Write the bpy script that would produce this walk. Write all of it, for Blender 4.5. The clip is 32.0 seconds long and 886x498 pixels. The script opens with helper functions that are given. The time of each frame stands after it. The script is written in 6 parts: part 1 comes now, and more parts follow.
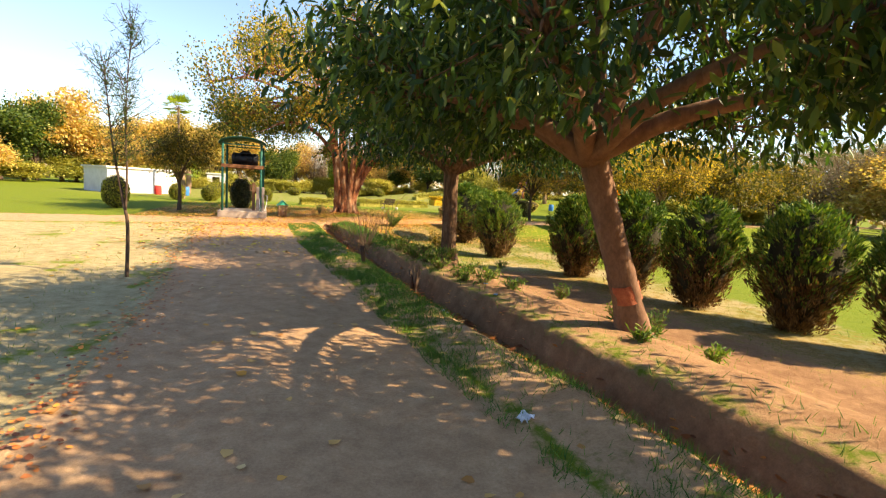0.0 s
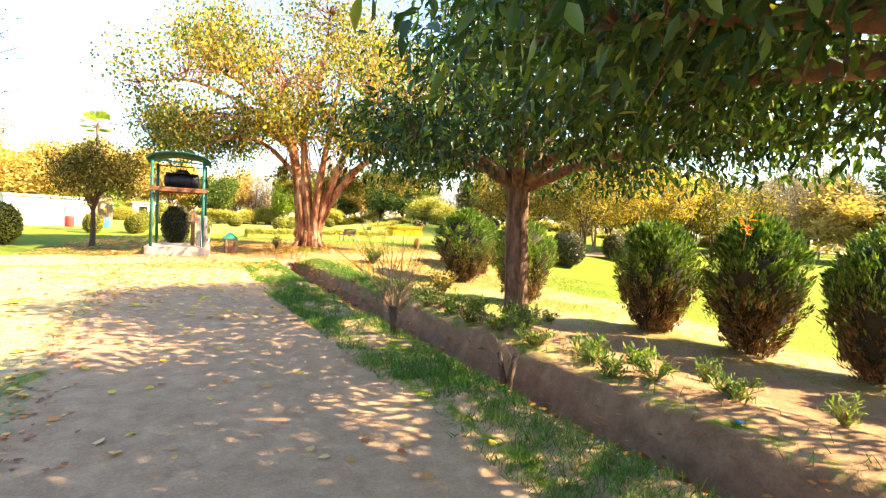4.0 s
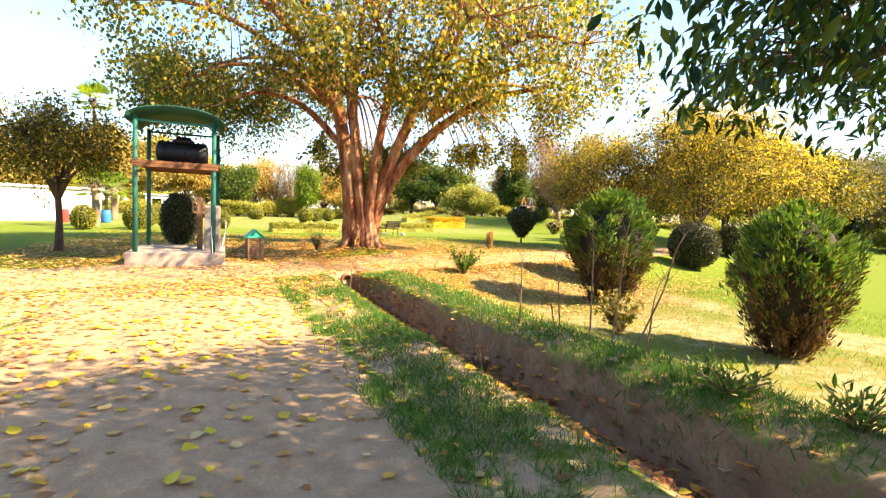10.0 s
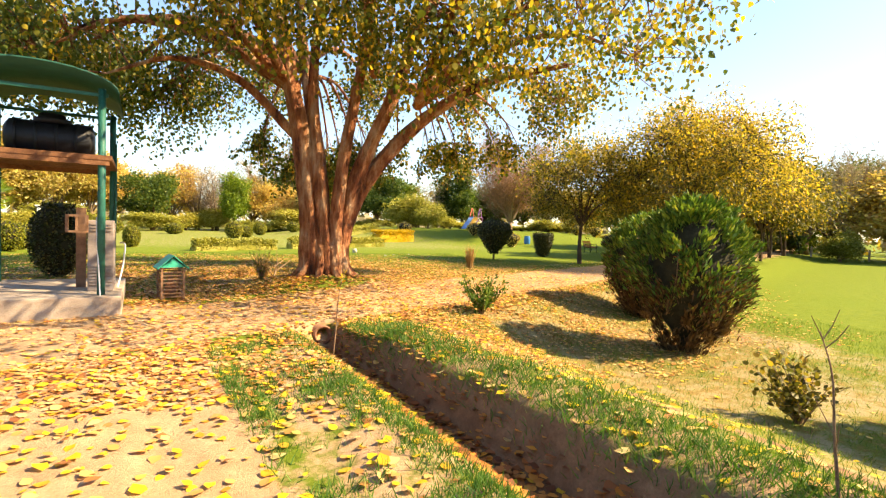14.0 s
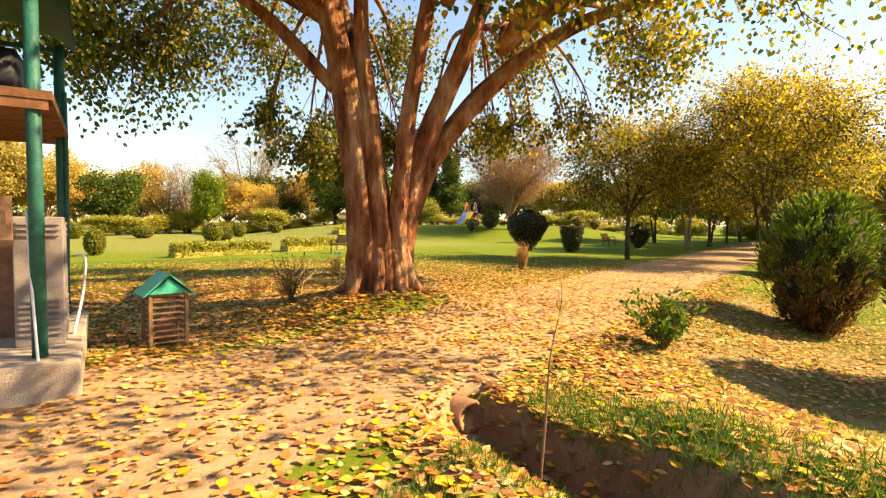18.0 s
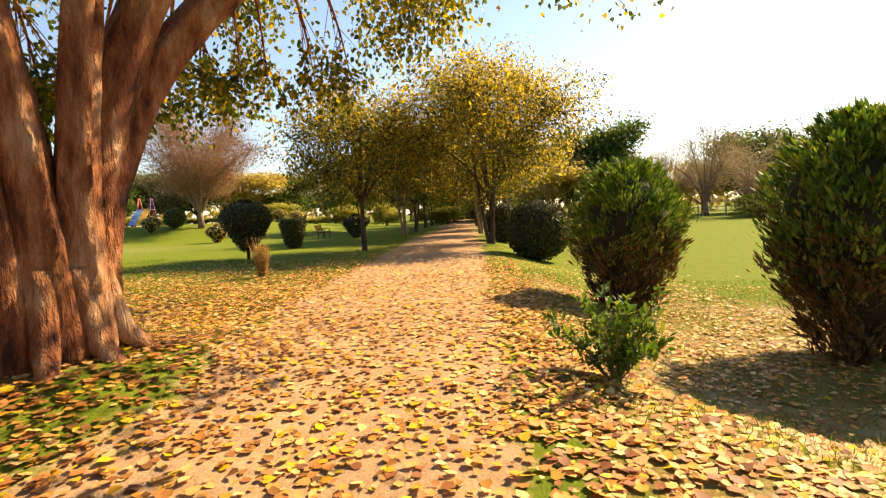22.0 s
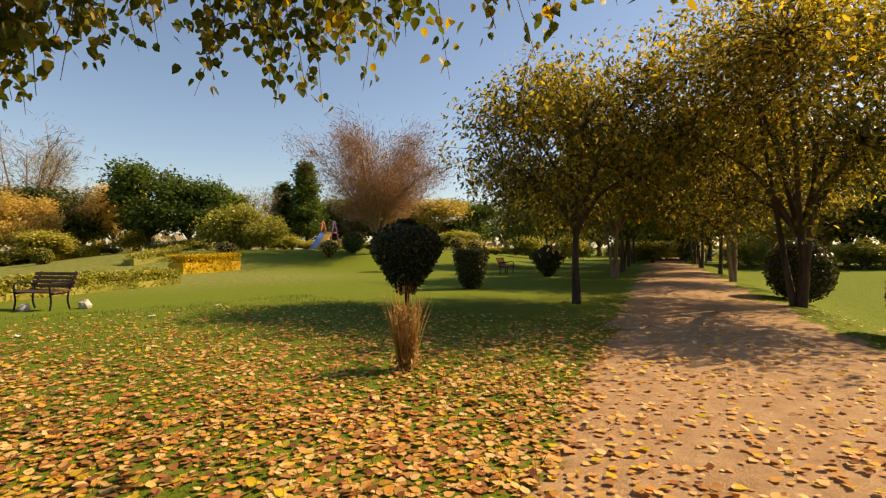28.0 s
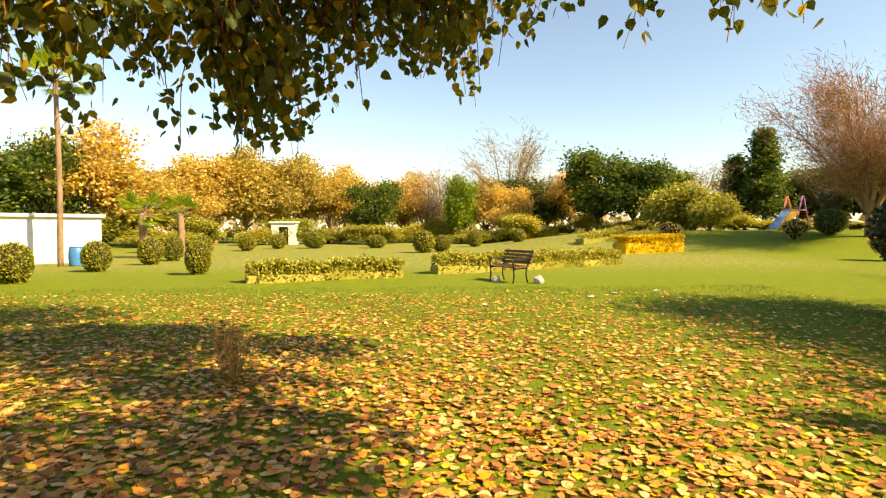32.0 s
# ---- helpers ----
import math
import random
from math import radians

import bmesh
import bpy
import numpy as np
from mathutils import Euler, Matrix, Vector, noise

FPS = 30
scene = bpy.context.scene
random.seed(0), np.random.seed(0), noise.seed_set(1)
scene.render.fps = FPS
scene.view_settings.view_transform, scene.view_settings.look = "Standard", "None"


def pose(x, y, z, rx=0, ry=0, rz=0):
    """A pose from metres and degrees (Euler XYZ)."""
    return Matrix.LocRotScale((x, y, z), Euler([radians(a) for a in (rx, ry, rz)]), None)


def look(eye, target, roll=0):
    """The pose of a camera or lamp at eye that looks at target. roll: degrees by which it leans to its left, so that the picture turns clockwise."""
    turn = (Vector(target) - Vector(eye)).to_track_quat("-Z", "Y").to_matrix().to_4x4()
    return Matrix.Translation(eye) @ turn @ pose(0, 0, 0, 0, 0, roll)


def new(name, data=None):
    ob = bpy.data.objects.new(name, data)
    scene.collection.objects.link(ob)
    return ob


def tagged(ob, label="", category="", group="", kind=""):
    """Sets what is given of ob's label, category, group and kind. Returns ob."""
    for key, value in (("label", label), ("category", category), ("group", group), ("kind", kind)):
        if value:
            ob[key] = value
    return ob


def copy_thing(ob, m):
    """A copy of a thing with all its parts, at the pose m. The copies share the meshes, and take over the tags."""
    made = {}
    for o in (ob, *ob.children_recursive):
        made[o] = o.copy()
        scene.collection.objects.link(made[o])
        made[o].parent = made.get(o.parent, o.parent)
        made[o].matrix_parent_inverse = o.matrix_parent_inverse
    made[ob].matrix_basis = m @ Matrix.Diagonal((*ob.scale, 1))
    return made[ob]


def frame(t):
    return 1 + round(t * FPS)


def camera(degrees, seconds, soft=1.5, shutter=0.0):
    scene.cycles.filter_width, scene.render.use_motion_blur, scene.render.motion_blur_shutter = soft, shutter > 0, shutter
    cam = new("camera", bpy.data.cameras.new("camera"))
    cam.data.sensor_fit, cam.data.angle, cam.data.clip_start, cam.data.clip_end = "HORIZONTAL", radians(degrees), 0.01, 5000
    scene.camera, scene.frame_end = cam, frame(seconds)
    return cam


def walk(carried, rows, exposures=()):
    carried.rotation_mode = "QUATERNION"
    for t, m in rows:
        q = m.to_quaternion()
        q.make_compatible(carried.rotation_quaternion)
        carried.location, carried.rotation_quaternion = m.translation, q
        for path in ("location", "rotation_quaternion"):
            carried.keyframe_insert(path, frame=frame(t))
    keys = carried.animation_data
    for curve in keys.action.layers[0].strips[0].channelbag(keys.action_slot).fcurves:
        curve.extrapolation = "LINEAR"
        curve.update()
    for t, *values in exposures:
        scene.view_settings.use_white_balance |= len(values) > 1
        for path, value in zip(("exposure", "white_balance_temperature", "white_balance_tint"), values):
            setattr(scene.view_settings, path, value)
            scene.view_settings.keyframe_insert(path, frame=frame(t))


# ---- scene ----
cam = camera(81.0, 32.0, 1.25)
PATH = [  # seconds, eye, target, roll
    (0, (-0.316, -7.137, 1.819), (0.316, -5.252, 1.596), 3.5),
    (0.5, (-0.256, -6.481, 1.802), (0.596, -4.682, 1.609), 3.1),
    (1, (-0.251, -5.847, 1.794), (0.672, -4.079, 1.646), 2.8),
    (1.5, (-0.395, -5.262, 1.782), (0.463, -3.459, 1.664), 3.0),
    (2, (-0.638, -4.731, 1.763), (0.156, -2.898, 1.65), 2.6),
    (2.5, (-0.744, -4.197, 1.704), (0.057, -2.367, 1.596), 2.5),
    (3, (-0.695, -3.379, 1.684), (0.128, -1.56, 1.577), 2.9),
    (3.5, (-0.758, -2.75, 1.654), (0.07, -0.933, 1.554), 2.9),
    (5.5, (-0.606, -0.456, 1.645), (0.43, 1.251, 1.531), 2.8),
    (6, (-0.543, 0.164, 1.63), (0.621, 1.786, 1.509), 2.2),
    (6.5, (-0.451, 0.739, 1.639), (0.753, 2.332, 1.523), 2.5),
    (7, (-0.411, 1.373, 1.648), (0.75, 2.997, 1.526), 3.0),
    (7.5, (-0.386, 2.026, 1.611), (0.672, 3.718, 1.483), 3.3),
    (8, (-0.368, 2.561, 1.619), (0.543, 4.336, 1.479), 3.3),
    (8.5, (-0.43, 3.262, 1.552), (0.344, 5.1, 1.412), 3.4),
    (9, (-0.437, 3.889, 1.54), (0.279, 5.751, 1.399), 3.2),
    (9.5, (-0.455, 4.483, 1.53), (0.221, 6.359, 1.378), 2.8),
    (10, (-0.551, 5.028, 1.504), (0.226, 6.866, 1.366), 2.4),
    (10.5, (-0.54, 5.481, 1.512), (0.485, 7.193, 1.388), 2.6),
    (11, (-0.546, 6.029, 1.506), (0.763, 7.536, 1.391), 2.1),
    (11.5, (-0.557, 6.493, 1.516), (0.91, 7.849, 1.417), 1.9),
    (12, (-0.455, 7.066, 1.499), (1.017, 8.417, 1.401), 1.8),
    (12.5, (-0.348, 7.679, 1.553), (1.081, 9.076, 1.457), 1.9),
    (13, (-0.296, 8.239, 1.544), (1.029, 9.734, 1.451), 2.2),
    (13.5, (-0.363, 8.712, 1.576), (0.82, 10.322, 1.488), 2.5),
    (14, (-0.302, 9.369, 1.538), (0.709, 11.093, 1.453), 2.0),
    (14.5, (-0.176, 9.912, 1.51), (0.59, 11.758, 1.424), 1.7),
    (16.5, (-0.466, 12.183, 1.459), (0.645, 13.843, 1.35), 2.7),
    (17, (-0.463, 12.633, 1.44), (0.761, 14.211, 1.333), 1.2),
    (17.5, (-0.394, 13.146, 1.459), (0.803, 14.744, 1.355), 0.9),
    (18, (-0.367, 13.661, 1.416), (0.73, 15.33, 1.32), 0.5),
    (18.5, (-0.288, 14.165, 1.355), (0.684, 15.911, 1.268), -0.2),
    (19, (-0.259, 14.567, 1.369), (0.608, 16.367, 1.28), -0.8),
    (19.5, (-0.256, 14.941, 1.413), (0.797, 16.639, 1.324), -1.3),
    (20, (-0.152, 15.338, 1.406), (1.145, 16.859, 1.32), -1.0),
    (20.5, (0.222, 15.811, 1.388), (1.758, 17.088, 1.291), -1.6),
    (21, (0.474, 16.231, 1.373), (2.208, 17.22, 1.255), -1.9),
    (21.5, (0.82, 16.619, 1.347), (2.629, 17.462, 1.217), -2.3),
    (22, (1.085, 17.015, 1.314), (2.918, 17.804, 1.173), -2.7),
    (22.5, (1.363, 17.384, 1.287), (3.216, 18.122, 1.138), -2.4),
    (23, (1.85, 17.791, 1.342), (3.73, 18.457, 1.194), -2.3),
    (23.5, (2.195, 18.118, 1.416), (4.113, 18.668, 1.275), -2.3),
    (24, (2.696, 18.308, 1.419), (4.643, 18.749, 1.291), -2.2),
    (24.5, (3.113, 18.633, 1.466), (5.069, 19.032, 1.335), -2.5),
    (26.5, (5.482, 20.119, 1.388), (7.363, 20.796, 1.358), -0.8),
    (27, (5.889, 20.556, 1.391), (7.69, 21.426, 1.383), -0.5),
    (27.5, (6.047, 20.932, 1.398), (7.721, 22.027, 1.403), -0.8),
    (28, (6.365, 21.364, 1.377), (7.844, 22.71, 1.374), -0.3),
    (28.5, (6.613, 21.691, 1.361), (7.9, 23.222, 1.351), 0.4),
    (29, (6.758, 22.018, 1.36), (7.814, 23.717, 1.352), 1.2),
    (29.5, (6.8, 22.172, 1.352), (7.492, 24.049, 1.34), 2.0),
    (30, (6.934, 22.06, 1.373), (7.063, 24.055, 1.334), 2.9),
    (30.5, (6.997, 22.447, 1.335), (6.6, 24.406, 1.251), 1.8),
    (31, (6.997, 22.475, 1.332), (6.452, 24.395, 1.205), 1.2),
    (31.5, (6.962, 22.413, 1.362), (6.634, 24.385, 1.304), -0.4),
    (32, (6.897, 22.287, 1.405), (6.943, 24.285, 1.333), -0.2),
]
EXPOSURES = [(0, 1.6, 6900, 14), (1, 2.5, 6900, 14), (3.5, 2.7, 6700, 13), (6, 2.9, 6400, 11), (8, 2.9, 6400, 11), (9, 2.5, 6400, 11), (11, 2.15, 6600, 11), (13, 1.9, 6900, 11), (14, 1.8, 7100, 11), (17, 1.65, 7800, 12), (19, 1.55, 7900, 12), (21, 1.45, 7500, 14), (22, 1.35, 7500, 15), (24, 0.8, 7400, 17), (27, 0.3, 7500, 18), (28, 0.6, 7500, 15), (29, 1.1, 7800, 12), (30, 1.45, 8300, 9), (32, 1.45, 8500, 9)]
walk(cam, [(t, look(eye, target, roll)) for t, eye, target, roll in PATH], EXPOSURES)

# ---- light, sky, exposure ----
SUN_BEARING, SUN_HEIGHT = 120.0, 39.0     # degrees clockwise from +y, degrees above the horizon
world = bpy.data.worlds.new("sky")
scene.world = world
world.use_nodes = True
wn = world.node_tree.nodes
sky = wn.new("ShaderNodeTexSky")
sky.sky_type = "NISHITA"
sky.sun_disc = False
sky.sun_elevation, sky.sun_rotation = radians(SUN_HEIGHT), radians(SUN_BEARING)
sky.air_density, sky.dust_density, sky.ozone_density = 1.0, 0.5, 2.3
wn["Background"].inputs["Strength"].default_value = 0.10
world.node_tree.links.new(sky.outputs["Color"], wn["Background"].inputs["Color"])
sun_data = bpy.data.lights.new("sun", "SUN")
sun_data.energy, sun_data.angle, sun_data.color = 5.0, radians(0.53), (1.0, 0.81, 0.52)
sun = new("sun", sun_data)
sb, sh = radians(SUN_BEARING), radians(SUN_HEIGHT)
sun_way = Vector((math.sin(sb) * math.cos(sh), math.cos(sb) * math.cos(sh), math.sin(sh)))
sun.matrix_world = look(sun_way * 60, (0, 0, 0))


# ---- materials ----
def mat(name, rough=0.8, metal=0.0):
    m = bpy.data.materials.new(name)
    m.use_nodes = True
    b = m.node_tree.nodes["Principled BSDF"]
    b.inputs["Roughness"].default_value, b.inputs["Metallic"].default_value = rough, metal
    b.inputs["Specular IOR Level"].default_value = 0.3
    return m, m.node_tree.nodes, m.node_tree.links, b


def node(nodes, kind, **kw):
    n = nodes.new(kind)
    for k, v in kw.items():
        n.inputs[k.replace("_", " ")].default_value = v
    return n


def ramp(nodes, links, source, stops):
    r = nodes.new("ShaderNodeValToRGB")
    e = r.color_ramp.elements
    while len(e) < len(stops):
        e.new(0.5)
    for el, (p, c) in zip(e, stops):
        el.position, el.color = p, (*c, 1)
    links.new(source, r.inputs["Fac"])
    return r.outputs["Color"]


def mixed(nodes, links, fac, a, b, mode="MIX"):
    m = nodes.new("ShaderNodeMix")
    m.data_type, m.blend_type = "RGBA", mode
    for val, sock in ((fac, "Factor"), (a, "A"), (b, "B")):
        s = [i for i in m.inputs if i.name == sock and i.type == ("VALUE" if sock == "Factor" else "RGBA")][0]
        if isinstance(val, bpy.types.NodeSocket):
            links.new(val, s)
        else:
            s.default_value = val if sock == "Factor" else (*val, 1)
    return [o for o in m.outputs if o.type == "RGBA"][0]


def grain(nodes, scale, detail=5, rough=0.6):
    c = nodes.new("ShaderNodeTexCoord")
    n = node(nodes, "ShaderNodeTexNoise", Scale=scale, Detail=detail, Roughness=rough)
    return c, n


def surface(name, stops, scale=8.0, rough=0.8, metal=0.0, bump=0.3, fine=60.0, stretch=(1, 1, 1), dist=0.02):
    """A worn surface: two scales of variation in colour, and relief."""
    m, n, l, b = mat(name, rough, metal)
    c = n.new("ShaderNodeTexCoord")
    mp = n.new("ShaderNodeMapping")
    mp.inputs["Scale"].default_value = stretch
    l.new(c.outputs["Object"], mp.inputs["Vector"])
    big = node(n, "ShaderNodeTexNoise", Scale=scale, Detail=6, Roughness=0.65)
    small = node(n, "ShaderNodeTexNoise", Scale=fine, Detail=4, Roughness=0.7)
    l.new(mp.outputs[0], big.inputs["Vector"]), l.new(mp.outputs[0], small.inputs["Vector"])
    col = ramp(n, l, big.outputs["Fac"], stops)
    dark = ramp(n, l, small.outputs["Fac"], [(0.3, (0.6, 0.6, 0.6)), (0.7, (1.1, 1.1, 1.1))])
    l.new(mixed(n, l, 0.7, col, dark, "MULTIPLY"), b.inputs["Base Color"])
    bp = node(n, "ShaderNodeBump", Strength=bump, Distance=dist)
    add = n.new("ShaderNodeMath")
    add.operation = "ADD"
    l.new(big.outputs["Fac"], add.inputs[0]), l.new(small.outputs["Fac"], add.inputs[1])
    l.new(add.outputs[0], bp.inputs["Height"]), l.new(bp.outputs[0], b.inputs["Normal"])
    return m


def leaf_material(name, stops, glow=0.35, rough=0.5, by="island", spec=0.3):
    """Thin leaves: each one takes its own tint, and some light passes through."""
    m, n, l, b = mat(name, rough)
    b.inputs["Specular IOR Level"].default_value = spec
    g = n.new("ShaderNodeNewGeometry")
    col = ramp(n, l, g.outputs["Random Per Island"], stops)
    oi = n.new("ShaderNodeObjectInfo")
    hs = n.new("ShaderNodeHueSaturation")
    mr = node(n, "ShaderNodeMapRange", To_Min=0.8, To_Max=1.2)
    l.new(oi.outputs["Random"], mr.inputs["Value"]), l.new(mr.outputs[0], hs.inputs["Value"])
    l.new(col, hs.inputs["Color"])
    hue = node(n, "ShaderNodeMapRange", To_Min=0.508, To_Max=0.49)
    l.new(oi.outputs["Random"], hue.inputs["Value"]), l.new(hue.outputs[0], hs.inputs["Hue"])
    l.new(hs.outputs[0], b.inputs["Base Color"])
    t = n.new("ShaderNodeBsdfTranslucent")
    gain = mixed(n, l, 1.0, hs.outputs[0], (1.5, 1.45, 0.75), "MULTIPLY")
    l.new(gain, t.inputs["Color"])
    mx = node(n, "ShaderNodeMixShader", Fac=glow)
    l.new(b.outputs[0], mx.inputs[1]), l.new(t.outputs[0], mx.inputs[2])
    l.new(mx.outputs[0], n["Material Output"].inputs["Surface"])
    return m


def ground_material():
    """Bare earth, lawn and leaf mould, by the ground's own kinds of cover."""
    m, n, l, b = mat("ground_cover", 0.95)
    b.inputs["Specular IOR Level"].default_value = 0.1
    c = n.new("ShaderNodeTexCoord")
    big = node(n, "ShaderNodeTexNoise", Scale=0.5, Detail=5, Roughness=0.6)
    mid = node(n, "ShaderNodeTexNoise", Scale=4.0, Detail=8, Roughness=0.7)
    fine = node(n, "ShaderNodeTexNoise", Scale=45.0, Detail=6, Roughness=0.75)
    for t in (big, mid, fine):
        l.new(c.outputs["Object"], t.inputs["Vector"])
    earth = ramp(n, l, mid.outputs["Fac"], [(0.25, (0.31, 0.185, 0.10)), (0.55, (0.46, 0.295, 0.165)), (0.8, (0.56, 0.39, 0.23))])
    # redder ditch and bank earth, darkened with the shade lying on it
    shaded_brown = ramp(n, l, mid.outputs["Fac"], [(0.25, (0.15, 0.08, 0.042)), (0.55, (0.27, 0.155, 0.082)), (0.8, (0.40, 0.25, 0.135))])
    lawn = ramp(n, l, mid.outputs["Fac"], [(0.3, (0.085, 0.125, 0.012)), (0.55, (0.165, 0.195, 0.018)), (0.8, (0.27, 0.265, 0.035))])
    lawn = mixed(n, l, big.outputs["Fac"], lawn, (0.13, 0.185, 0.014))
    dry = ramp(n, l, mid.outputs["Fac"], [(0.3, (0.24, 0.19, 0.09)), (0.6, (0.42, 0.35, 0.19)), (0.85, (0.55, 0.47, 0.29))])
    mould = ramp(n, l, fine.outputs["Fac"], [(0.3, (0.10, 0.065, 0.025)), (0.5, (0.24, 0.16, 0.05)), (0.7, (0.42, 0.28, 0.09))])

    def cover(key):
        a = n.new("ShaderNodeAttribute")
        a.attribute_name = key
        add = n.new("ShaderNodeMath")
        add.operation = "ADD"
        sc = node(n, "ShaderNodeMapRange", From_Min=0.3, From_Max=0.7, To_Min=-0.35, To_Max=0.35)
        sc.clamp = False
        l.new(mid.outputs["Fac"], sc.inputs["Value"])
        l.new(a.outputs["Fac"], add.inputs[0]), l.new(sc.outputs[0], add.inputs[1])
        r = node(n, "ShaderNodeMapRange", From_Min=0.35, From_Max=0.65)
        l.new(add.outputs[0], r.inputs["Value"])
        return r.outputs[0]

    earth = mixed(n, l, cover("shaded_earth"), earth, shaded_brown)
    col = mixed(n, l, cover("lawn"), dry, lawn)
    col = mixed(n, l, cover("mould"), col, mould)
    col = mixed(n, l, cover("earth"), col, earth)
    shade = ramp(n, l, fine.outputs["Fac"], [(0.25, (0.62, 0.62, 0.62)), (0.7, (1.12, 1.12, 1.12))])
    l.new(mixed(n, l, 0.8, col, shade, "MULTIPLY"), b.inputs["Base Color"])
    add = n.new("ShaderNodeMath")
    add.operation = "ADD"
    l.new(mid.outputs["Fac"], add.inputs[0]), l.new(fine.outputs["Fac"], add.inputs[1])
    bp = node(n, "ShaderNodeBump", Strength=0.55, Distance=0.03)
    l.new(add.outputs[0], bp.inputs["Height"]), l.new(bp.outputs[0], b.inputs["Normal"])
    return m


GROUND = ground_material()
BARK_MANGO = surface("mango_bark", [(0.32, (0.05, 0.028, 0.016)), (0.5, (0.16, 0.09, 0.05)), (0.68, (0.30, 0.19, 0.115))], 11, 0.92, bump=1.0, fine=34, stretch=(1, 1, 0.25), dist=0.06)
BARK_SMOOTH = surface("smooth_mango_bark", [(0.3, (0.13, 0.066, 0.038)), (0.55, (0.21, 0.115, 0.068)), (0.8, (0.29, 0.17, 0.105))], 5, 0.85, bump=0.5, fine=30, stretch=(1, 1, 0.5), dist=0.02)
BARK_FICUS = surface("fig_bark", [(0.36, (0.045, 0.018, 0.010)), (0.45, (0.23, 0.075, 0.028)), (0.54, (0.36, 0.16, 0.07)), (0.64, (0.46, 0.29, 0.17)), (0.78, (0.56, 0.42, 0.30))], 3.4, 0.85, bump=1.0, fine=16, stretch=(1, 1, 0.32), dist=0.08)
BARK_PALE = surface("pale_bark", [(0.3, (0.16, 0.10, 0.06)), (0.7, (0.36, 0.25, 0.16))], 6, 0.9, bump=0.7, fine=40, stretch=(1, 1, 0.3))
BARK_DARK = surface("dark_bark", [(0.3, (0.05, 0.032, 0.022)), (0.7, (0.14, 0.09, 0.06))], 6, 0.9, bump=0.7, fine=40, stretch=(1, 1, 0.3))
RED_BAND = surface("red_ochre_paint", [(0.3, (0.30, 0.07, 0.03)), (0.7, (0.48, 0.15, 0.07))], 9, 0.85, bump=0.6, fine=50)
TWIG = surface("dry_twig", [(0.3, (0.16, 0.09, 0.05)), (0.7, (0.33, 0.22, 0.13))], 9, 0.9)
LEAF_MANGO = leaf_material("mango_leaf", [(0.0, (0.012, 0.036, 0.010)), (0.6, (0.034, 0.082, 0.016)), (0.9, (0.085, 0.15, 0.022)), (1.0, (0.18, 0.21, 0.03))], 0.34, 0.4)
LEAF_FICUS = leaf_material("fig_leaf", [(0.0, (0.055, 0.085, 0.014)), (0.35, (0.12, 0.145, 0.02)), (0.6, (0.26, 0.23, 0.028)), (0.85, (0.50, 0.34, 0.03)), (1.0, (0.62, 0.40, 0.04))], 0.45, 0.5)
LEAF_FICUS_GREEN = leaf_material("fig_leaf_green", [(0.0, (0.04, 0.065, 0.012)), (0.6, (0.09, 0.12, 0.018)), (0.9, (0.2, 0.19, 0.025)), (1.0, (0.45, 0.30, 0.03))], 0.4, 0.5)
LEAF_FALLEN = leaf_material("fallen_leaf", [(0.0, (0.30, 0.11, 0.035)), (0.25, (0.52, 0.25, 0.07)), (0.6, (0.68, 0.40, 0.13)), (0.82, (0.72, 0.52, 0.24)), (0.93, (0.68, 0.30, 0.04)), (1.0, (0.66, 0.46, 0.04))], 0.12, 0.6)
LEAF_RUST = leaf_material("rust_fallen_leaf", [(0.0, (0.13, 0.05, 0.02)), (0.4, (0.32, 0.12, 0.035)), (0.75, (0.52, 0.22, 0.045)), (1.0, (0.68, 0.32, 0.04))], 0.12, 0.6)
LEAF_YELLOW = leaf_material("fallen_yellow_leaf", [(0.0, (0.62, 0.42, 0.02)), (0.6, (0.75, 0.53, 0.03)), (1.0, (0.60, 0.26, 0.03))], 0.2, 0.5)
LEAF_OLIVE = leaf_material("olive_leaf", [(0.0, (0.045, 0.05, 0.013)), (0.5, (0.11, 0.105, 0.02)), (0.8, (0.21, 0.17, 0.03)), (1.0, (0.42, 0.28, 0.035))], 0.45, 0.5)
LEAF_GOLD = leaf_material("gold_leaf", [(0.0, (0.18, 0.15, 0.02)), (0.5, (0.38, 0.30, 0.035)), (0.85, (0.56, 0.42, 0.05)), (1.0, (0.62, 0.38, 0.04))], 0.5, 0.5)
LEAF_GREEN = leaf_material("green_leaf", [(0.0, (0.03, 0.065, 0.014)), (0.6, (0.09, 0.14, 0.025)), (1.0, (0.20, 0.23, 0.04))], 0.42, 0.5)
LEAF_LIME = leaf_material("lime_leaf", [(0.0, (0.09, 0.15, 0.015)), (0.6, (0.20, 0.28, 0.02)), (1.0, (0.34, 0.40, 0.04))], 0.4, 0.5)
LEAF_TAN = leaf_material("tan_leaf", [(0.0, (0.33, 0.22, 0.075)), (0.5, (0.50, 0.37, 0.11)), (0.8, (0.58, 0.46, 0.13)), (1.0, (0.40, 0.40, 0.10))], 0.42, 0.6)
LEAF_BROWN = leaf_material("brown_twig_haze", [(0.0, (0.14, 0.075, 0.04)), (0.6, (0.26, 0.15, 0.085)), (1.0, (0.36, 0.22, 0.12))], 0.2, 0.7)
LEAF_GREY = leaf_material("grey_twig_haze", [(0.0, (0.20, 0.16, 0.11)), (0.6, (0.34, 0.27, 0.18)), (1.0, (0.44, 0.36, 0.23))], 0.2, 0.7)
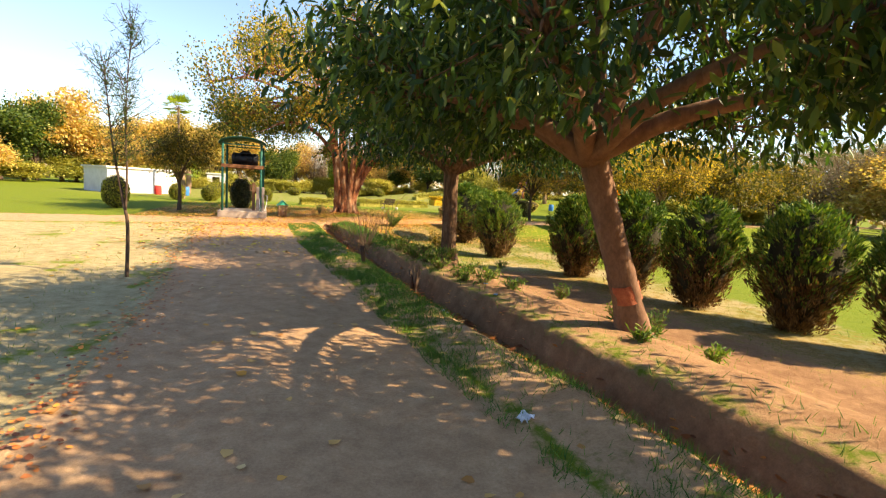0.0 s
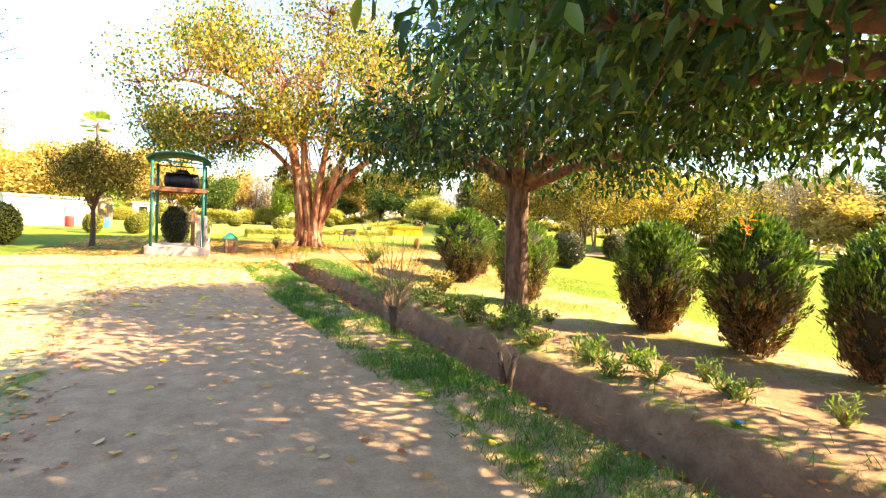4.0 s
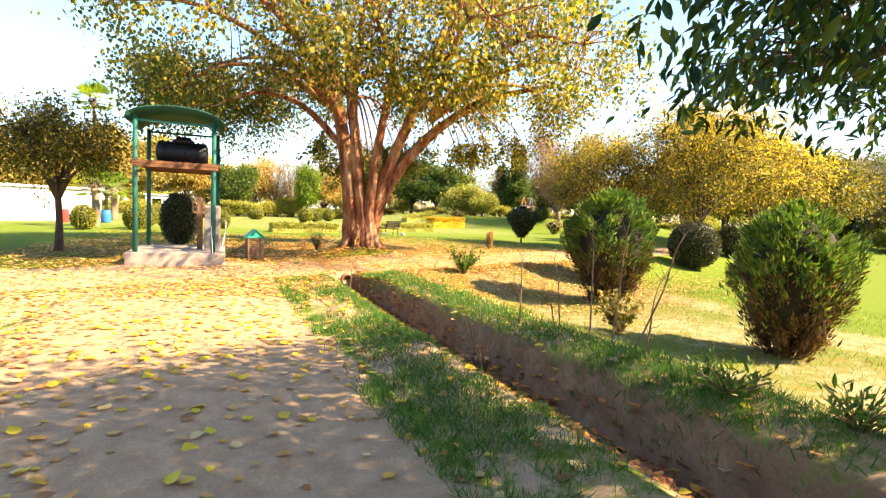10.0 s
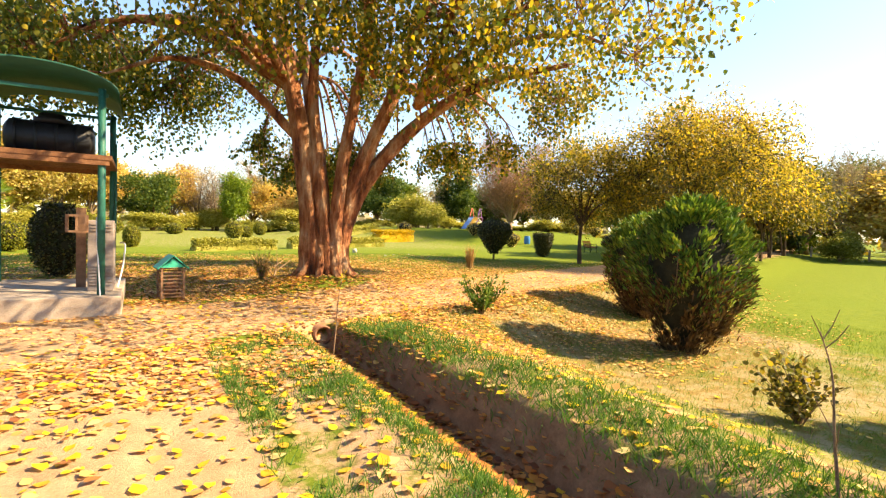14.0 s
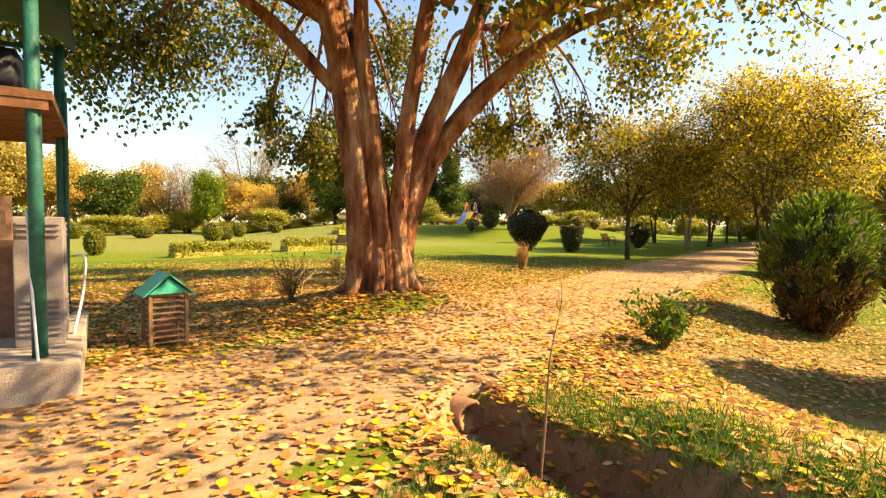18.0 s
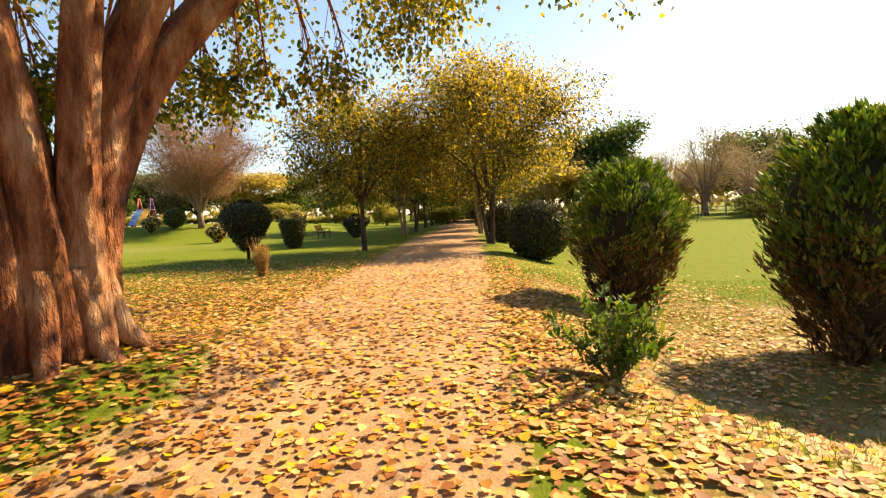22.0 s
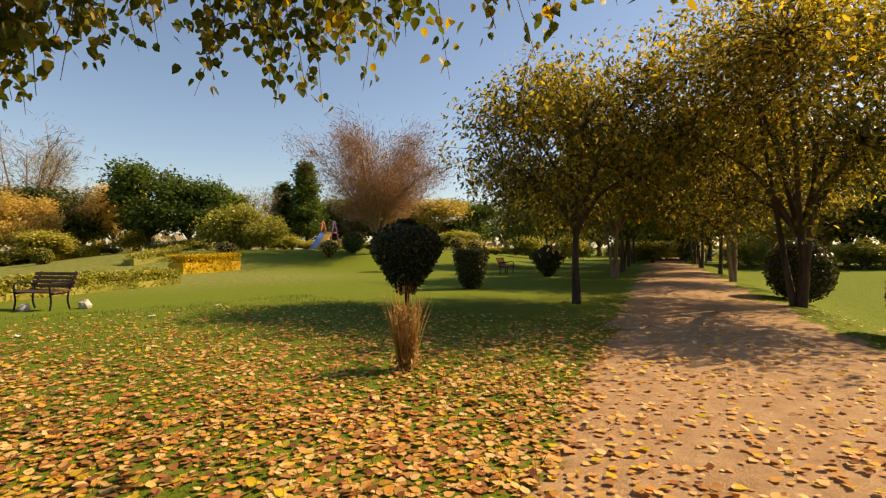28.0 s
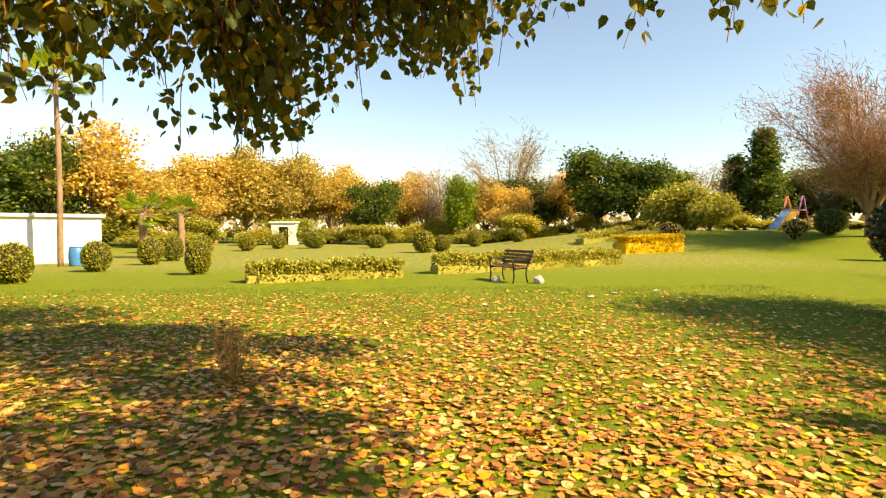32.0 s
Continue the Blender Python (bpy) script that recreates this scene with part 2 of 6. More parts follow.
THUJA = leaf_material("thuja_spray", [(0.0, (0.022, 0.06, 0.011)), (0.45, (0.07, 0.145, 0.02)), (0.85, (0.17, 0.255, 0.034)), (1.0, (0.27, 0.28, 0.05))], 0.24, 0.6)
THUJA_DRY = leaf_material("thuja_dry", [(0.0, (0.06, 0.034, 0.016)), (0.6, (0.145, 0.08, 0.034)), (1.0, (0.25, 0.145, 0.06))], 0.2, 0.8)
TOPIARY = leaf_material("clipped_dark_leaf", [(0.0, (0.018, 0.026, 0.01)), (0.7, (0.05, 0.06, 0.016)), (1.0, (0.16, 0.13, 0.035))], 0.2, 0.4)
OVAL = leaf_material("clipped_gold_leaf", [(0.0, (0.09, 0.12, 0.012)), (0.6, (0.22, 0.22, 0.02)), (1.0, (0.36, 0.31, 0.03))], 0.3, 0.5)
HEDGE = leaf_material("hedge_leaf", [(0.0, (0.17, 0.19, 0.025)), (0.6, (0.35, 0.335, 0.06)), (1.0, (0.50, 0.45, 0.12))], 0.35, 0.5)
HEDGE_GOLD = leaf_material("gold_hedge_leaf", [(0.0, (0.30, 0.22, 0.01)), (0.6, (0.52, 0.38, 0.015)), (1.0, (0.62, 0.46, 0.03))], 0.35, 0.5)
GRASS = leaf_material("grass_blade", [(0.0, (0.045, 0.10, 0.012)), (0.6, (0.095, 0.17, 0.02)), (0.9, (0.17, 0.22, 0.03)), (1.0, (0.36, 0.30, 0.11))], 0.35, 0.6)
WEED = leaf_material("verge_weed", [(0.0, (0.025, 0.085, 0.012)), (0.6, (0.06, 0.15, 0.02)), (0.94, (0.12, 0.22, 0.03)), (1.0, (0.32, 0.28, 0.09))], 0.3, 0.6)
# yellower, lighter WEED: sunlight on the weeds is put into the colour
LIT_WEED = leaf_material("lit_weed", [(0.0, (0.045, 0.105, 0.016)), (0.6, (0.11, 0.19, 0.026)), (0.94, (0.22, 0.28, 0.05)), (1.0, (0.42, 0.36, 0.12))], 0.35, 0.6)
GRASS_DRY = leaf_material("dry_grass_blade", [(0.0, (0.22, 0.13, 0.05)), (0.6, (0.40, 0.25, 0.10)), (1.0, (0.52, 0.36, 0.16))], 0.25, 0.7)
# near-black bush cores: the shade between twigs put into the colour
CORE = surface("bush_inner_shade", [(0.3, (0.02, 0.018, 0.008)), (0.7, (0.045, 0.04, 0.018))], 12, 0.95)
FLOWER = leaf_material("orange_petal", [(0.0, (0.75, 0.16, 0.01)), (1.0, (0.85, 0.27, 0.02))], 0.3, 0.5)
GREEN_PAINT = surface("chipped_green_paint", [(0.28, (0.16, 0.07, 0.03)), (0.36, (0.015, 0.10, 0.075)), (0.8, (0.025, 0.16, 0.12))], 5, 0.5, bump=0.3, fine=40)
GREEN_SHEET = surface("green_sheet", [(0.3, (0.012, 0.07, 0.05)), (0.8, (0.02, 0.11, 0.08))], 4, 0.6, bump=0.1)
MINT = surface("mint_sheet", [(0.3, (0.03, 0.38, 0.25)), (0.8, (0.06, 0.52, 0.35))], 6, 0.5, bump=0.1)
RUST = surface("rusty_steel", [(0.3, (0.10, 0.04, 0.02)), (0.6, (0.24, 0.11, 0.05)), (0.8, (0.34, 0.19, 0.09))], 7, 0.85, bump=0.4)
TANK = surface("black_tank_plastic", [(0.3, (0.008, 0.008, 0.010)), (0.8, (0.02, 0.02, 0.024))], 4, 0.45, bump=0.1)
GREY_STEEL = surface("grey_cabinet_paint", [(0.3, (0.20, 0.16, 0.14)), (0.7, (0.34, 0.29, 0.27))], 5, 0.55, bump=0.15)
CONCRETE = surface("worn_concrete", [(0.25, (0.26, 0.19, 0.15)), (0.55, (0.42, 0.34, 0.27)), (0.8, (0.55, 0.46, 0.38))], 3, 0.9, bump=0.5)
WHITE_WALL = surface("whitewash", [(0.3, (0.62, 0.60, 0.58)), (0.8, (0.82, 0.80, 0.78))], 2, 0.9, bump=0.2)
WOOD = surface("bench_wood", [(0.3, (0.10, 0.05, 0.03)), (0.7, (0.22, 0.12, 0.07))], 6, 0.6, bump=0.2, stretch=(0.2, 1, 1))
RED_WOOD = surface("red_bench_wood", [(0.3, (0.36, 0.05, 0.03)), (0.7, (0.55, 0.10, 0.06))], 6, 0.5, bump=0.1, stretch=(0.2, 1, 1))
IRON = surface("black_iron", [(0.3, (0.012, 0.012, 0.012)), (0.8, (0.035, 0.03, 0.028))], 9, 0.5, 0.4)
CAGE_WOOD = surface("cage_slat", [(0.3, (0.17, 0.09, 0.05)), (0.7, (0.34, 0.19, 0.11))], 8, 0.8)
CLAY = surface("clay_pipe", [(0.3, (0.20, 0.09, 0.05)), (0.7, (0.36, 0.19, 0.11))], 6, 0.9, bump=0.4)
STONE = surface("pale_stone", [(0.3, (0.42, 0.38, 0.32)), (0.7, (0.62, 0.58, 0.50))], 5, 0.9, bump=0.5)
PLASTIC = surface("white_plastic", [(0.3, (0.6, 0.62, 0.66)), (0.7, (0.8, 0.8, 0.82))], 5, 0.4, bump=0.1)
SLIDE_YELLOW = surface("yellow_slide", [(0.3, (0.70, 0.38, 0.03)), (0.7, (0.78, 0.46, 0.06))], 3, 0.4, bump=0.05)
SLIDE_BLUE = surface("blue_slide", [(0.3, (0.10, 0.22, 0.48)), (0.7, (0.22, 0.36, 0.60))], 3, 0.4, bump=0.05)
SLIDE_RED = surface("red_steel", [(0.3, (0.50, 0.10, 0.05)), (0.7, (0.62, 0.16, 0.08))], 3, 0.5, bump=0.05)
SLIDE_PURPLE = surface("purple_steel", [(0.3, (0.20, 0.08, 0.22)), (0.7, (0.30, 0.14, 0.32))], 3, 0.5, bump=0.05)
BLUE = surface("blue_drum", [(0.3, (0.03, 0.16, 0.42)), (0.7, (0.06, 0.24, 0.55))], 3, 0.4, bump=0.05)
CLOTH_RED = surface("red_canvas", [(0.3, (0.50, 0.03, 0.03)), (0.7, (0.66, 0.07, 0.05))], 3, 0.8, bump=0.1)
DARK = surface("pipe_inner_shade", [(0.3, (0.02, 0.018, 0.015)), (0.7, (0.04, 0.035, 0.03))], 3, 0.9)


# ---- makers ----
def mesh_of(name, verts, faces, material, smooth=False):
    me = bpy.data.meshes.new(name)
    me.from_pydata([tuple(v) for v in verts], [], faces)
    me.materials.append(material)
    if smooth:
        me.polygons.foreach_set("use_smooth", [True] * len(me.polygons))
    me.update()
    return me


def part(name, bm, material, parent, label=""):
    """Links a bmesh (or a ready mesh) as one mesh object under a thing or a part."""
    if isinstance(bm, bpy.types.Mesh):
        me = bm
    else:
        me = bpy.data.meshes.new(name)
        bm.to_mesh(me)
        bm.free()
        me.materials.append(material)
    ob = new(name, me)
    ob.parent = parent
    return tagged(ob, label, kind="stuff" if name.endswith("mass") else "")


def thing(name, label, category, m=None, group="", kind=""):
    e = new(name)
    e.matrix_world = m if m is not None else Matrix()
    return tagged(e, label, category, group, kind)


def box(bm, lo, hi, bevel=0.0, m=None):
    lo, hi = Vector(lo), Vector(hi)
    r = bmesh.ops.create_cube(bm, size=1.0, matrix=Matrix.Translation((lo + hi) / 2) @ Matrix.Diagonal((*(hi - lo), 1)))
    if bevel:
        es = list({e for v in r["verts"] for e in v.link_edges})
        out = bmesh.ops.bevel(bm, geom=es, offset=bevel, segments=2, affect="EDGES", profile=0.6)
        r = {"verts": list({v for v in out["verts"]} | {v for v in r["verts"] if v.is_valid})}
    if m is not None:
        bmesh.ops.transform(bm, matrix=m, verts=r["verts"])
    return bm


def boxes(*specs, bevel=0.0):
    bm = bmesh.new()
    for lo, hi in specs:
        box(bm, lo, hi, bevel)
    return bm


def tube_arrays(path, radii, sides=8, wobble=0.0, seed=0, lobes=0, cap=True):
    """Rings along a path, as vertices and faces."""
    rng = np.random.RandomState(seed)
    path = np.asarray(path, float)
    n = len(path)
    tang = np.gradient(path, axis=0)
    tang /= np.linalg.norm(tang, axis=1, keepdims=True) + 1e-9
    ref = np.array([1.0, 0, 0]) if abs(tang[0][0]) < 0.8 else np.array([0, 1.0, 0])
    verts, faces = [], []
    ph = rng.uniform(0, 6.28)
    for i in range(n):
        a = np.cross(tang[i], ref)
        a /= np.linalg.norm(a) + 1e-9
        b = np.cross(tang[i], a)
        ref = np.cross(a, tang[i])
        for k in range(sides):
            th = 2 * math.pi * k / sides
            r = radii[i] * (1 + wobble * rng.uniform(-1, 1))
            if lobes:
                r *= 1 + 0.15 * math.cos(lobes * th + ph + 0.15 * i) + 0.09 * math.cos((lobes * 2 + 1) * th + 2 * ph - 0.1 * i)
            verts.append(path[i] + r * (math.cos(th) * a + math.sin(th) * b))
    for i in range(n - 1):
        for k in range(sides):
            k2 = (k + 1) % sides
            faces.append((i * sides + k, i * sides + k2, (i + 1) * sides + k2, (i + 1) * sides + k))
    if cap:
        faces.append(tuple(range((n - 1) * sides, n * sides)))
        faces.append(tuple(reversed(range(sides))))
    return verts, faces


def tubes(name, specs, material, sides=6, **kw):
    """Several tubes joined in one mesh: specs of (path, radii)."""
    V, Fc = [], []
    for s, (p, r) in enumerate(specs):
        v, f = tube_arrays(p, r, sides, seed=s, **kw)
        o = len(V)
        V += v
        Fc += [tuple(i + o for i in q) for q in f]
    return mesh_of(name, V, Fc, material, True)


def curve(points, steps=6):
    """A smooth line through points."""
    p = np.asarray(points, float)
    if len(p) < 3:
        return np.linspace(p[0], p[-1], steps)
    q = np.vstack([2 * p[0] - p[1], p, 2 * p[-1] - p[-2]])
    out = []
    for i in range(1, len(q) - 2):
        for t in np.linspace(0, 1, steps, endpoint=False):
            out.append(0.5 * (2 * q[i] + (q[i + 1] - q[i - 1]) * t + (2 * q[i - 1] - 5 * q[i] + 4 * q[i + 1] - q[i + 2]) * t * t
                              + (3 * q[i] - q[i - 1] - 3 * q[i + 1] + q[i + 2]) * t ** 3))
    return np.array(out + [p[-1]])


LANCE = ([(0, 0, 0), (0.35, 0.13, 0.04), (0.7, 0.11, 0.02), (1, 0, -0.1), (0.7, -0.11, 0.02), (0.35, -0.13, 0.04)], [(0, 1, 2, 3), (0, 3, 4, 5)])
HEART = ([(0, 0, 0), (0.12, 0.36, 0.05), (0.5, 0.37, 0.03), (1.0, 0, -0.12), (0.5, -0.37, 0.03), (0.12, -0.36, 0.05)], [(0, 1, 2, 3), (0, 3, 4, 5)])
ROUND = ([(0, 0, 0), (0.2, 0.33, 0.03), (0.65, 0.35, 0.02), (1.0, 0, -0.05), (0.65, -0.35, 0.02), (0.2, -0.33, 0.03)], [(0, 1, 2, 3), (0, 3, 4, 5)])
CURLED = ([(0, 0, 0.02), (0.12, 0.36, 0.13), (0.5, 0.40, 0.10), (1.0, 0, 0.12), (0.5, -0.38, 0.12), (0.12, -0.36, 0.08)], [(0, 1, 2, 3), (0, 3, 4, 5)])
MANGO_LEAF = ([(0, 0, 0), (0.35, 0.17, 0.04), (0.7, 0.14, 0.02), (1, 0, -0.12), (0.7, -0.14, 0.02), (0.35, -0.17, 0.04)], [(0, 1, 2, 3), (0, 3, 4, 5)])
DIAMOND = ([(0, 0, 0), (0.5, 0.42, 0.03), (1, 0, 0), (0.5, -0.42, 0.03)], [(0, 1, 2, 3)])
LEAFLET = ([(0, 0, 0), (0.35, 0.22, 0.04), (0.7, 0.18, 0.02), (1, 0, -0.1), (0.7, -0.18, 0.02), (0.35, -0.22, 0.04)], [(0, 1, 2, 3), (0, 3, 4, 5)])
KITE = ([(0, 0, 0), (0.45, 0.13, 0), (1, 0, 0), (0.45, -0.13, 0)], [(0, 1, 2, 3)])
SLIVER = ([(0, 0, 0), (0.5, 0.03, 0), (1, 0, 0), (0.5, -0.03, 0)], [(0, 1, 2, 3)])
BLADE = ([(0, 0.035, 0), (0, -0.035, 0), (0.55, -0.025, 0.08), (0.55, 0.025, 0.08), (1, 0, 0.3)], [(0, 1, 2, 3), (3, 2, 4)])


def unit(v):
    return v / (np.linalg.norm(v, axis=-1, keepdims=True) + 1e-9)


def leaves(name, P, D, N, S, shape, material):
    """Many small leaves in one mesh: bases P, ways D, upper sides N, lengths S."""
    tv, tf = np.array(shape[0], float), shape[1]
    D = unit(D)
    W = unit(np.cross(N, D))
    U = np.cross(D, W)
    n, k = len(P), len(tv)
    S = np.broadcast_to(np.asarray(S, float), (n,))
    V = P[:, None] + S[:, None, None] * (tv[None, :, :1] * D[:, None] + tv[None, :, 1:2] * W[:, None] + tv[None, :, 2:] * U[:, None])
    sizes = np.array([len(f) for f in tf])
    flat = np.concatenate([np.array(f) for f in tf])
    loops = (np.arange(n)[:, None] * k + flat[None]).ravel()
    counts = np.tile(sizes, n)
    me = bpy.data.meshes.new(name)
    me.vertices.add(n * k)
    me.vertices.foreach_set("co", V.ravel())
    me.loops.add(len(loops))
    me.loops.foreach_set("vertex_index", loops.astype(np.int32))
    me.polygons.add(len(counts))
    me.polygons.foreach_set("loop_start", np.r_[0, np.cumsum(counts)[:-1]].astype(np.int32))
    me.update(calc_edges=True)
    me.materials.append(material)
    return me


def crown_points(rng, lobes, spacing_count, per, spread, shell=0.55):
    """Cluster centres in the outer part of each lobe (centre, radii, share), and leaf places round them."""
    cs = []
    for (c, r, share) in lobes:
        k = max(1, int(spacing_count * share))
        d = unit(rng.normal(size=(k, 3)))
        rad = shell + (1 - shell) * rng.random_sample(k) ** 0.7
        cs.append(np.array(c) + d * rad[:, None] * np.array(r) * (1 + 0.16 * rng.normal(size=(k, 1))))
    cs = np.vstack(cs)
    pts = np.repeat(cs, per, axis=0) + rng.normal(size=(len(cs) * per, 3)) * spread
    return cs, pts


def tree(name, label, trunk, limbs, lobes, clusters, per, size, shape, leaf, bark, spread=0.22, droop=0.4, seed=1, m=None, twigs=True, group="", shell=0.5, floor_z=None, sides=10, leaf_two=None, trunk_lobes=0):
    """A tree: trunk (path, radii), limbs (each a path and radii), and a crown of leaf clusters on twigs."""
    rng = np.random.RandomState(seed)
    t = thing(name, label, "tree", m, group)
    v, f = tube_arrays(curve(trunk[0], 7), np.interp(np.linspace(0, 1, len(curve(trunk[0], 7))), np.linspace(0, 1, len(trunk[1])), trunk[1]), sides, 0.05, seed, trunk_lobes)
    part("trunk", mesh_of("trunk", v, f, bark, True), bark, t)
    tips = []
    for i, (p, r) in enumerate(limbs):
        cp = curve(p, 6)
        v, f = tube_arrays(cp, np.interp(np.linspace(0, 1, len(cp)), np.linspace(0, 1, len(r)), r), max(6, sides - 3), 0.06, seed + i)
        part("limb", mesh_of("limb", v, f, bark, True), bark, t)
        tips += [cp[j] for j in range(len(cp) // 3, len(cp))]
    tips = np.array(tips if tips else [trunk[0][-1]])
    cs, pts = crown_points(rng, lobes, clusters, per, spread, shell)
    if floor_z is not None:
        keep = pts[:, 2] > floor_z
        pts = pts[keep]
        cs = cs[cs[:, 2] > floor_z - 0.1]
    if twigs:
        specs = []
        for c in cs[::2]:
            j = np.argmin(((tips - c) ** 2).sum(1) + 0.6 * np.maximum(0, tips[:, 2] - c[2]) ** 2)
            a = tips[j]
            mid = (a + c) / 2 + rng.normal(size=3) * 0.12 + [0, 0, 0.12]
            d = np.linalg.norm(c - a)
            specs.append((np.array([a, mid, c]), [min(0.035, 0.010 + 0.006 * d), 0.012, 0.004]))
        part("twig_mass", tubes("twigs", specs, bark, 4, cap=False), bark, t)
    n = len(pts)
    out = unit(pts - np.mean([c for c, _, _ in lobes], axis=0))
    D = unit(rng.normal(size=(n, 3)) * 0.8 + out * 0.4 + np.array([0, 0, -droop]))
    N = unit(rng.normal(size=(n, 3)) * 0.5 + np.array([0, 0, 1.0]))
    S = size * (0.7 + 0.6 * rng.random_sample(n))
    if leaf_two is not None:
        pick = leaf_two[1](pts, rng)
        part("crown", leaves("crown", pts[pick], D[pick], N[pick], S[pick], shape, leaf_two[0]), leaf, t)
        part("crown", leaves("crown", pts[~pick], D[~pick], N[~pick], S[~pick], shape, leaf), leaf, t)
    else:
        part("crown", leaves("crown", pts, D, N, S, shape, leaf), leaf, t)
    return t


def egg_outline(z):
    """Radius by height: a narrow foot, widest a little above the middle, a rounded top."""
    z = np.clip(z, 0, 1)
    foot = 0.22 + 0.78 * np.clip(z / 0.5, 0, 1) ** 0.72
    return np.minimum(foot, 1) * np.sqrt(np.clip(1 - (np.clip(z - 0.52, 0, 1) / 0.48) ** 2.1, 0, 1))


def egg(rng, n, w, h, low=0.0, blunt=1.0, taper=0.55):
    """Places and outward ways on an egg-shaped bush: narrow at the foot, widest at two thirds."""
    z = rng.random_sample(n) ** 0.85
    z = low + (1 - low) * z
    prof = egg_outline(z)
    th = rng.uniform(0, 2 * np.pi, n)
    r = w / 2 * prof * (1 + 0.06 * np.sin(3 * th + 5 * z) + 0.05 * np.sin(7 * th - 9 * z) + 0.05 * np.sin(13 * th + 17 * z))
    P = np.stack([r * np.cos(th), r * np.sin(th), h * z], 1)
    D = np.stack([np.cos(th), np.sin(th), 0 * th], 1)
    return P, D, z


def bush_core(name, w, h, seed, squeeze=0.86):
    rng = np.random.RandomState(seed)
    V, Fc = [], []
    rings, sides = 9, 14
    for i in range(rings):
        z = i / (rings - 1)
        pr = max(float(egg_outline(z)), 0.02) * (0.6 if z < 0.2 else 1.0)
        for k in range(sides):
            a = 2 * math.pi * k / sides
            r = w / 2 * pr * squeeze * (1 + 0.08 * rng.uniform(-1, 1))
            V.append((r * math.cos(a), r * math.sin(a), 0.03 + (h - 0.12) * z))
    for i in range(rings - 1):
        for k in range(sides):
            k2 = (k + 1) % sides
            Fc.append((i * sides + k, i * sides + k2, (i + 1) * sides + k2, (i + 1) * sides + k))
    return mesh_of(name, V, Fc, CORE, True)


def conifer_bush(label, m, seed, w=1.8, h=2.4, n=27000):
    """A clipped cypress-like bush of upright sprays, brown and open near the foot."""
    rng = np.random.RandomState(seed)
    t = thing("conifer_bush", label, "bush", m, "conifer bushes along the ditch")
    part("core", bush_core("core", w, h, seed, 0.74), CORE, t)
    stems = []
    for k in range(34):
        a = rng.uniform(0, 6.28)
        stems.append((curve([(0.05 * math.cos(a), 0.05 * math.sin(a), -0.05), (0.14 * w * math.cos(a), 0.14 * w * math.sin(a), 0.25 * h), (0.43 * w * math.cos(a), 0.43 * w * math.sin(a), rng.uniform(0.4, 0.58) * h)], 4), np.linspace(0.026, 0.008, 9)))
    part("stem_mass", tubes("stems", stems, BARK_DARK, 5), BARK_DARK, t)
    # soft upright tufts, each with its own reach and lean
    tufts = 300
    C, E, zc = egg(rng, tufts, w, h, 0.03)
    C += E * (rng.normal(size=(tufts, 1)) * 0.055 - 0.07)
    lean = unit(E * 0.45 + np.array([0, 0, 1.0]) + rng.normal(size=(tufts, 3)) * 0.22)
    k = rng.randint(0, tufts, n)
    along = rng.random_sample((n, 1)) ** 1.3
    D, z = E[k], zc[k]
    P = C[k] + lean[k] * (along * 0.24 - 0.13) + rng.normal(size=(n, 3)) * 0.062 * (1.15 - along)
    P[:, 2] = np.clip(P[:, 2], 0.03, h * 1.05)
    way = unit(lean[k] * 1.2 + D * 0.25 + rng.normal(size=(n, 3)) * 0.33)
    N = unit(D + rng.normal(size=(n, 3)) * 0.5)
    S = 0.095 * (0.4 + 1.3 * rng.random_sample(n) ** 2)
    dry = z + rng.normal(size=n) * 0.13 < 0.46
    part("foliage", leaves("foliage", P[~dry], way[~dry], N[~dry], S[~dry], KITE, THUJA), THUJA, t)
    part("dry_skirt", leaves("dry_skirt", P[dry], way[dry], N[dry], S[dry], KITE, THUJA_DRY), THUJA_DRY, t, "brown dry lower sprays")
    return t


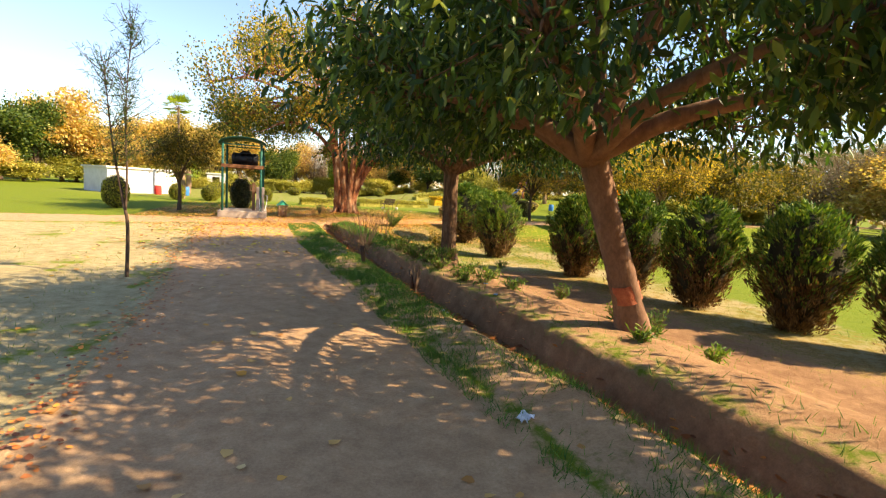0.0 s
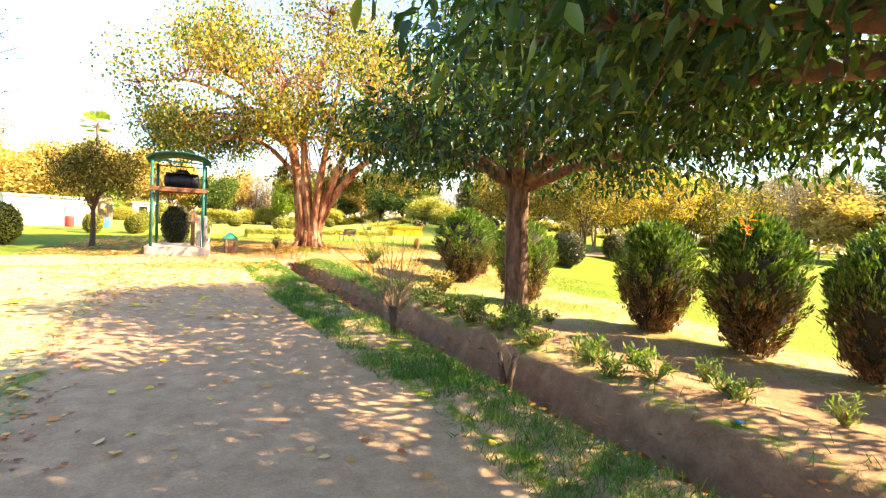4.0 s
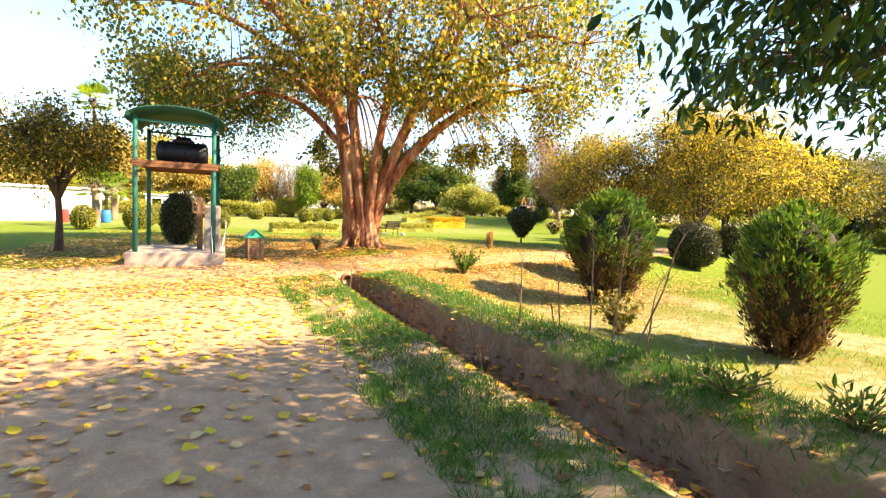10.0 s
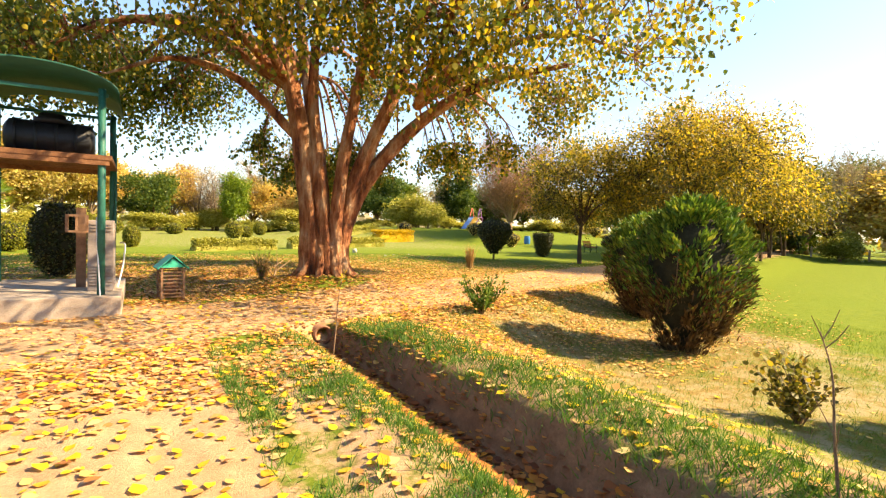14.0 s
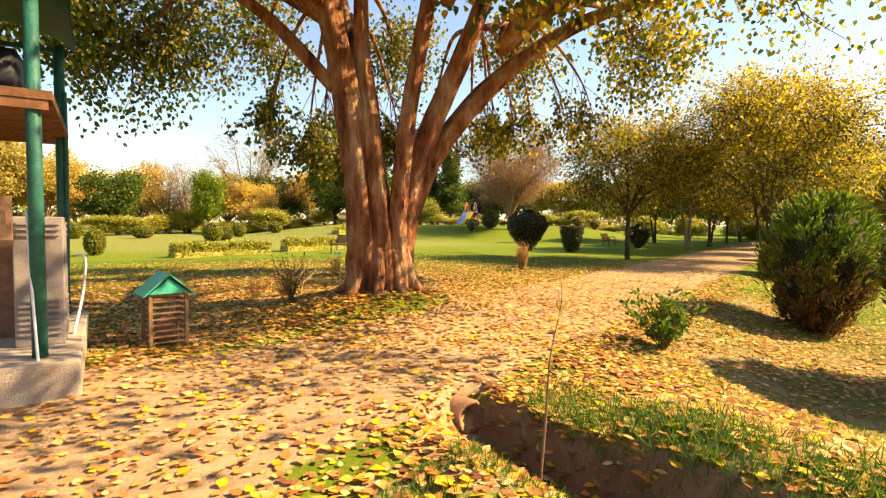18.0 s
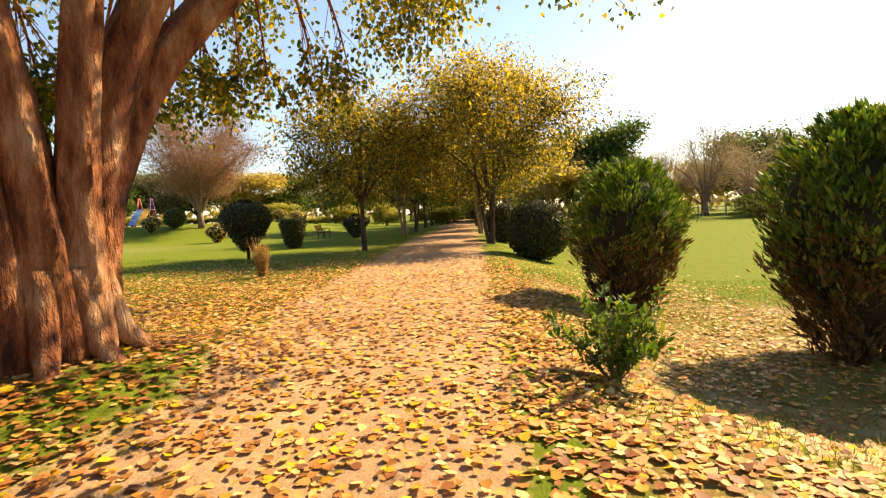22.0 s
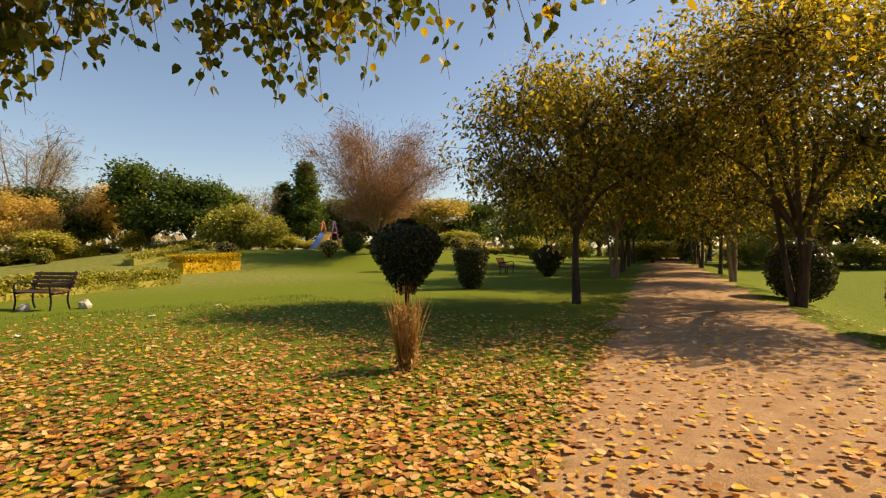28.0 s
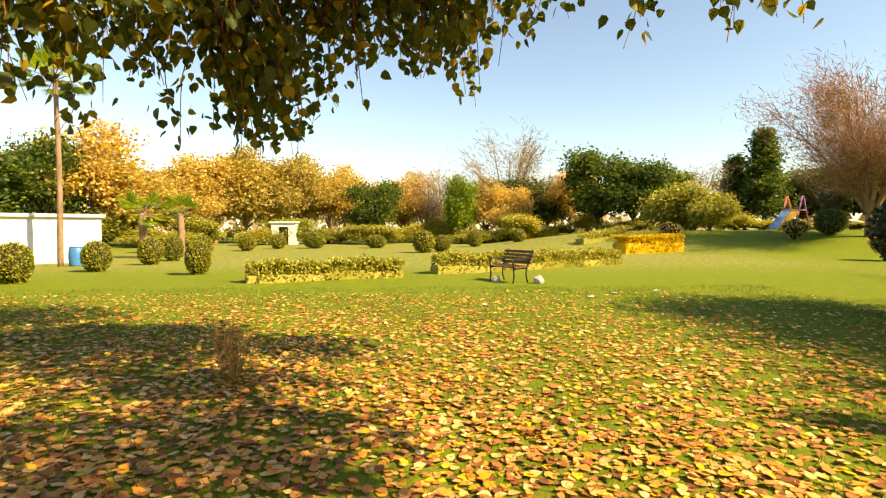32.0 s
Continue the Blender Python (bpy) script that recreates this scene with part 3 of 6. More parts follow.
def clipped_bush(name, label, m, w, h, material, seed=3, n=3500, leaf=0.06, outline=None, stem=0.0, group="", size_jit=0.5):
    """A clipped bush: a dense skin of small leaves round a dark core; outline(z) gives its radius by height."""
    rng = np.random.RandomState(seed)
    t = thing(name, label, "bush", m, group)
    if outline is None:
        outline = lambda z: math.sin(math.pi * min(max(z, 0.0), 1.0) ** 0.8) ** 0.6
    zs = rng.random_sample(n)
    pr = np.array([max(outline(z), 0.02) for z in zs])
    keep = rng.random_sample(n) < np.maximum(pr / pr.max(), 0.25)
    top = rng.random_sample(n) < 0.2
    zs, pr, top = zs[keep], pr[keep], top[keep]
    n = len(zs)
    th = rng.uniform(0, 6.2832, n)
    cap = outline(0.97) > 0.35
    zz = np.where(top & cap, 1.0, zs)
    rr = np.where(top & cap, np.sqrt(rng.random_sample(n)) * outline(0.99), pr)
    P = np.stack([w / 2 * rr * np.cos(th), w / 2 * rr * np.sin(th), stem + h * zz], 1)
    out = np.stack([np.cos(th), np.sin(th), (zs - 0.45) * 1.2 + (top & cap) * 3], 1)
    out = unit(out)
    P += out * rng.normal(size=(n, 1)) * 0.02
    D = unit(rng.normal(size=(n, 3)) * 0.7 + out * 0.7)
    N = unit(out + rng.normal(size=(n, 3)) * 0.5)
    V, Fc, rings, sides = [], [], 12, 16
    for i in range(rings):
        z = i / (rings - 1)
        for k in range(sides):
            a = 2 * math.pi * k / sides
            r = w / 2 * max(outline(min(max(z, 0.01), 0.995)), 0.02) * 0.95
            V.append((r * math.cos(a), r * math.sin(a), stem + 0.02 + (h - 0.04) * z))
    for i in range(rings - 1):
        for k in range(sides):
            k2 = (k + 1) % sides
            Fc.append((i * sides + k, i * sides + k2, (i + 1) * sides + k2, (i + 1) * sides + k))
    Fc.append(tuple(range((rings - 1) * sides, rings * sides)))
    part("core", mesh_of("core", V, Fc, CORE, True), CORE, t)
    part("foliage", leaves("foliage", P, D, N, leaf * (1 - size_jit / 2 + size_jit * rng.random_sample(n)), ROUND, material), material, t)
    specs = []
    for k in range(4):
        a = k * 1.57 + 0.4
        specs.append((np.array([(0.03 * math.cos(a), 0.03 * math.sin(a), -0.06), (0.05 * math.cos(a), 0.05 * math.sin(a), stem + 0.12 * h), (0.12 * w * math.cos(a), 0.12 * w * math.sin(a), stem + 0.4 * h)]), [0.022, 0.018, 0.01]))
    part("stem_mass", tubes("stems", specs, BARK_DARK, 5), BARK_DARK, t)
    return t


def twig_fan(label, m, seed, count=26, height=1.2, spread=0.5, stump=0.35, leaves_on=0, name="bare_shrub"):
    """A cut-back shrub: a short stump with long bare shoots."""
    rng = np.random.RandomState(seed)
    t = thing(name, label, "shrub", m)
    st = []
    for k in range(4):
        a = rng.uniform(0, 6.28)
        st.append((np.array([(0, 0, -0.1), (0.05 * math.cos(a), 0.05 * math.sin(a), stump * 0.5), (0.1 * math.cos(a), 0.1 * math.sin(a), stump)]), [0.045, 0.035, 0.028]))
    part("stump", tubes("stump", st, BARK_DARK, 6), BARK_DARK, t)
    sh, P = [], []
    for k in range(count):
        a, lean = rng.uniform(0, 6.28), rng.uniform(0.1, 1.0) * spread
        hgt = height * rng.uniform(0.55, 1.0)
        o = np.array([0.09 * math.cos(a), 0.09 * math.sin(a), stump * rng.uniform(0.7, 1.0)])
        tip = o + [lean * math.cos(a), lean * math.sin(a), hgt]
        mid = o + [lean * 0.35 * math.cos(a) + rng.normal() * 0.04, lean * 0.35 * math.sin(a) + rng.normal() * 0.04, hgt * 0.5]
        c = curve([o, mid, tip], 4)
        sh.append((c, np.linspace(0.0055, 0.002, len(c))))
        P += [c[rng.randint(3, len(c))] for _ in range(leaves_on)]
    part("shoot_mass", tubes("shoots", sh, TWIG, 4, cap=False), TWIG, t)
    if P:
        P = np.array(P) + rng.normal(size=(len(P), 3)) * 0.03
        part("leaf_mass", leaves("leaves", P, rng.normal(size=(len(P), 3)), rng.normal(size=(len(P), 3)) + [0, 0, 1], 0.05, ROUND, LEAF_OLIVE), LEAF_OLIVE, t)
    return t


def leafy_shrub(label, m, seed, w=0.9, h=0.9, n=900, leaf=0.09, material=None, shape=LANCE):
    rng = np.random.RandomState(seed)
    t = thing("leafy_shrub", label, "shrub", m)
    sh, P, D = [], [], []
    for k in range(26):
        a, r = rng.uniform(0, 6.28), w / 2 * math.sqrt(rng.random_sample())
        tip = np.array([r * math.cos(a), r * math.sin(a), h * rng.uniform(0.45, 1.0)])
        c = curve([(0, 0, -0.05), tip * [0.45, 0.45, 0.5], tip], 5)
        sh.append((c, np.linspace(0.008, 0.003, len(c))))
        for j in range(n // 26):
            q = c[rng.randint(3, len(c))]
            P.append(q + rng.normal(size=3) * 0.03)
            D.append(unit(rng.normal(size=3) * 0.6 + [math.cos(a) * 0.4, math.sin(a) * 0.4, 0.7]))
    part("stem_mass", tubes("stems", sh, TWIG, 4, cap=False), TWIG, t)
    P, D = np.array(P), np.array(D)
    part("leaf_mass", leaves("leaves", P, D, rng.normal(size=(len(P), 3)) * 0.5 + [0, 0, 1], leaf * (0.6 + 0.7 * rng.random_sample(len(P))), shape, material or LEAF_GREEN), material or LEAF_GREEN, t)
    return t


# ---- the ground ----
def step(a, b, v):
    t = np.clip((v - a) / (b - a), 0, 1)
    return t * t * (3 - 2 * t)


def ditch_far(y):
    return 2.30 + 0.045 * np.maximum(0, 14 - y) + 0.03 * np.maximum(0, 2 - y)


def ditch_near(y):
    return 1.47 + 0.05 * np.maximum(0, 12 - y) + 0.05 * np.maximum(0, 1 - y)


CROSS = (-0.340, 0.940)          # across the second path; it keeps between 15.35 and 18.7


def road_right(y):
    return 1.3 - 0.075 * np.clip(y, -6, 9) - 0.02 * np.clip(y - 9, 0, 6)


def cross_at(x, y):
    return CROSS[0] * x + CROSS[1] * y


def bumps(x, y):
    return 0.5 * np.sin(1.7 * x + 0.6 * y) * np.sin(0.9 * y - 0.8 * x) + 0.3 * np.sin(3.9 * x - 2.3 * y + 1) * np.sin(3.1 * y + 1.2 * x) + 0.2 * np.sin(8.3 * x + 5.1 * y) * np.sin(7.7 * y - 4.4 * x)


def ground_z(x, y):
    x, y = np.asarray(x, float), np.asarray(y, float)
    n = cross_at(x, y)
    b = bumps(x, y)
    near = 1 - step(30, 60, np.hypot(x, y - 15))
    z = 0.03 * b * near
    # road: flat, with a worn edge to the sunken lawn beside it
    xl = -1.88 - 0.06 * np.clip(y, 0, 12)
    south = 1 - step(14.4, 15.4, n)
    z += -0.07 * step(0.0, 0.35, xl - x) * south * (1 - step(3, 8, xl - x))
    # ruts worn by wheels
    for rut in (-1.15, 0.35):
        z -= 0.022 * np.exp(-((x - rut + 0.04 * y + 0.06 * np.sin(0.7 * y)) / 0.13) ** 2) * south
    # low field beyond the bank
    xf = ditch_far(y)
    field = step(0.9, 3.6, x - xf) * (1 - step(12.6, 15.2, n))
    z += -0.5 * field * (1 - 0.5 * step(30, 70, x))
    # the lawn climbs to a low terrace on the north-east side
    bearing, far = np.degrees(np.arctan2(x - 7, y - 22.5)), np.hypot(x - 7, y - 22.5)
    z += 1.3 * step(32, 44, far) * step(4, 20, bearing) * (1 - step(46, 62, bearing))
    # bank: a rounded crest beside the ditch
    low = 1 - step(5, 8, y)
    z += ((0.22 - 0.02 * low) * np.exp(-((x - xf - 0.5 - 0.15 * low) / (0.62 + 0.2 * low)) ** 2) + 0.05 * b * np.exp(-((x - xf - 0.8) / 0.8) ** 2)) * (1 - step(13.4, 14.6, n))
    # the ditch itself
    xn = ditch_near(y)
    open_d = 1 - step(15.2, 15.5, n)
    cut = step(0.0, 0.7, x - xn + 0.06 * b) * (1 - step(-0.10, 0.06, x - xf + 0.05 * b))
    z += -0.40 * cut * open_d
    z += 0.06 * step(-0.9, -0.2, x - xn) * (1 - step(-0.1, 0.1, x - xn)) * (1 + b) * south
    # heap of earth and leaves round the fig tree, and a shoulder beside the second path
    r = np.hypot(x - 3.52, y - 21.4)
    z += 0.36 * np.exp(-(r / 1.45) ** 2)
    z += 0.05 * np.exp(-((n - 16.6) / 1.3) ** 2) * step(5, 9, x)
    return z


def covers(x, y):
    n = cross_at(x, y)
    b = bumps(x, y)
    xl = -1.88 - 0.06 * np.clip(y, 0, 12) + 0.12 * b
    xr = road_right(y) + 0.15 * b
    south = 1 - step(15.0, 15.5, n)
    road = step(-0.15, 0.15, x - xl) * step(-0.25, 0.2, xr - x) * south
    fade = step(-16, -6, x)
    path = step(-0.3, 0.3, n - 15.35 + 0.2 * b) * step(-0.3, 0.3, 18.65 - 0.9 * np.exp(-((x - 3.5) / 2.6) ** 2) + 0.2 * b - n) * (0.25 + 0.75 * fade)
    xf, xn = ditch_far(y), ditch_near(y)
    ditch = step(0.1, 0.3, x - xn) * (1 - step(0.0, 0.18, x - xf)) * (1 - step(15.1, 15.45, n))
    late = step(5.5, 8, y)
    bank = np.exp(-((x - xf - 0.8 - 0.45 * late) / (0.85 - 0.45 * late)) ** 2) * (1 - step(13.6, 14.6, n)) * (0.85 + 0.2 * b)
    verge = step(0.0, 0.2, x - xr) * (1 - step(-0.1, 0.1, x - xf)) * south * (0.62 + 0.35 * b)
    top = step(-0.1, 0.05, x - xf) * (1 - step(0.6, 1.0, x - xf)) * (1 - step(14.2, 14.9, n)) * 0.55
    bed = np.exp(-((x - xf - 3.2) / 2.0) ** 2) * (1 - step(6.0, 8.5, y)) * 0.95
    earth = np.clip(np.maximum.reduce([road, path, ditch, bank, bed, verge, top]), 0, 1)
    # lawn or dry grass; the dry colour also stands for sunlight up north
    west = step(-1.0, 0.0, xl - x) * (1 - step(14.3, 16.2, n))
    lawn = 1 - 0.95 * west * (1 - 0.55 * step(0.1, 0.6, b))
    # northern lawn shifted to straw: its golden sunlight painted in
    lawn = np.clip(lawn - 0.42 * step(31, 44, y) * (1 - step(16, 30, np.abs(x - 4))), 0, 1)
    rough = step(0.9, 1.4, x - xf) * (1 - step(10.5, 12.0, x + 0.6 * b)) * (1 - step(14.6, 15.4, n))
    lawn = lawn * (1 - rough * (0.5 - 0.4 * b))
    # where the earth takes the brown that has ditch shade in it
    shaded_earth = np.clip(np.maximum.reduce([ditch, 0.75 * bank, bed, 0.5 * top]), 0, 1) * (1 - np.maximum(road, path))
    r = np.hypot(x - 3.2, y - 22.5)
    mould = np.clip((0.28 + 0.5 * np.exp(-(r / 2.2) ** 2)) * (1 - step(5.5, 10.5, r)) * step(18.0, 18.8, n) + 0.55 * (1 - step(4, 9, np.hypot(x - 6.5, y - 18.0))) * (n < 15.1) * (x > xf) + 0.9 * np.exp(-((x - xf - 4.2) / 2.3) ** 2) * (1 - step(6, 9, y)), 0, 1)
    mould = np.maximum(mould, 0.42 * rough)
    mould = np.maximum(mould, 0.3 * (1 - step(2.0, 7.5, np.hypot((x - 10.5) * 0.6, y - 27.0))) * step(18.3, 19.1, n))
    return earth, lawn, mould, shaded_earth, np.maximum(road, path)


def ground_lines(dense, lo, hi, far):
    v = list(np.arange(dense[0], dense[1], dense[2]))
    d, q = dense[2], dense[1]
    while q < hi:
        v.append(q)
        d = min(d * 1.12, 60) if q < far else d * 1.4
        q += d
    d, q = dense[2], dense[0]
    while q > lo:
        d = min(d * 1.12, 60) if q > -far else d * 1.4
        q -= d
        v.append(q)
    return np.array(sorted(v))


gx = ground_lines((-3.2, 5.2, 0.10), -1600, 1600, 300)
gy = ground_lines((-8.0, 27.0, 0.14), -1600, 1600, 300)
GX, GY = np.meshgrid(gx, gy)
GZ = ground_z(GX, GY)
E_, L_, M_, D_, R_ = covers(GX, GY)
nx, ny = len(gx), len(gy)
idx = np.arange(nx * ny).reshape(ny, nx)
quads = np.stack([idx[:-1, :-1], idx[:-1, 1:], idx[1:, 1:], idx[1:, :-1]], -1).reshape(-1, 4)
is_path = (R_.ravel()[quads].mean(1) > 0.55) & (np.abs(GX.ravel()[quads].mean(1)) < 120)


def sheet(name, faces, label, category):
    used, back = np.unique(faces, return_inverse=True)
    me = bpy.data.meshes.new(name)
    me.from_pydata(np.stack([GX.ravel(), GY.ravel(), GZ.ravel()], 1)[used].tolist(), [], back.reshape(-1, 4).tolist())
    for key, arr in (("earth", E_), ("lawn", L_), ("mould", M_), ("shaded_earth", D_)):
        a = me.attributes.new(key, "FLOAT", "POINT")
        a.data.foreach_set("value", arr.ravel()[used].astype(np.float32))
    me.polygons.foreach_set("use_smooth", [True] * len(me.polygons))
    me.materials.append(GROUND)
    return tagged(new(name, me), label, category, kind="structure")


sheet("ground", quads[~is_path], "park ground of lawn, dry grass, ditch and leaf mould", "ground")
sheet("pavement", quads[is_path], "sandy dirt road and footpath, pale and trodden", "path")


def on(x, y, dz=0.0, rz=0.0, scale=1.0):
    s = scale if isinstance(scale, tuple) else (scale,) * 3
    return pose(x, y, float(ground_z(x, y)) + dz, 0, 0, rz) @ Matrix.Diagonal((*s, 1))


# ---- mango trees beside the road ----
def mango(label, x, y, seed, lean, reach, fork=2.45, band=True, radius=0.17, count=1500, low=2.0, bark=None, stout=1.0):
    z0 = float(ground_z(x, y))
    rng = np.random.RandomState(seed)
    top = (lean[0], lean[1], fork)
    limbs, lobes = [], []
    for k, (dx, dy, dz, sz) in enumerate(reach):
        p = [(top[0], top[1], fork - 0.25), (top[0] + dx * 0.35, top[1] + dy * 0.35, fork + dz * 0.45), (top[0] + dx * 0.75, top[1] + dy * 0.75, fork + dz * 0.9), (top[0] + dx, top[1] + dy, fork + dz)]
        limbs.append((p, [0.115 * stout, 0.082 * stout, 0.048 * stout, 0.014]))
        lobes.append(((top[0] + dx, top[1] + dy, fork + dz + 0.25), (sz, sz, sz * 0.62), sz * sz))
    tot = sum(l[2] for l in lobes)
    lobes = [(c, r, s / tot) for c, r, s in lobes]
    t = tree("mango_tree", label, ([(0, 0, -0.1), (lean[0] * 0.15, lean[1] * 0.15, 0.4), (lean[0] * 0.6, lean[1] * 0.6, fork * 0.6), top], [radius * 1.5, radius * 1.08, radius, radius * 0.95]),
             limbs, lobes, count, 30, 0.145, MANGO_LEAF, LEAF_MANGO, bark or BARK_MANGO, 0.22, 0.8, seed, pose(x, y, z0), group="mango trees beside the ditch", shell=0.2, sides=14, floor_z=low, trunk_lobes=3)
    if band:
        c = curve([(0, 0, -0.1), (lean[0] * 0.15, lean[1] * 0.15, 0.4), (lean[0] * 0.6, lean[1] * 0.6, fork * 0.6), top], 6)
        rr = np.interp(np.linspace(0, 1, len(c)), np.linspace(0, 1, 4), [radius * 1.5, radius * 1.08, radius, radius * 0.95])
        zs = np.linspace(0.42, 0.66, 5)
        band_path = [tuple(np.interp(z, c[:, 2], c[:, k]) for k in (0, 1)) + (z,) for z in zs]
        v, f = tube_arrays(band_path, [float(np.interp(z, c[:, 2], rr)) * 1.035 + 0.004 for z in zs], 14, 0.02, seed, cap=False)
        part("painted_band", mesh_of("painted_band", v, f, RED_BAND, True), RED_BAND, t, "faded red ochre band on the trunk")
    return t


REACH = [(-2.0, 0.6, 0.35, 1.5), (-1.5, 2.3, 0.5, 1.5), (-0.1, 3.0, 0.4, 1.5), (1.6, 2.4, 0.5, 1.4), (2.5, 0.4, 0.4, 1.5), (1.9, -2.0, 0.5, 1.4), (-0.1, -3.0, 0.5, 1.5), (-1.6, -1.7, 0.5, 1.4), (0.2, 0.3, 2.6, 2.0), (-1.3, 0.3, 1.9, 1.6), (1.4, -0.2, 2.0, 1.6), (0.0, 1.7, 1.9, 1.6), (0.2, -1.7, 1.9, 1.5)]
REACH_SMALL = [(-1.5, 0.5, 0.35, 1.3), (-1.1, 2.0, 0.4, 1.35), (0.3, 2.9, 0.4, 1.5), (2.2, 2.5, 0.5, 1.6), (3.1, 0.4, 0.4, 1.6), (2.4, -2.2, 0.5, 1.5), (0.2, -2.4, 0.5, 1.4), (-1.1, -1.5, 0.5, 1.3), (0.4, 0.4, 2.3, 1.8), (-0.8, 0.2, 1.8, 1.4), (1.9, 0.0, 1.9, 1.7), (0.3, 1.8, 1.8, 1.6), (0.3, -1.6, 1.8, 1.5)]
mango("leaning mango tree with drooping dark leaves and ochre-banded trunk", 4.3, -1.55, 11, (-1.0, -0.1), REACH, 2.45, True, 0.165, 1250, 2.3, BARK_SMOOTH, 1.25)
mango("upright mango tree with dense dark drooping leaves on the bank", 3.87, 4.85, 12, (-0.06, 0.05), REACH_SMALL, 2.4, False, 0.168, 760, 2.3)
# third mango, never in view: inferred from road shade, placed and trimmed to cast it
mango("unseen mango tree added to shade the road", 5.0, -8.5, 13, (-0.2, 0.1), [q for q in REACH_SMALL if q[0] < 1.8], 2.5, True, 0.18, 900)

# ---- conifer bushes in the low field ----
BUSHES = [(9.7, -1.9, 1.0, 1.9), (9.5, 0.1, 1.0, 2.0), (9.06, 2.2, 1.0, 1.9), (8.71, 4.15, 1.05, 2.0), (8.45, 6.3, 1.0, 1.9), (7.62, 10.3, 0.97, 1.9), (8.1, 15.05, 1.1, 2.25), (10.1, 17.6, 1.0, 2.0)]
BUSH_KINDS = []
for i, (x, y, hs, w) in enumerate(BUSHES):
    if i < 3:
        BUSH_KINDS.append(conifer_bush("rounded green cypress bush, brown at the foot", on(x, y, -0.03, 47 * i), 20 + i, w * 0.9, 2.45 * hs))
    else:
        copy_thing(BUSH_KINDS[i % 3], on(x, y, -0.03, 47 * i, (w / 1.93, w / 1.93, hs * 0.98)))

# ---- the fig tree ----
def fig_tree():
    x0, y0 = 3.52, 21.4
    z0 = float(ground_z(x0, y0)) - 0.1
    stems = [  # fused trunks that part above knee height
        ([(-0.34, 0.02, 0), (-0.37, 0.02, 1.2), (-0.56, 0.08, 2.9), (-0.9, 0.2, 4.8), (-1.3, 0.4, 7.2)], [0.29, 0.25, 0.215, 0.17, 0.09]),
        ([(-0.08, -0.20, 0), (-0.12, -0.16, 1.2), (-0.26, -0.1, 2.6), (-0.35, 0.1, 4.6), (-0.1, 0.3, 7.6)], [0.23, 0.165, 0.13, 0.11, 0.06]),
        ([(0.14, -0.22, 0), (0.14, -0.24, 1.2), (0.30, -0.28, 2.8), (0.62, -0.45, 5.0), (0.9, -0.7, 7.4)], [0.20, 0.15, 0.135, 0.11, 0.06]),
        ([(0.30, 0.0, 0), (0.34, 0.0, 1.2), (0.75, -0.12, 2.6), (1.4, -0.5, 4.4), (2.2, -0.9, 7.0)], [0.25, 0.20, 0.175, 0.14, 0.08]),
        ([(0.38, 0.12, 0), (0.48, 0.10, 1.1), (1.05, 0.0, 2.4), (2.1, -0.5, 3.8), (3.4, -1.4, 4.8), (5.1, -2.5, 5.3)], [0.23, 0.19, 0.165, 0.14, 0.10, 0.05]),
        ([(-0.05, 0.16, 0), (-0.08, 0.18, 1.5), (-0.15, 0.5, 3.2), (-0.25, 1.4, 5.5), (-0.2, 2.3, 7.6)], [0.26, 0.19, 0.165, 0.13, 0.06]),
    ]
    t = thing("fig_tree", "old many-stemmed fig tree with yellowing leaves and reddish bark", "tree", pose(x0, y0, z0))
    for i, (p, r) in enumerate(stems):
        c = curve(p, 8)
        a, b = tube_arrays(c, np.interp(np.linspace(0, 1, len(c)), np.linspace(0, 1, len(r)), r), 20, 0.06, 40 + i, 5)
        part("stem", mesh_of("stem", a, b, BARK_FICUS, True), BARK_FICUS, t)
    # root flare
    rng = np.random.RandomState(5)
    for k in range(9):
        a = k * 0.7 + rng.uniform(-0.1, 0.1)
        c = curve([(0.36 * math.cos(a), 0.26 * math.sin(a), 0.75), (0.52 * math.cos(a), 0.38 * math.sin(a), 0.26), (0.72 * math.cos(a), 0.55 * math.sin(a), 0.03), (0.95 * math.cos(a), 0.8 * math.sin(a), -0.2)], 5)
        a_, b_ = tube_arrays(c, np.linspace(0.12, 0.05, len(c)), 9, 0.08, k)
        part("root", mesh_of("root", a_, b_, BARK_FICUS, True), BARK_FICUS, t)
    rim = [(-40, 6.8, 5.0, 1.3), (-60, 7.0, 4.8, 1.3), (-2, 6.6, 5.6, 1.4), (30, 6.6, 5.6, 1.4), (-22, 6.4, 5.2, 1.5), (60, 6.8, 5.4, 1.3), (88, 7.2, 5.0, 1.4), (118, 7.2, 5.2, 1.7), (145, 6.9, 5.2, 1.7), (172, 6.6, 5.0, 1.8), (200, 6.4, 5.2, 1.8), (228, 6.6, 5.6, 1.8), (255, 6.8, 5.6, 1.7), (280, 5.6, 4.2, 1.6), (305, 6.4, 5.0, 1.7), (330, 6.6, 4.6, 1.7)]
    limbs, lobes = [], []
    starts = [(-0.3, 1.5, 5.2), (-0.9, 0.3, 4.4), (2.0, -0.6, 4.2), (0.1, 0.2, 5.0), (0.95, -0.45, 4.8)]
    for i, (b, d, z, s) in enumerate(rim):
        e = np.array([d * math.sin(radians(b)), d * math.cos(radians(b)), z])
        st = np.array(min(starts, key=lambda q: np.hypot(q[0] - e[0], q[1] - e[1])))
        limbs.append(([st, st + (e - st) * 0.35 + [0, 0, 1.0], st + (e - st) * 0.7 + [0, 0, 1.1], e + [0, 0, 0.3]], [0.12, 0.085, 0.055, 0.02]))
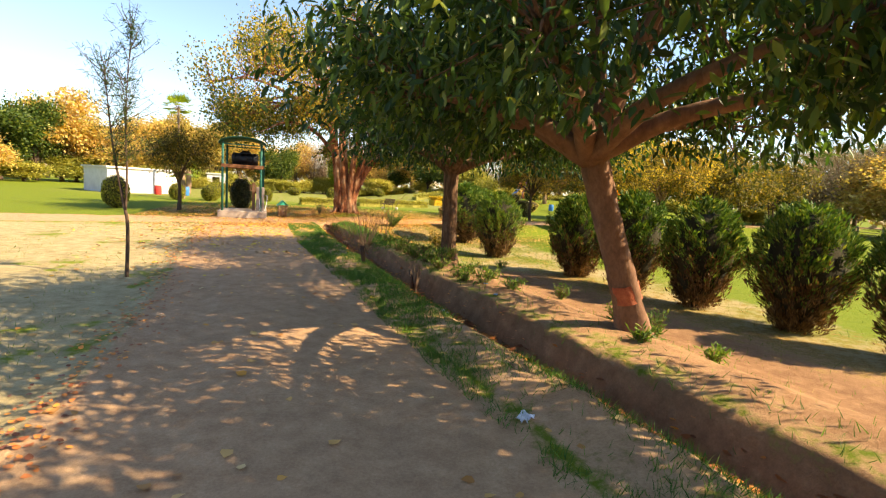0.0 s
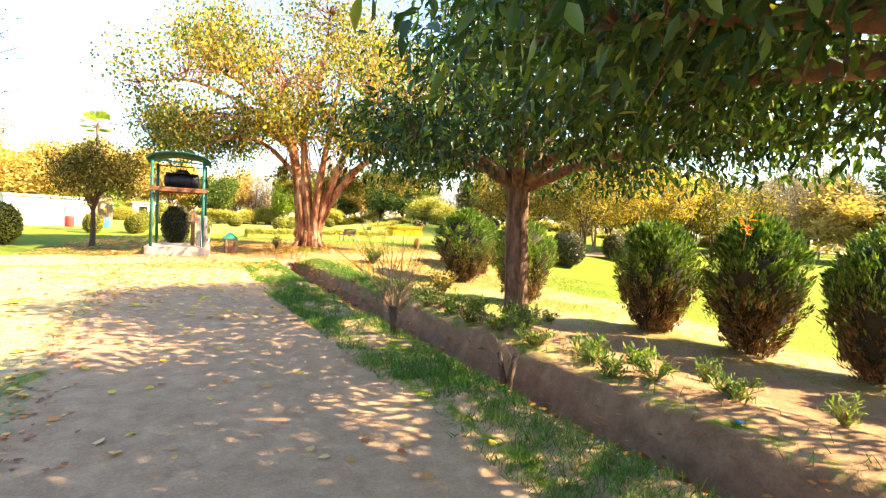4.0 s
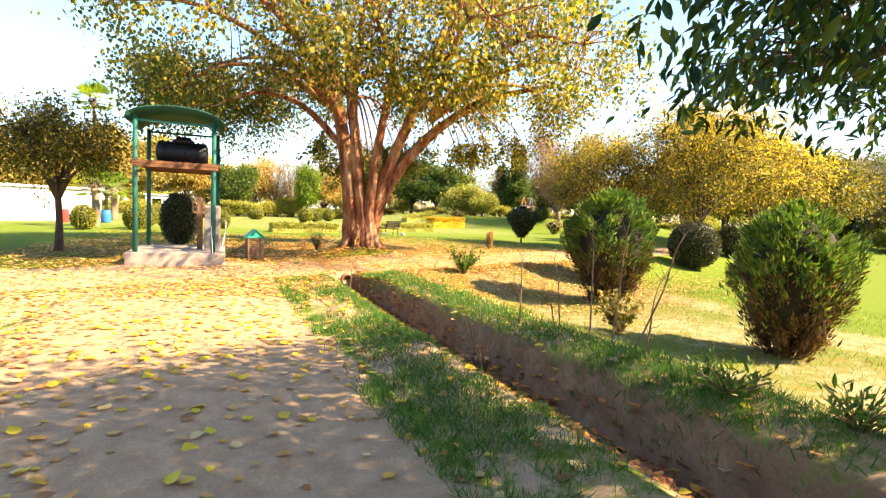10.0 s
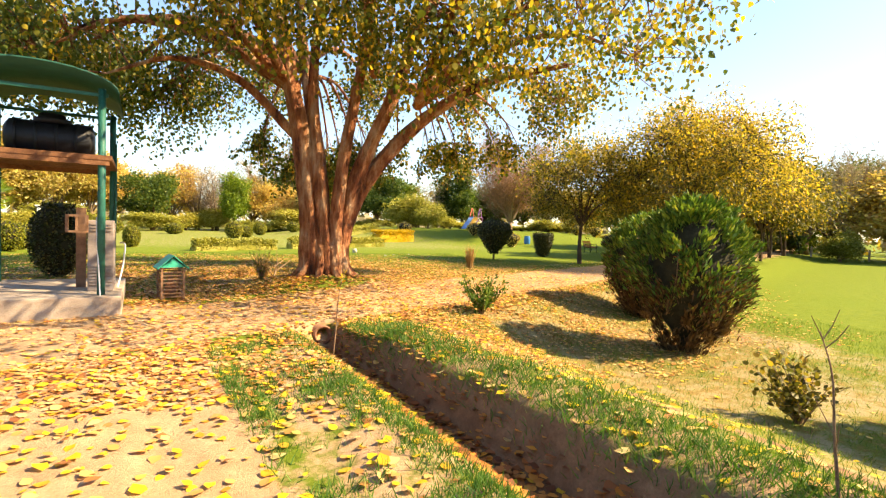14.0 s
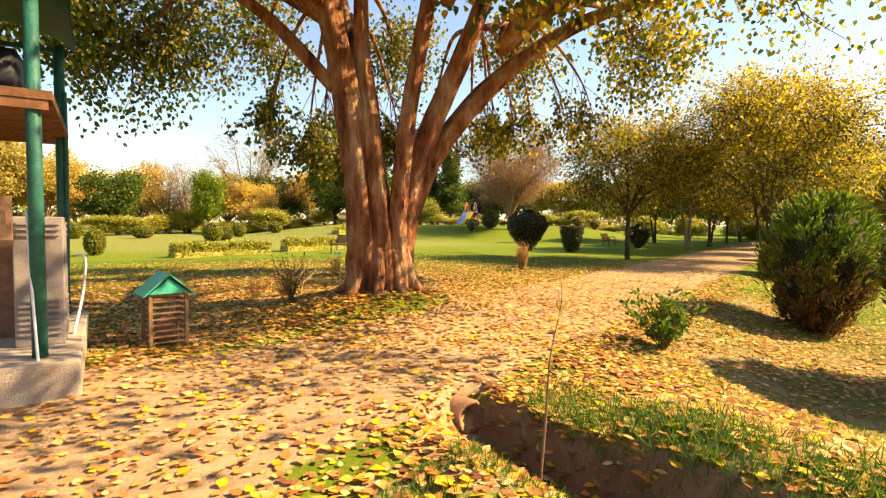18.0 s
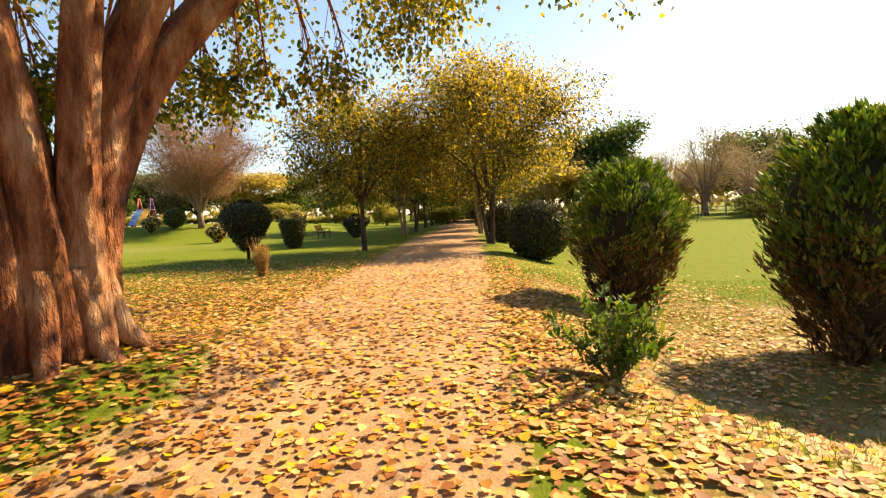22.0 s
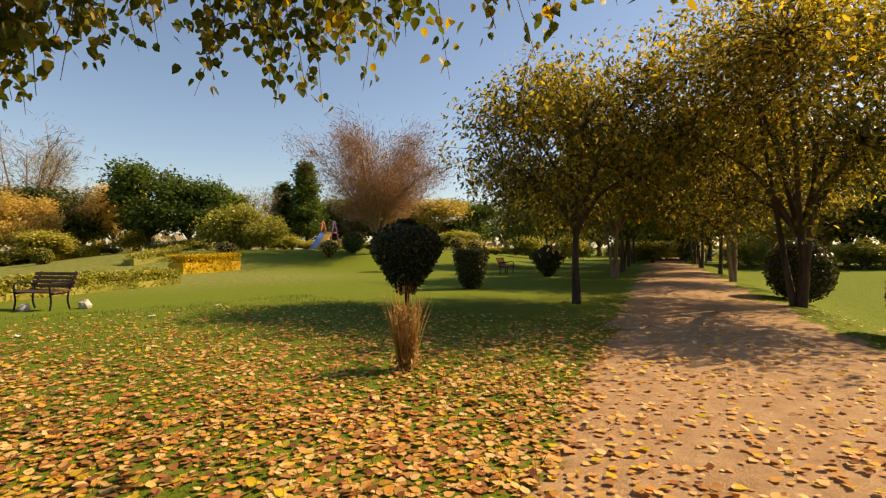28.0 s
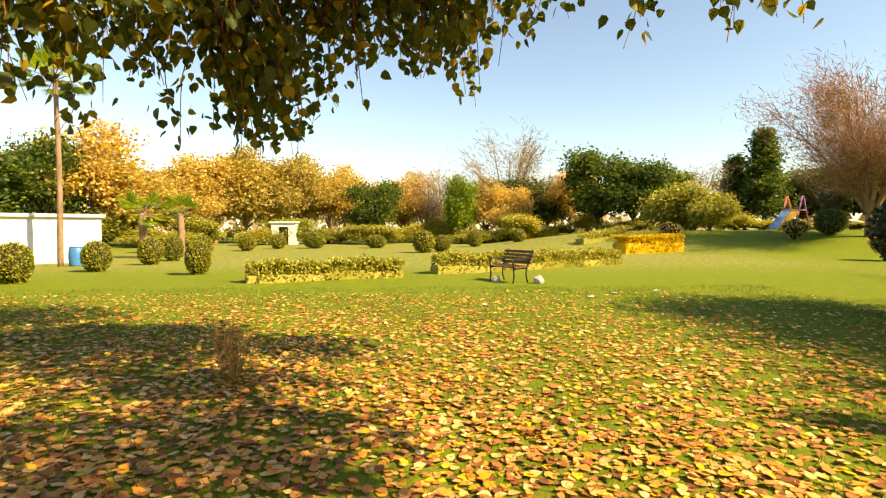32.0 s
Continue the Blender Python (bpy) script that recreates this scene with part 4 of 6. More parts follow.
        lobes.append((tuple(e + [0, 0, 0.4]), (s, s, s * 0.85), 0.4 if 110 < b < 260 else 1.0))
    limbs += [
        ([(-0.75, 0.2, 3.3), (-1.9, 0.5, 4.4), (-3.2, 0.3, 4.6), (-4.4, 0.0, 4.0)], [0.12, 0.09, 0.06, 0.02]),
        ([(-1.2, 0.4, 6.5), (-2.2, 1.2, 8.2), (-3.0, 1.6, 9.2)], [0.1, 0.06, 0.02]),
        ([(2.2, -0.8, 6.4), (3.0, -0.4, 8.0), (3.6, 0.2, 9.0)], [0.1, 0.06, 0.02]),
        ([(0.2, 0.3, 7.2), (0.3, -0.8, 8.8), (0.2, -1.4, 9.8)], [0.09, 0.06, 0.02]),
    ]
    lobes += [((0.7, -2.6, 4.9), (1.3, 0.9, 0.9), 0.5), ((-1.2, -2.4, 5.2), (1.3, 0.9, 1.0), 0.5), ((2.0, -2.9, 5.2), (1.2, 0.9, 0.9), 0.4), ((-2.6, -0.6, 5.2), (1.2, 1.2, 0.9), 0.4), ((-3.4, 1.6, 8.6), (2.4, 2.2, 1.7), 1.4), ((3.4, 0.0, 8.6), (2.4, 2.2, 1.7), 1.4), ((0.2, -1.4, 9.4), (2.6, 2.4, 1.6), 1.5), ((-0.4, 2.6, 8.2), (2.4, 2.2, 1.6), 1.2),
              ((-3.8, -3.0, 7.6), (2.0, 2.0, 1.5), 1.3), ((1.0, -3.6, 7.6), (2.2, 2.0, 1.5), 1.3), ((4.2, -3.0, 7.2), (2.0, 2.0, 1.5), 1.2), ((0.4, -2.2, 5.6), (1.6, 1.2, 0.9), 0.5), ((-2.2, -1.6, 6.0), (1.6, 1.2, 1.1), 0.6), ((3.0, -3.2, 5.4), (1.5, 1.3, 1.0), 0.5)]
    tips = []
    for i, (p, r) in enumerate(limbs):
        c = curve(p, 6)
        a_, b_ = tube_arrays(c, np.interp(np.linspace(0, 1, len(c)), np.linspace(0, 1, len(r)), r), 9, 0.06, 60 + i)
        part("limb", mesh_of("limb", a_, b_, BARK_FICUS, True), BARK_FICUS, t)
        tips += list(c[len(c) // 3:])
    for p, r in stems:
        c = curve(p, 6)
        tips += list(c[len(c) * 2 // 3:])
    tips = np.array(tips)
    tot = sum(s for *_, s in lobes)
    cs, pts = crown_points(rng, [(c, r, s / tot) for c, r, s in lobes], 2500, 24, 0.25, 0.3)
    # hanging sprays under the rim
    hang = cs[(cs[:, 2] < 5.4)][::3]
    hp = []
    for c in hang:
        ln = rng.uniform(0.4, 1.3)
        for q in np.linspace(0.1, 1, 14):
            hp.append(c + [rng.normal() * 0.12, rng.normal() * 0.12, -ln * q])
    pts = np.vstack([pts, np.array(hp)])
    r_ = np.hypot(pts[:, 0], pts[:, 1])
    pts = pts[(pts[:, 2] > 2.75) & ((r_ > 5.0) | (pts[:, 2] > 4.6) | (pts[:, 1] < -1.5))]
    # boughs that hang low on the north-east side, each with its own sprays
    low_boughs = [(0.4, 4.9, 2.9), (0.9, 5.1, 3.2), (1.9, 5.7, 3.0), (2.3, 5.8, 3.3), (2.9, 5.8, 3.4), (3.5, 5.8, 3.3), (1.7, 5.8, 2.75), (5.6, 5.2, 3.5), (6.2, 4.8, 3.6), (4.4, 5.6, 3.75), (5.0, 3.6, 3.75), (5.6, 3.2, 3.6), (5.9, 2.8, 3.8), (6.5, 2.1, 3.75), (6.9, 1.5, 3.85), (-0.6, 4.8, 3.4)]
    sprays, spray_twigs = [], []
    for e in low_boughs:
        e = np.array(e)
        st = np.array([-0.25, 1.2, 5.0]) if e[0] < 4 else np.array([1.5, -0.45, 4.5])
        c = curve([st, st + (e - st) * 0.4 + [0, 0, 1.0], st + (e - st) * 0.8 + [0, 0, 0.75], e], 6)
        a_, b_ = tube_arrays(c, np.linspace(0.06, 0.008, len(c)), 7, 0.06, 80)
        part("limb", mesh_of("limb", a_, b_, BARK_FICUS, True), BARK_FICUS, t)
        for k in range(26 if e[0] < 4 else 12):
            o = c[rng.randint(len(c) * 3 // 5, len(c))]
            q = e + rng.normal(size=3) * [0.34, 0.34, 0.2]
            ln = rng.uniform(0.25, 0.75)
            tip = q - [rng.normal() * 0.1, rng.normal() * 0.1, ln]
            w = curve([o, (o + q) / 2 + [0, 0, 0.06], q, tip], 4)
            spray_twigs.append((w, np.linspace(0.009, 0.003, len(w))))
            for u in rng.random_sample(34):
                sprays.append(w[int(4 + u * (len(w) - 5))] + rng.normal(size=3) * 0.085)
    part("twig_mass", tubes("hanging_twigs", spray_twigs, BARK_FICUS, 4, cap=False), BARK_FICUS, t)
    pts = np.vstack([pts, np.array(sprays)])
    specs = []
    for c in cs[::2]:
        a = tips[np.argmin(((tips - c) ** 2).sum(1))]
        specs.append((curve([a, (a + c) / 2 + rng.normal(size=3) * 0.15 + [0, 0, 0.15], c], 3), [0.022, 0.018, 0.015, 0.012, 0.010, 0.008, 0.005]))
    part("twig_mass", tubes("twigs", specs, BARK_FICUS, 4, cap=False), BARK_FICUS, t)
    n = len(pts)
    D = unit(rng.normal(size=(n, 3)) * 0.55 + np.array([0, 0, -0.9]))
    N = unit(rng.normal(size=(n, 3)))
    S = 0.105 * (0.7 + 0.55 * rng.random_sample(n))
    # yellow leaves are commoner toward the south, the east and the top
    yel = (pts[:, 1] * -0.12 + pts[:, 0] * 0.05 + 0.05 * pts[:, 2] + rng.normal(size=n) * 0.35) > 0.05
    part("crown", leaves("crown", pts[yel], D[yel], N[yel], S[yel], HEART, LEAF_FICUS), LEAF_FICUS, t, "yellow autumn leaves")
    part("crown", leaves("crown", pts[~yel], D[~yel], N[~yel], S[~yel], HEART, LEAF_FICUS_GREEN), LEAF_FICUS_GREEN, t, "still green leaves")
    return t


fig_tree()


# ---- water-tank stand ----
def tank_stand():
    x0, x1, y0, y1, zs, za = -2.66, -0.53, 18.7, 21.5, 0.30, -0.1
    t = thing("water_tank_stand", "green steel water-tank stand on a concrete plinth", "water stand")
    bm = boxes(((x0, y0, za), (x1, y1, zs)), bevel=0.02)
    bmesh.ops.subdivide_edges(bm, edges=bm.edges[:], cuts=2, use_grid_fill=True)
    part("plinth", bm, CONCRETE, t, "worn concrete plinth")
    px = [(x0 + 0.18, y0 + 0.28), (x1 - 0.28, y0 + 0.28), (x0 + 0.2, y1 - 0.3), (x1 - 0.22, y1 - 0.3)]
    for i, (x, y) in enumerate(px):
        h = 3.46 if i in (0, 1) else 3.42
        v, f = tube_arrays([(x, y, zs - 0.02), (x, y, 1.8), (x, y, h)], [0.055, 0.053, 0.052], 12)
        part("post", mesh_of("post", v, f, GREEN_PAINT, True), GREEN_PAINT, t, "chipped green steel post")
    bm = boxes(((x0 + 0.1, y0 + 0.2, 2.38), (x1 - 0.15, y1 - 0.2, 2.45)))
    part("platform", bm, RUST, t, "rusty steel platform")
    for y in (y0 + 0.24, y1 - 0.3):
        part("beam", boxes(((x0 + 0.12, y - 0.03, 2.30), (x1 - 0.18, y + 0.03, 2.38))), RUST, t)
    # curved sheet roof
    V, Fc, k = [], [], 14
    cx, hw = (x0 + x1) / 2 - 0.03, (x1 - x0) / 2 - 0.02
    for s in (0.0, 0.03):
        for yy in (y0 + 0.05, y1 - 0.1):
            for i in range(k + 1):
                a = math.pi * i / k
                V.append((cx - hw * math.cos(a), yy, 3.36 + s + 0.34 * math.sin(a)))
    w = k + 1
    for i in range(k):
        Fc += [(i, i + 1, w + i + 1, w + i), (2 * w + i + 1, 2 * w + i, 3 * w + i, 3 * w + i + 1), (i, 2 * w + i, 2 * w + i + 1, i + 1), (w + i + 1, 3 * w + i + 1, 3 * w + i, w + i)]
    part("roof", mesh_of("roof", V, Fc, GREEN_SHEET, True), GREEN_SHEET, t, "arched green sheet roof")
    for yy in (y0 + 0.28, y1 - 0.3):
        part("roof_tie", boxes(((x0 + 0.15, yy - 0.02, 3.34), (x1 - 0.2, yy + 0.02, 3.39))), GREEN_PAINT, t)
    # lying tank with ribs and a lid
    tank = part("tank", mesh_of("tank", *tube_arrays([(x0 + 0.5, 20.1, 2.75), (x0 + 0.56, 20.1, 2.75), (x0 + 1.0, 20.1, 2.75), (x1 - 0.5, 20.1, 2.75), (x1 - 0.44, 20.1, 2.75)], [0.2, 0.29, 0.29, 0.29, 0.2], 20), TANK, True), TANK, t, "black plastic water tank lying on its side")
    for i in range(4):
        xx = x0 + 0.62 + i * 0.27
        part("rib", mesh_of("rib", *tube_arrays([(xx, 20.1, 2.75), (xx + 0.05, 20.1, 2.75)], [0.305, 0.305], 20), TANK, True), TANK, tank)
    part("lid", mesh_of("lid", *tube_arrays([(-1.55, 20.1, 3.0), (-1.55, 20.1, 3.08), (-1.55, 20.1, 3.10), (-1.55, 20.1, 3.16)], [0.26, 0.26, 0.19, 0.17], 16), TANK, True), TANK, tank)
    # switch cabinet with louvres
    cab = part("cabinet", boxes(((-1.02, 19.45, zs), (-0.66, 19.83, zs + 1.15)), bevel=0.012), GREY_STEEL, t, "grey sheet-steel switch cabinet")
    for z in [0.1 + 0.05 * i for i in range(7)] + [0.98 + 0.05 * i for i in range(3)]:
        part("louvre", boxes(((-0.99, 19.43, zs + z), (-0.69, 19.455, zs + z + 0.022))), GREY_STEEL, cab)
        part("louvre", boxes(((-0.665, 19.5, zs + z), (-0.645, 19.78, zs + z + 0.022))), GREY_STEEL, cab)
    part("door", boxes(((-0.665, 19.47, zs + 0.05), (-0.652, 19.81, zs + 1.1)), bevel=0.004), GREY_STEEL, cab)
    # wooden board and frame on the post
    part("board", boxes(((-1.22, 20.0, zs), (-1.08, 20.05, zs + 1.35))), CAGE_WOOD, t)
    fr = part("meter_frame", boxes(((-1.30, 19.3, 1.28), (-1.26, 19.34, 1.50)), ((-1.04, 19.3, 1.28), (-1.0, 19.34, 1.50)), ((-1.30, 19.3, 1.50), (-1.0, 19.34, 1.535)), ((-1.30, 19.3, 1.25), (-1.0, 19.34, 1.28)), ((-1.17, 19.3, 1.28), (-1.14, 19.34, 1.5))), CAGE_WOOD, t)
    part("pipe", mesh_of("pipe", *tube_arrays(curve([(-0.62, 19.9, zs + 0.0), (-0.55, 20.2, 0.65), (-0.52, 20.2, 1.02), (-0.6, 20.2, 1.06)], 5), [0.014] * 16, 8), PLASTIC, True), PLASTIC, t, "white plastic pipe")
    part("cable", mesh_of("cable", *tube_arrays(curve([(-0.88, 19.08, 1.5), (-0.85, 18.95, 0.9), (-0.82, 18.86, 0.4), (-0.8, 18.84, 0.0)], 6), [0.012] * 19, 6), PLASTIC, True), PLASTIC, t)
    part("drain_pipe", mesh_of("drain_pipe", *tube_arrays(curve([(-0.72, 21.15, zs), (-0.7, 21.15, 1.8), (-0.7, 21.15, 2.9)], 5), [0.022] * 11, 8), GREEN_PAINT, True), GREEN_PAINT, t)
    return t


tank_stand()


# ---- bird cage ----
def bird_house():
    t = thing("bird_cage", "small slatted wooden cage with a mint green gable roof", "bird cage", on(0.22, 20.4, 0, 8))
    w, h = 0.185, 0.60
    for sx in (-1, 1):
        for sy in (-1, 1):
            part("post", boxes(((sx * w - 0.018, sy * w - 0.018, 0), (sx * w + 0.018, sy * w + 0.018, h))), CAGE_WOOD, t)
    for i in range(9):
        z = 0.05 + i * 0.066
        for sy in (-1, 1):
            part("slat", boxes(((-w, sy * w - 0.008, z), (w, sy * w + 0.008, z + 0.018))), CAGE_WOOD, t)
            part("slat", boxes(((sy * w - 0.008, -w, z), (sy * w + 0.008, w, z + 0.018))), CAGE_WOOD, t)
    e = w + 0.05
    part("gable", mesh_of("gable", [(-e + .03, -e + .01, h + .01), (e - .03, -e + .01, h + .01), (0, -e + .01, h + 0.18), (-e + .03, e - .01, h + .01), (e - .03, e - .01, h + .01), (0, e - .01, h + 0.18)], [(0, 1, 2), (5, 4, 3), (0, 3, 4, 1)], MINT), MINT, t, "mint green gable")
    for s in (-1, 1):
        q = [(0, -e - .02, h + .22), (0, e + .02, h + .22), (s * (e + .03), e + .02, h - .02), (s * (e + .03), -e - .02, h - .02)]
        q2 = [(x, y, z + 0.018) for x, y, z in q]
        part("roof_board", mesh_of("roof_board", q + q2, [(0, 1, 2, 3), (7, 6, 5, 4), (0, 4, 5, 1), (1, 5, 6, 2), (2, 6, 7, 3), (3, 7, 4, 0)], MINT), MINT, t, "mint green roof sheet")
    v, f = tube_arrays([(0, 0, 0.02), (0, 0, 0.3), (0, 0, 0.33), (0, 0, 0.42)], [0.10, 0.10, 0.05, 0.045], 14)
    part("clay_jar", mesh_of("clay_jar", v, f, CLAY, True), CLAY, t, "reddish clay jar")
    return t


bird_house()


# ---- culvert pipes at the ditch's end ----
def culvert(x, y, z, r, rz, label):
    t = thing("culvert_pipe", label, "pipe", pose(x, y, z, 0, 0, rz))
    V, Fc, k = [], [], 24
    for (rr, yy) in ((r, -0.14), (r, 0.4), (r * 0.8, 0.4), (r * 0.8, -0.14)):
        for i in range(k):
            a = 2 * math.pi * i / k
            V.append((rr * math.cos(a), yy + 0.015 * math.sin(3 * a), rr * math.sin(a)))
    for j in range(4):
        for i in range(k):
            i2 = (i + 1) % k
            Fc.append((j * k + i, j * k + i2, ((j + 1) % 4) * k + i2, ((j + 1) % 4) * k + i))
    part("barrel", mesh_of("barrel", V, Fc, CLAY, True), CLAY, t)
    # near-black disc across the bore, standing in for the shade inside
    part("plug", mesh_of("plug", [(r * 0.8 * math.cos(2 * math.pi * i / k), 0.3, r * 0.8 * math.sin(2 * math.pi * i / k)) for i in range(k)], [tuple(range(k))], DARK), DARK, t)
    return t


culvert(2.1, 17.15, -0.17, 0.15, 12, "reddish clay culvert pipe opening into the ditch")
culvert(1.84, 17.3, -0.19, 0.13, 30, "half-buried reddish clay culvert pipe")


# ---- benches ----
def bench(label, m, wood, length=1.35):
    t = thing("park_bench", label, "bench", m)
    for i in range(4):
        part("seat_slat", boxes(((-length / 2, -0.22 + i * 0.115, 0.40 + 0.01 * i), (length / 2, -0.12 + i * 0.115, 0.43 + 0.01 * i)), bevel=0.006), wood, t)
    for i in range(4):
        z = 0.50 + i * 0.095
        part("back_slat", boxes(((-length / 2, 0.25 + i * 0.035, z), (length / 2, 0.28 + i * 0.035, z + 0.075)), bevel=0.006), wood, t)
    for s in (-1, 1):
        x = s * (length / 2 - 0.12)
        sp = [(curve([(x, -0.24, -0.02), (x, -0.2, 0.2), (x, -0.22, 0.4), (x, -0.2, 0.62), (x, 0.1, 0.62), (x, 0.26, 0.56)], 4), [0.022] * 21),
              (curve([(x, 0.26, -0.02), (x, 0.2, 0.2), (x, 0.24, 0.45), (x, 0.42, 0.88)], 4), [0.022] * 13),
              (curve([(x, -0.22, 0.38), (x, 0.24, 0.40)], 4), [0.02] * 4)]
        part("iron_side", tubes("iron_side", sp, IRON, 6), IRON, t)
    return t


bench("brown slatted park bench with iron arms on the lawn", on(9.0, 36.4, 0, -62), WOOD, 1.3)
bench("red slatted park bench with iron arms under the trees", on(29.0, 37.4, 0, 20), RED_WOOD)
for dx, dy, s in ((-0.35, -0.15, 0.24), (0.72, -0.55, 0.28)):
    rng = np.random.RandomState(int(s * 100))
    bm = bmesh.new()
    bmesh.ops.create_icosphere(bm, subdivisions=2, radius=s / 2)
    for v in bm.verts:
        v.co *= 1 + rng.uniform(-0.15, 0.15)
    o = part("boulder", bm, STONE, None)
    o.matrix_world = on(9.0 + dx, 36.4 + dy, s * 0.3)
    tagged(o, "pale rounded stone lying by the bench", "stone")


# ---- clipped topiary ----
def heart(z):
    return 0.18 + 0.82 * min(1, (z / 0.62)) ** 0.9 if z < 0.62 else max(0.0, 1 - ((z - 0.62) / 0.38) ** 2.2) ** 0.5


def urn(z):
    return 0.34 + 0.66 * min(1.0, z / 0.8) ** 0.55 if z > 0.02 else 0.3


def ball(z):
    return max(0.0, 1 - (2 * z - 1) ** 2) ** 0.5


clipped_bush("topiary", "dark clipped heart-shaped topiary on the lawn", on(14.9, 30.3), 1.66, 1.68, TOPIARY, 31, 5200, 0.07, heart, 0.32)
clipped_bush("topiary", "dark clipped goblet-shaped topiary with a flat top", on(20.0, 32.5), 1.12, 1.32, TOPIARY, 32, 3200, 0.06, urn)
clipped_bush("topiary", "dark clipped ball of a bush beside the path", on(17.3, 20.7), 1.92, 1.9, TOPIARY, 33, 6000, 0.07, ball)
clipped_bush("topiary", "dark oval clipped bush behind the tank stand", on(-1.95, 24.6), 1.12, 1.7, TOPIARY, 34, 4200, 0.06, lambda z: max(0.12 * (z < 0.2), (max(0.0, 1 - (1.9 * (z - 0.1) - 0.85) ** 2)) ** 0.5), 0.0)
clipped_bush("topiary", "clipped oval green bush at the lawn's edge", on(-7.6, 22.3), 1.15, 1.6, OVAL, 35, 3600, 0.06, ball)
clipped_bush("topiary", "dark clipped cone of a bush under the trees", on(28.0, 34.3), 1.6, 1.45, TOPIARY, 36, 2600, 0.06, heart)
clipped_bush("topiary", "clipped round green bush beside the path", on(23.5, 23.7), 1.6, 1.75, TOPIARY, 37, 3200, 0.07, ball)
clipped_bush("topiary", "clipped round dark bush near the playground", on(32.2, 54.6), 1.7, 1.6, LEAF_GREEN, 38, 2400, 0.08, ball)
for x, y in ((27.0, 44.5), (42.0, 52.0), (29.5, 54.0), (47.0, 54.0), (23.0, 57.0)):
    clipped_bush("topiary", "small brown clipped bush far across the lawn", on(x, y), 1.5, 1.2, LEAF_TAN, int(x), 900, 0.1, heart, group="brown clipped bushes")

# row of golden oval bushes towards the white building, and lone ones on the lawn
proto = None
for x, y, w, h in ((-4.75, 35.5, 0.9, 1.15), (-4.6, 36.8, 0.85, 1.15), (-4.75, 40.6, 0.85, 1.1), (-4.8, 44.2, 0.9, 1.15), (-5.35, 47.2, 0.85, 1.2), (-0.63, 39.2, 0.72, 1.1), (6.45, 55.0, 1.3, 1.4), (-6.0, 59.0, 1.1, 1.25), (-5.0, 63.0, 1.1, 1.2), (-6.2, 52.4, 1.0, 1.2), (-6.8, 34.7, 1.0, 1.2), (7.6, 56.6, 1.1, 1.1), (2.5, 64.0, 1.5, 1.1), (10.6, 66.0, 1.2, 1.4), (-2.4, 64.0, 1.6, 1.3), (14.6, 68.0, 1.3, 1.2)):
    if proto is None:
        proto = clipped_bush("oval_bush", "golden green clipped oval bush", on(x, y), 1.0, 1.2, OVAL, 41, 2400, 0.07, ball, group="row of oval bushes")
    else:
        copy_thing(proto, on(x, y, -0.02, 40 * x, (w, w, h / 1.2)))


# ---- low hedges ----
def hedge(label, a, b, h, depth, material, seed, n, leaf=0.08, ragged=0.25):
    rng = np.random.RandomState(seed)
    a, b = np.array(a, float), np.array(b, float)
    L = np.linalg.norm(b - a)
    u = (b - a) / L
    v = np.array([-u[1], u[0]])
    t = thing("low_hedge", label, "hedge")
    s, q, zz = rng.random_sample(n) * L, rng.uniform(-1, 1, n) * depth / 2, rng.random_sample(n)
    tops = h * (1 - ragged * (0.5 + 0.5 * np.sin(s * 5.1 + seed) * np.sin(s * 2.3)))
    zz = np.where(rng.random_sample(n) < 0.4, 1.0, zz)
    xy = a + s[:, None] * u + q[:, None] * v
    P = np.column_stack([xy, ground_z(xy[:, 0], xy[:, 1]) + tops * zz + rng.normal(size=n) * 0.04])
    D = unit(rng.normal(size=(n, 3)) + [0, 0, 0.6])
    N = unit(rng.normal(size=(n, 3)) + [0, 0, 0.5])
    bm = bmesh.new()
    k = max(4, int(L))
    for i in range(k):
        p0, p1 = a + u * L * i / k, a + u * L * (i + 1) / k
        c, hh = (p0 + p1) / 2, h * (0.78 - 1.4 * ragged)
        box(bm, (-L / k / 2, -depth * 0.42, -0.1), (L / k / 2, depth * 0.42, hh * (0.9 + 0.1 * math.sin(3.7 * i))), 0, pose(c[0], c[1], float(ground_z(*c)), 0, 0, math.degrees(math.atan2(u[1], u[0]))))
    part("core", bm, material, t)
    part("foliage", leaves("foliage", P, D, N, leaf * (0.7 + 0.6 * rng.random_sample(n)), ROUND, material), material, t)
    return t


hedge("ragged low pale green hedge edging the flower bed", (1.9, 36.4), (5.97, 38.0), 0.55, 0.6, HEDGE, 51, 9000)
hedge("ragged low pale green hedge beside the bench", (7.0, 38.9), (14.5, 43.2), 0.62, 0.6, HEDGE, 52, 14000)
hedge("square-clipped golden hedge on the lawn", (17.7, 51.8), (21.6, 53.0), 1.0, 1.4, HEDGE_GOLD, 53, 9000, 0.1, 0.05)
hedge("square-clipped golden hedge far across the lawn", (16.6, 76.0), (20.6, 79.5), 0.9, 1.3, HEDGE_GOLD, 54, 2500, 0.12, 0.05)
hedge("low pale green hedge far across the lawn", (17.2, 58.0), (21.5, 60.0), 0.7, 1.0, HEDGE, 55, 2000, 0.12)

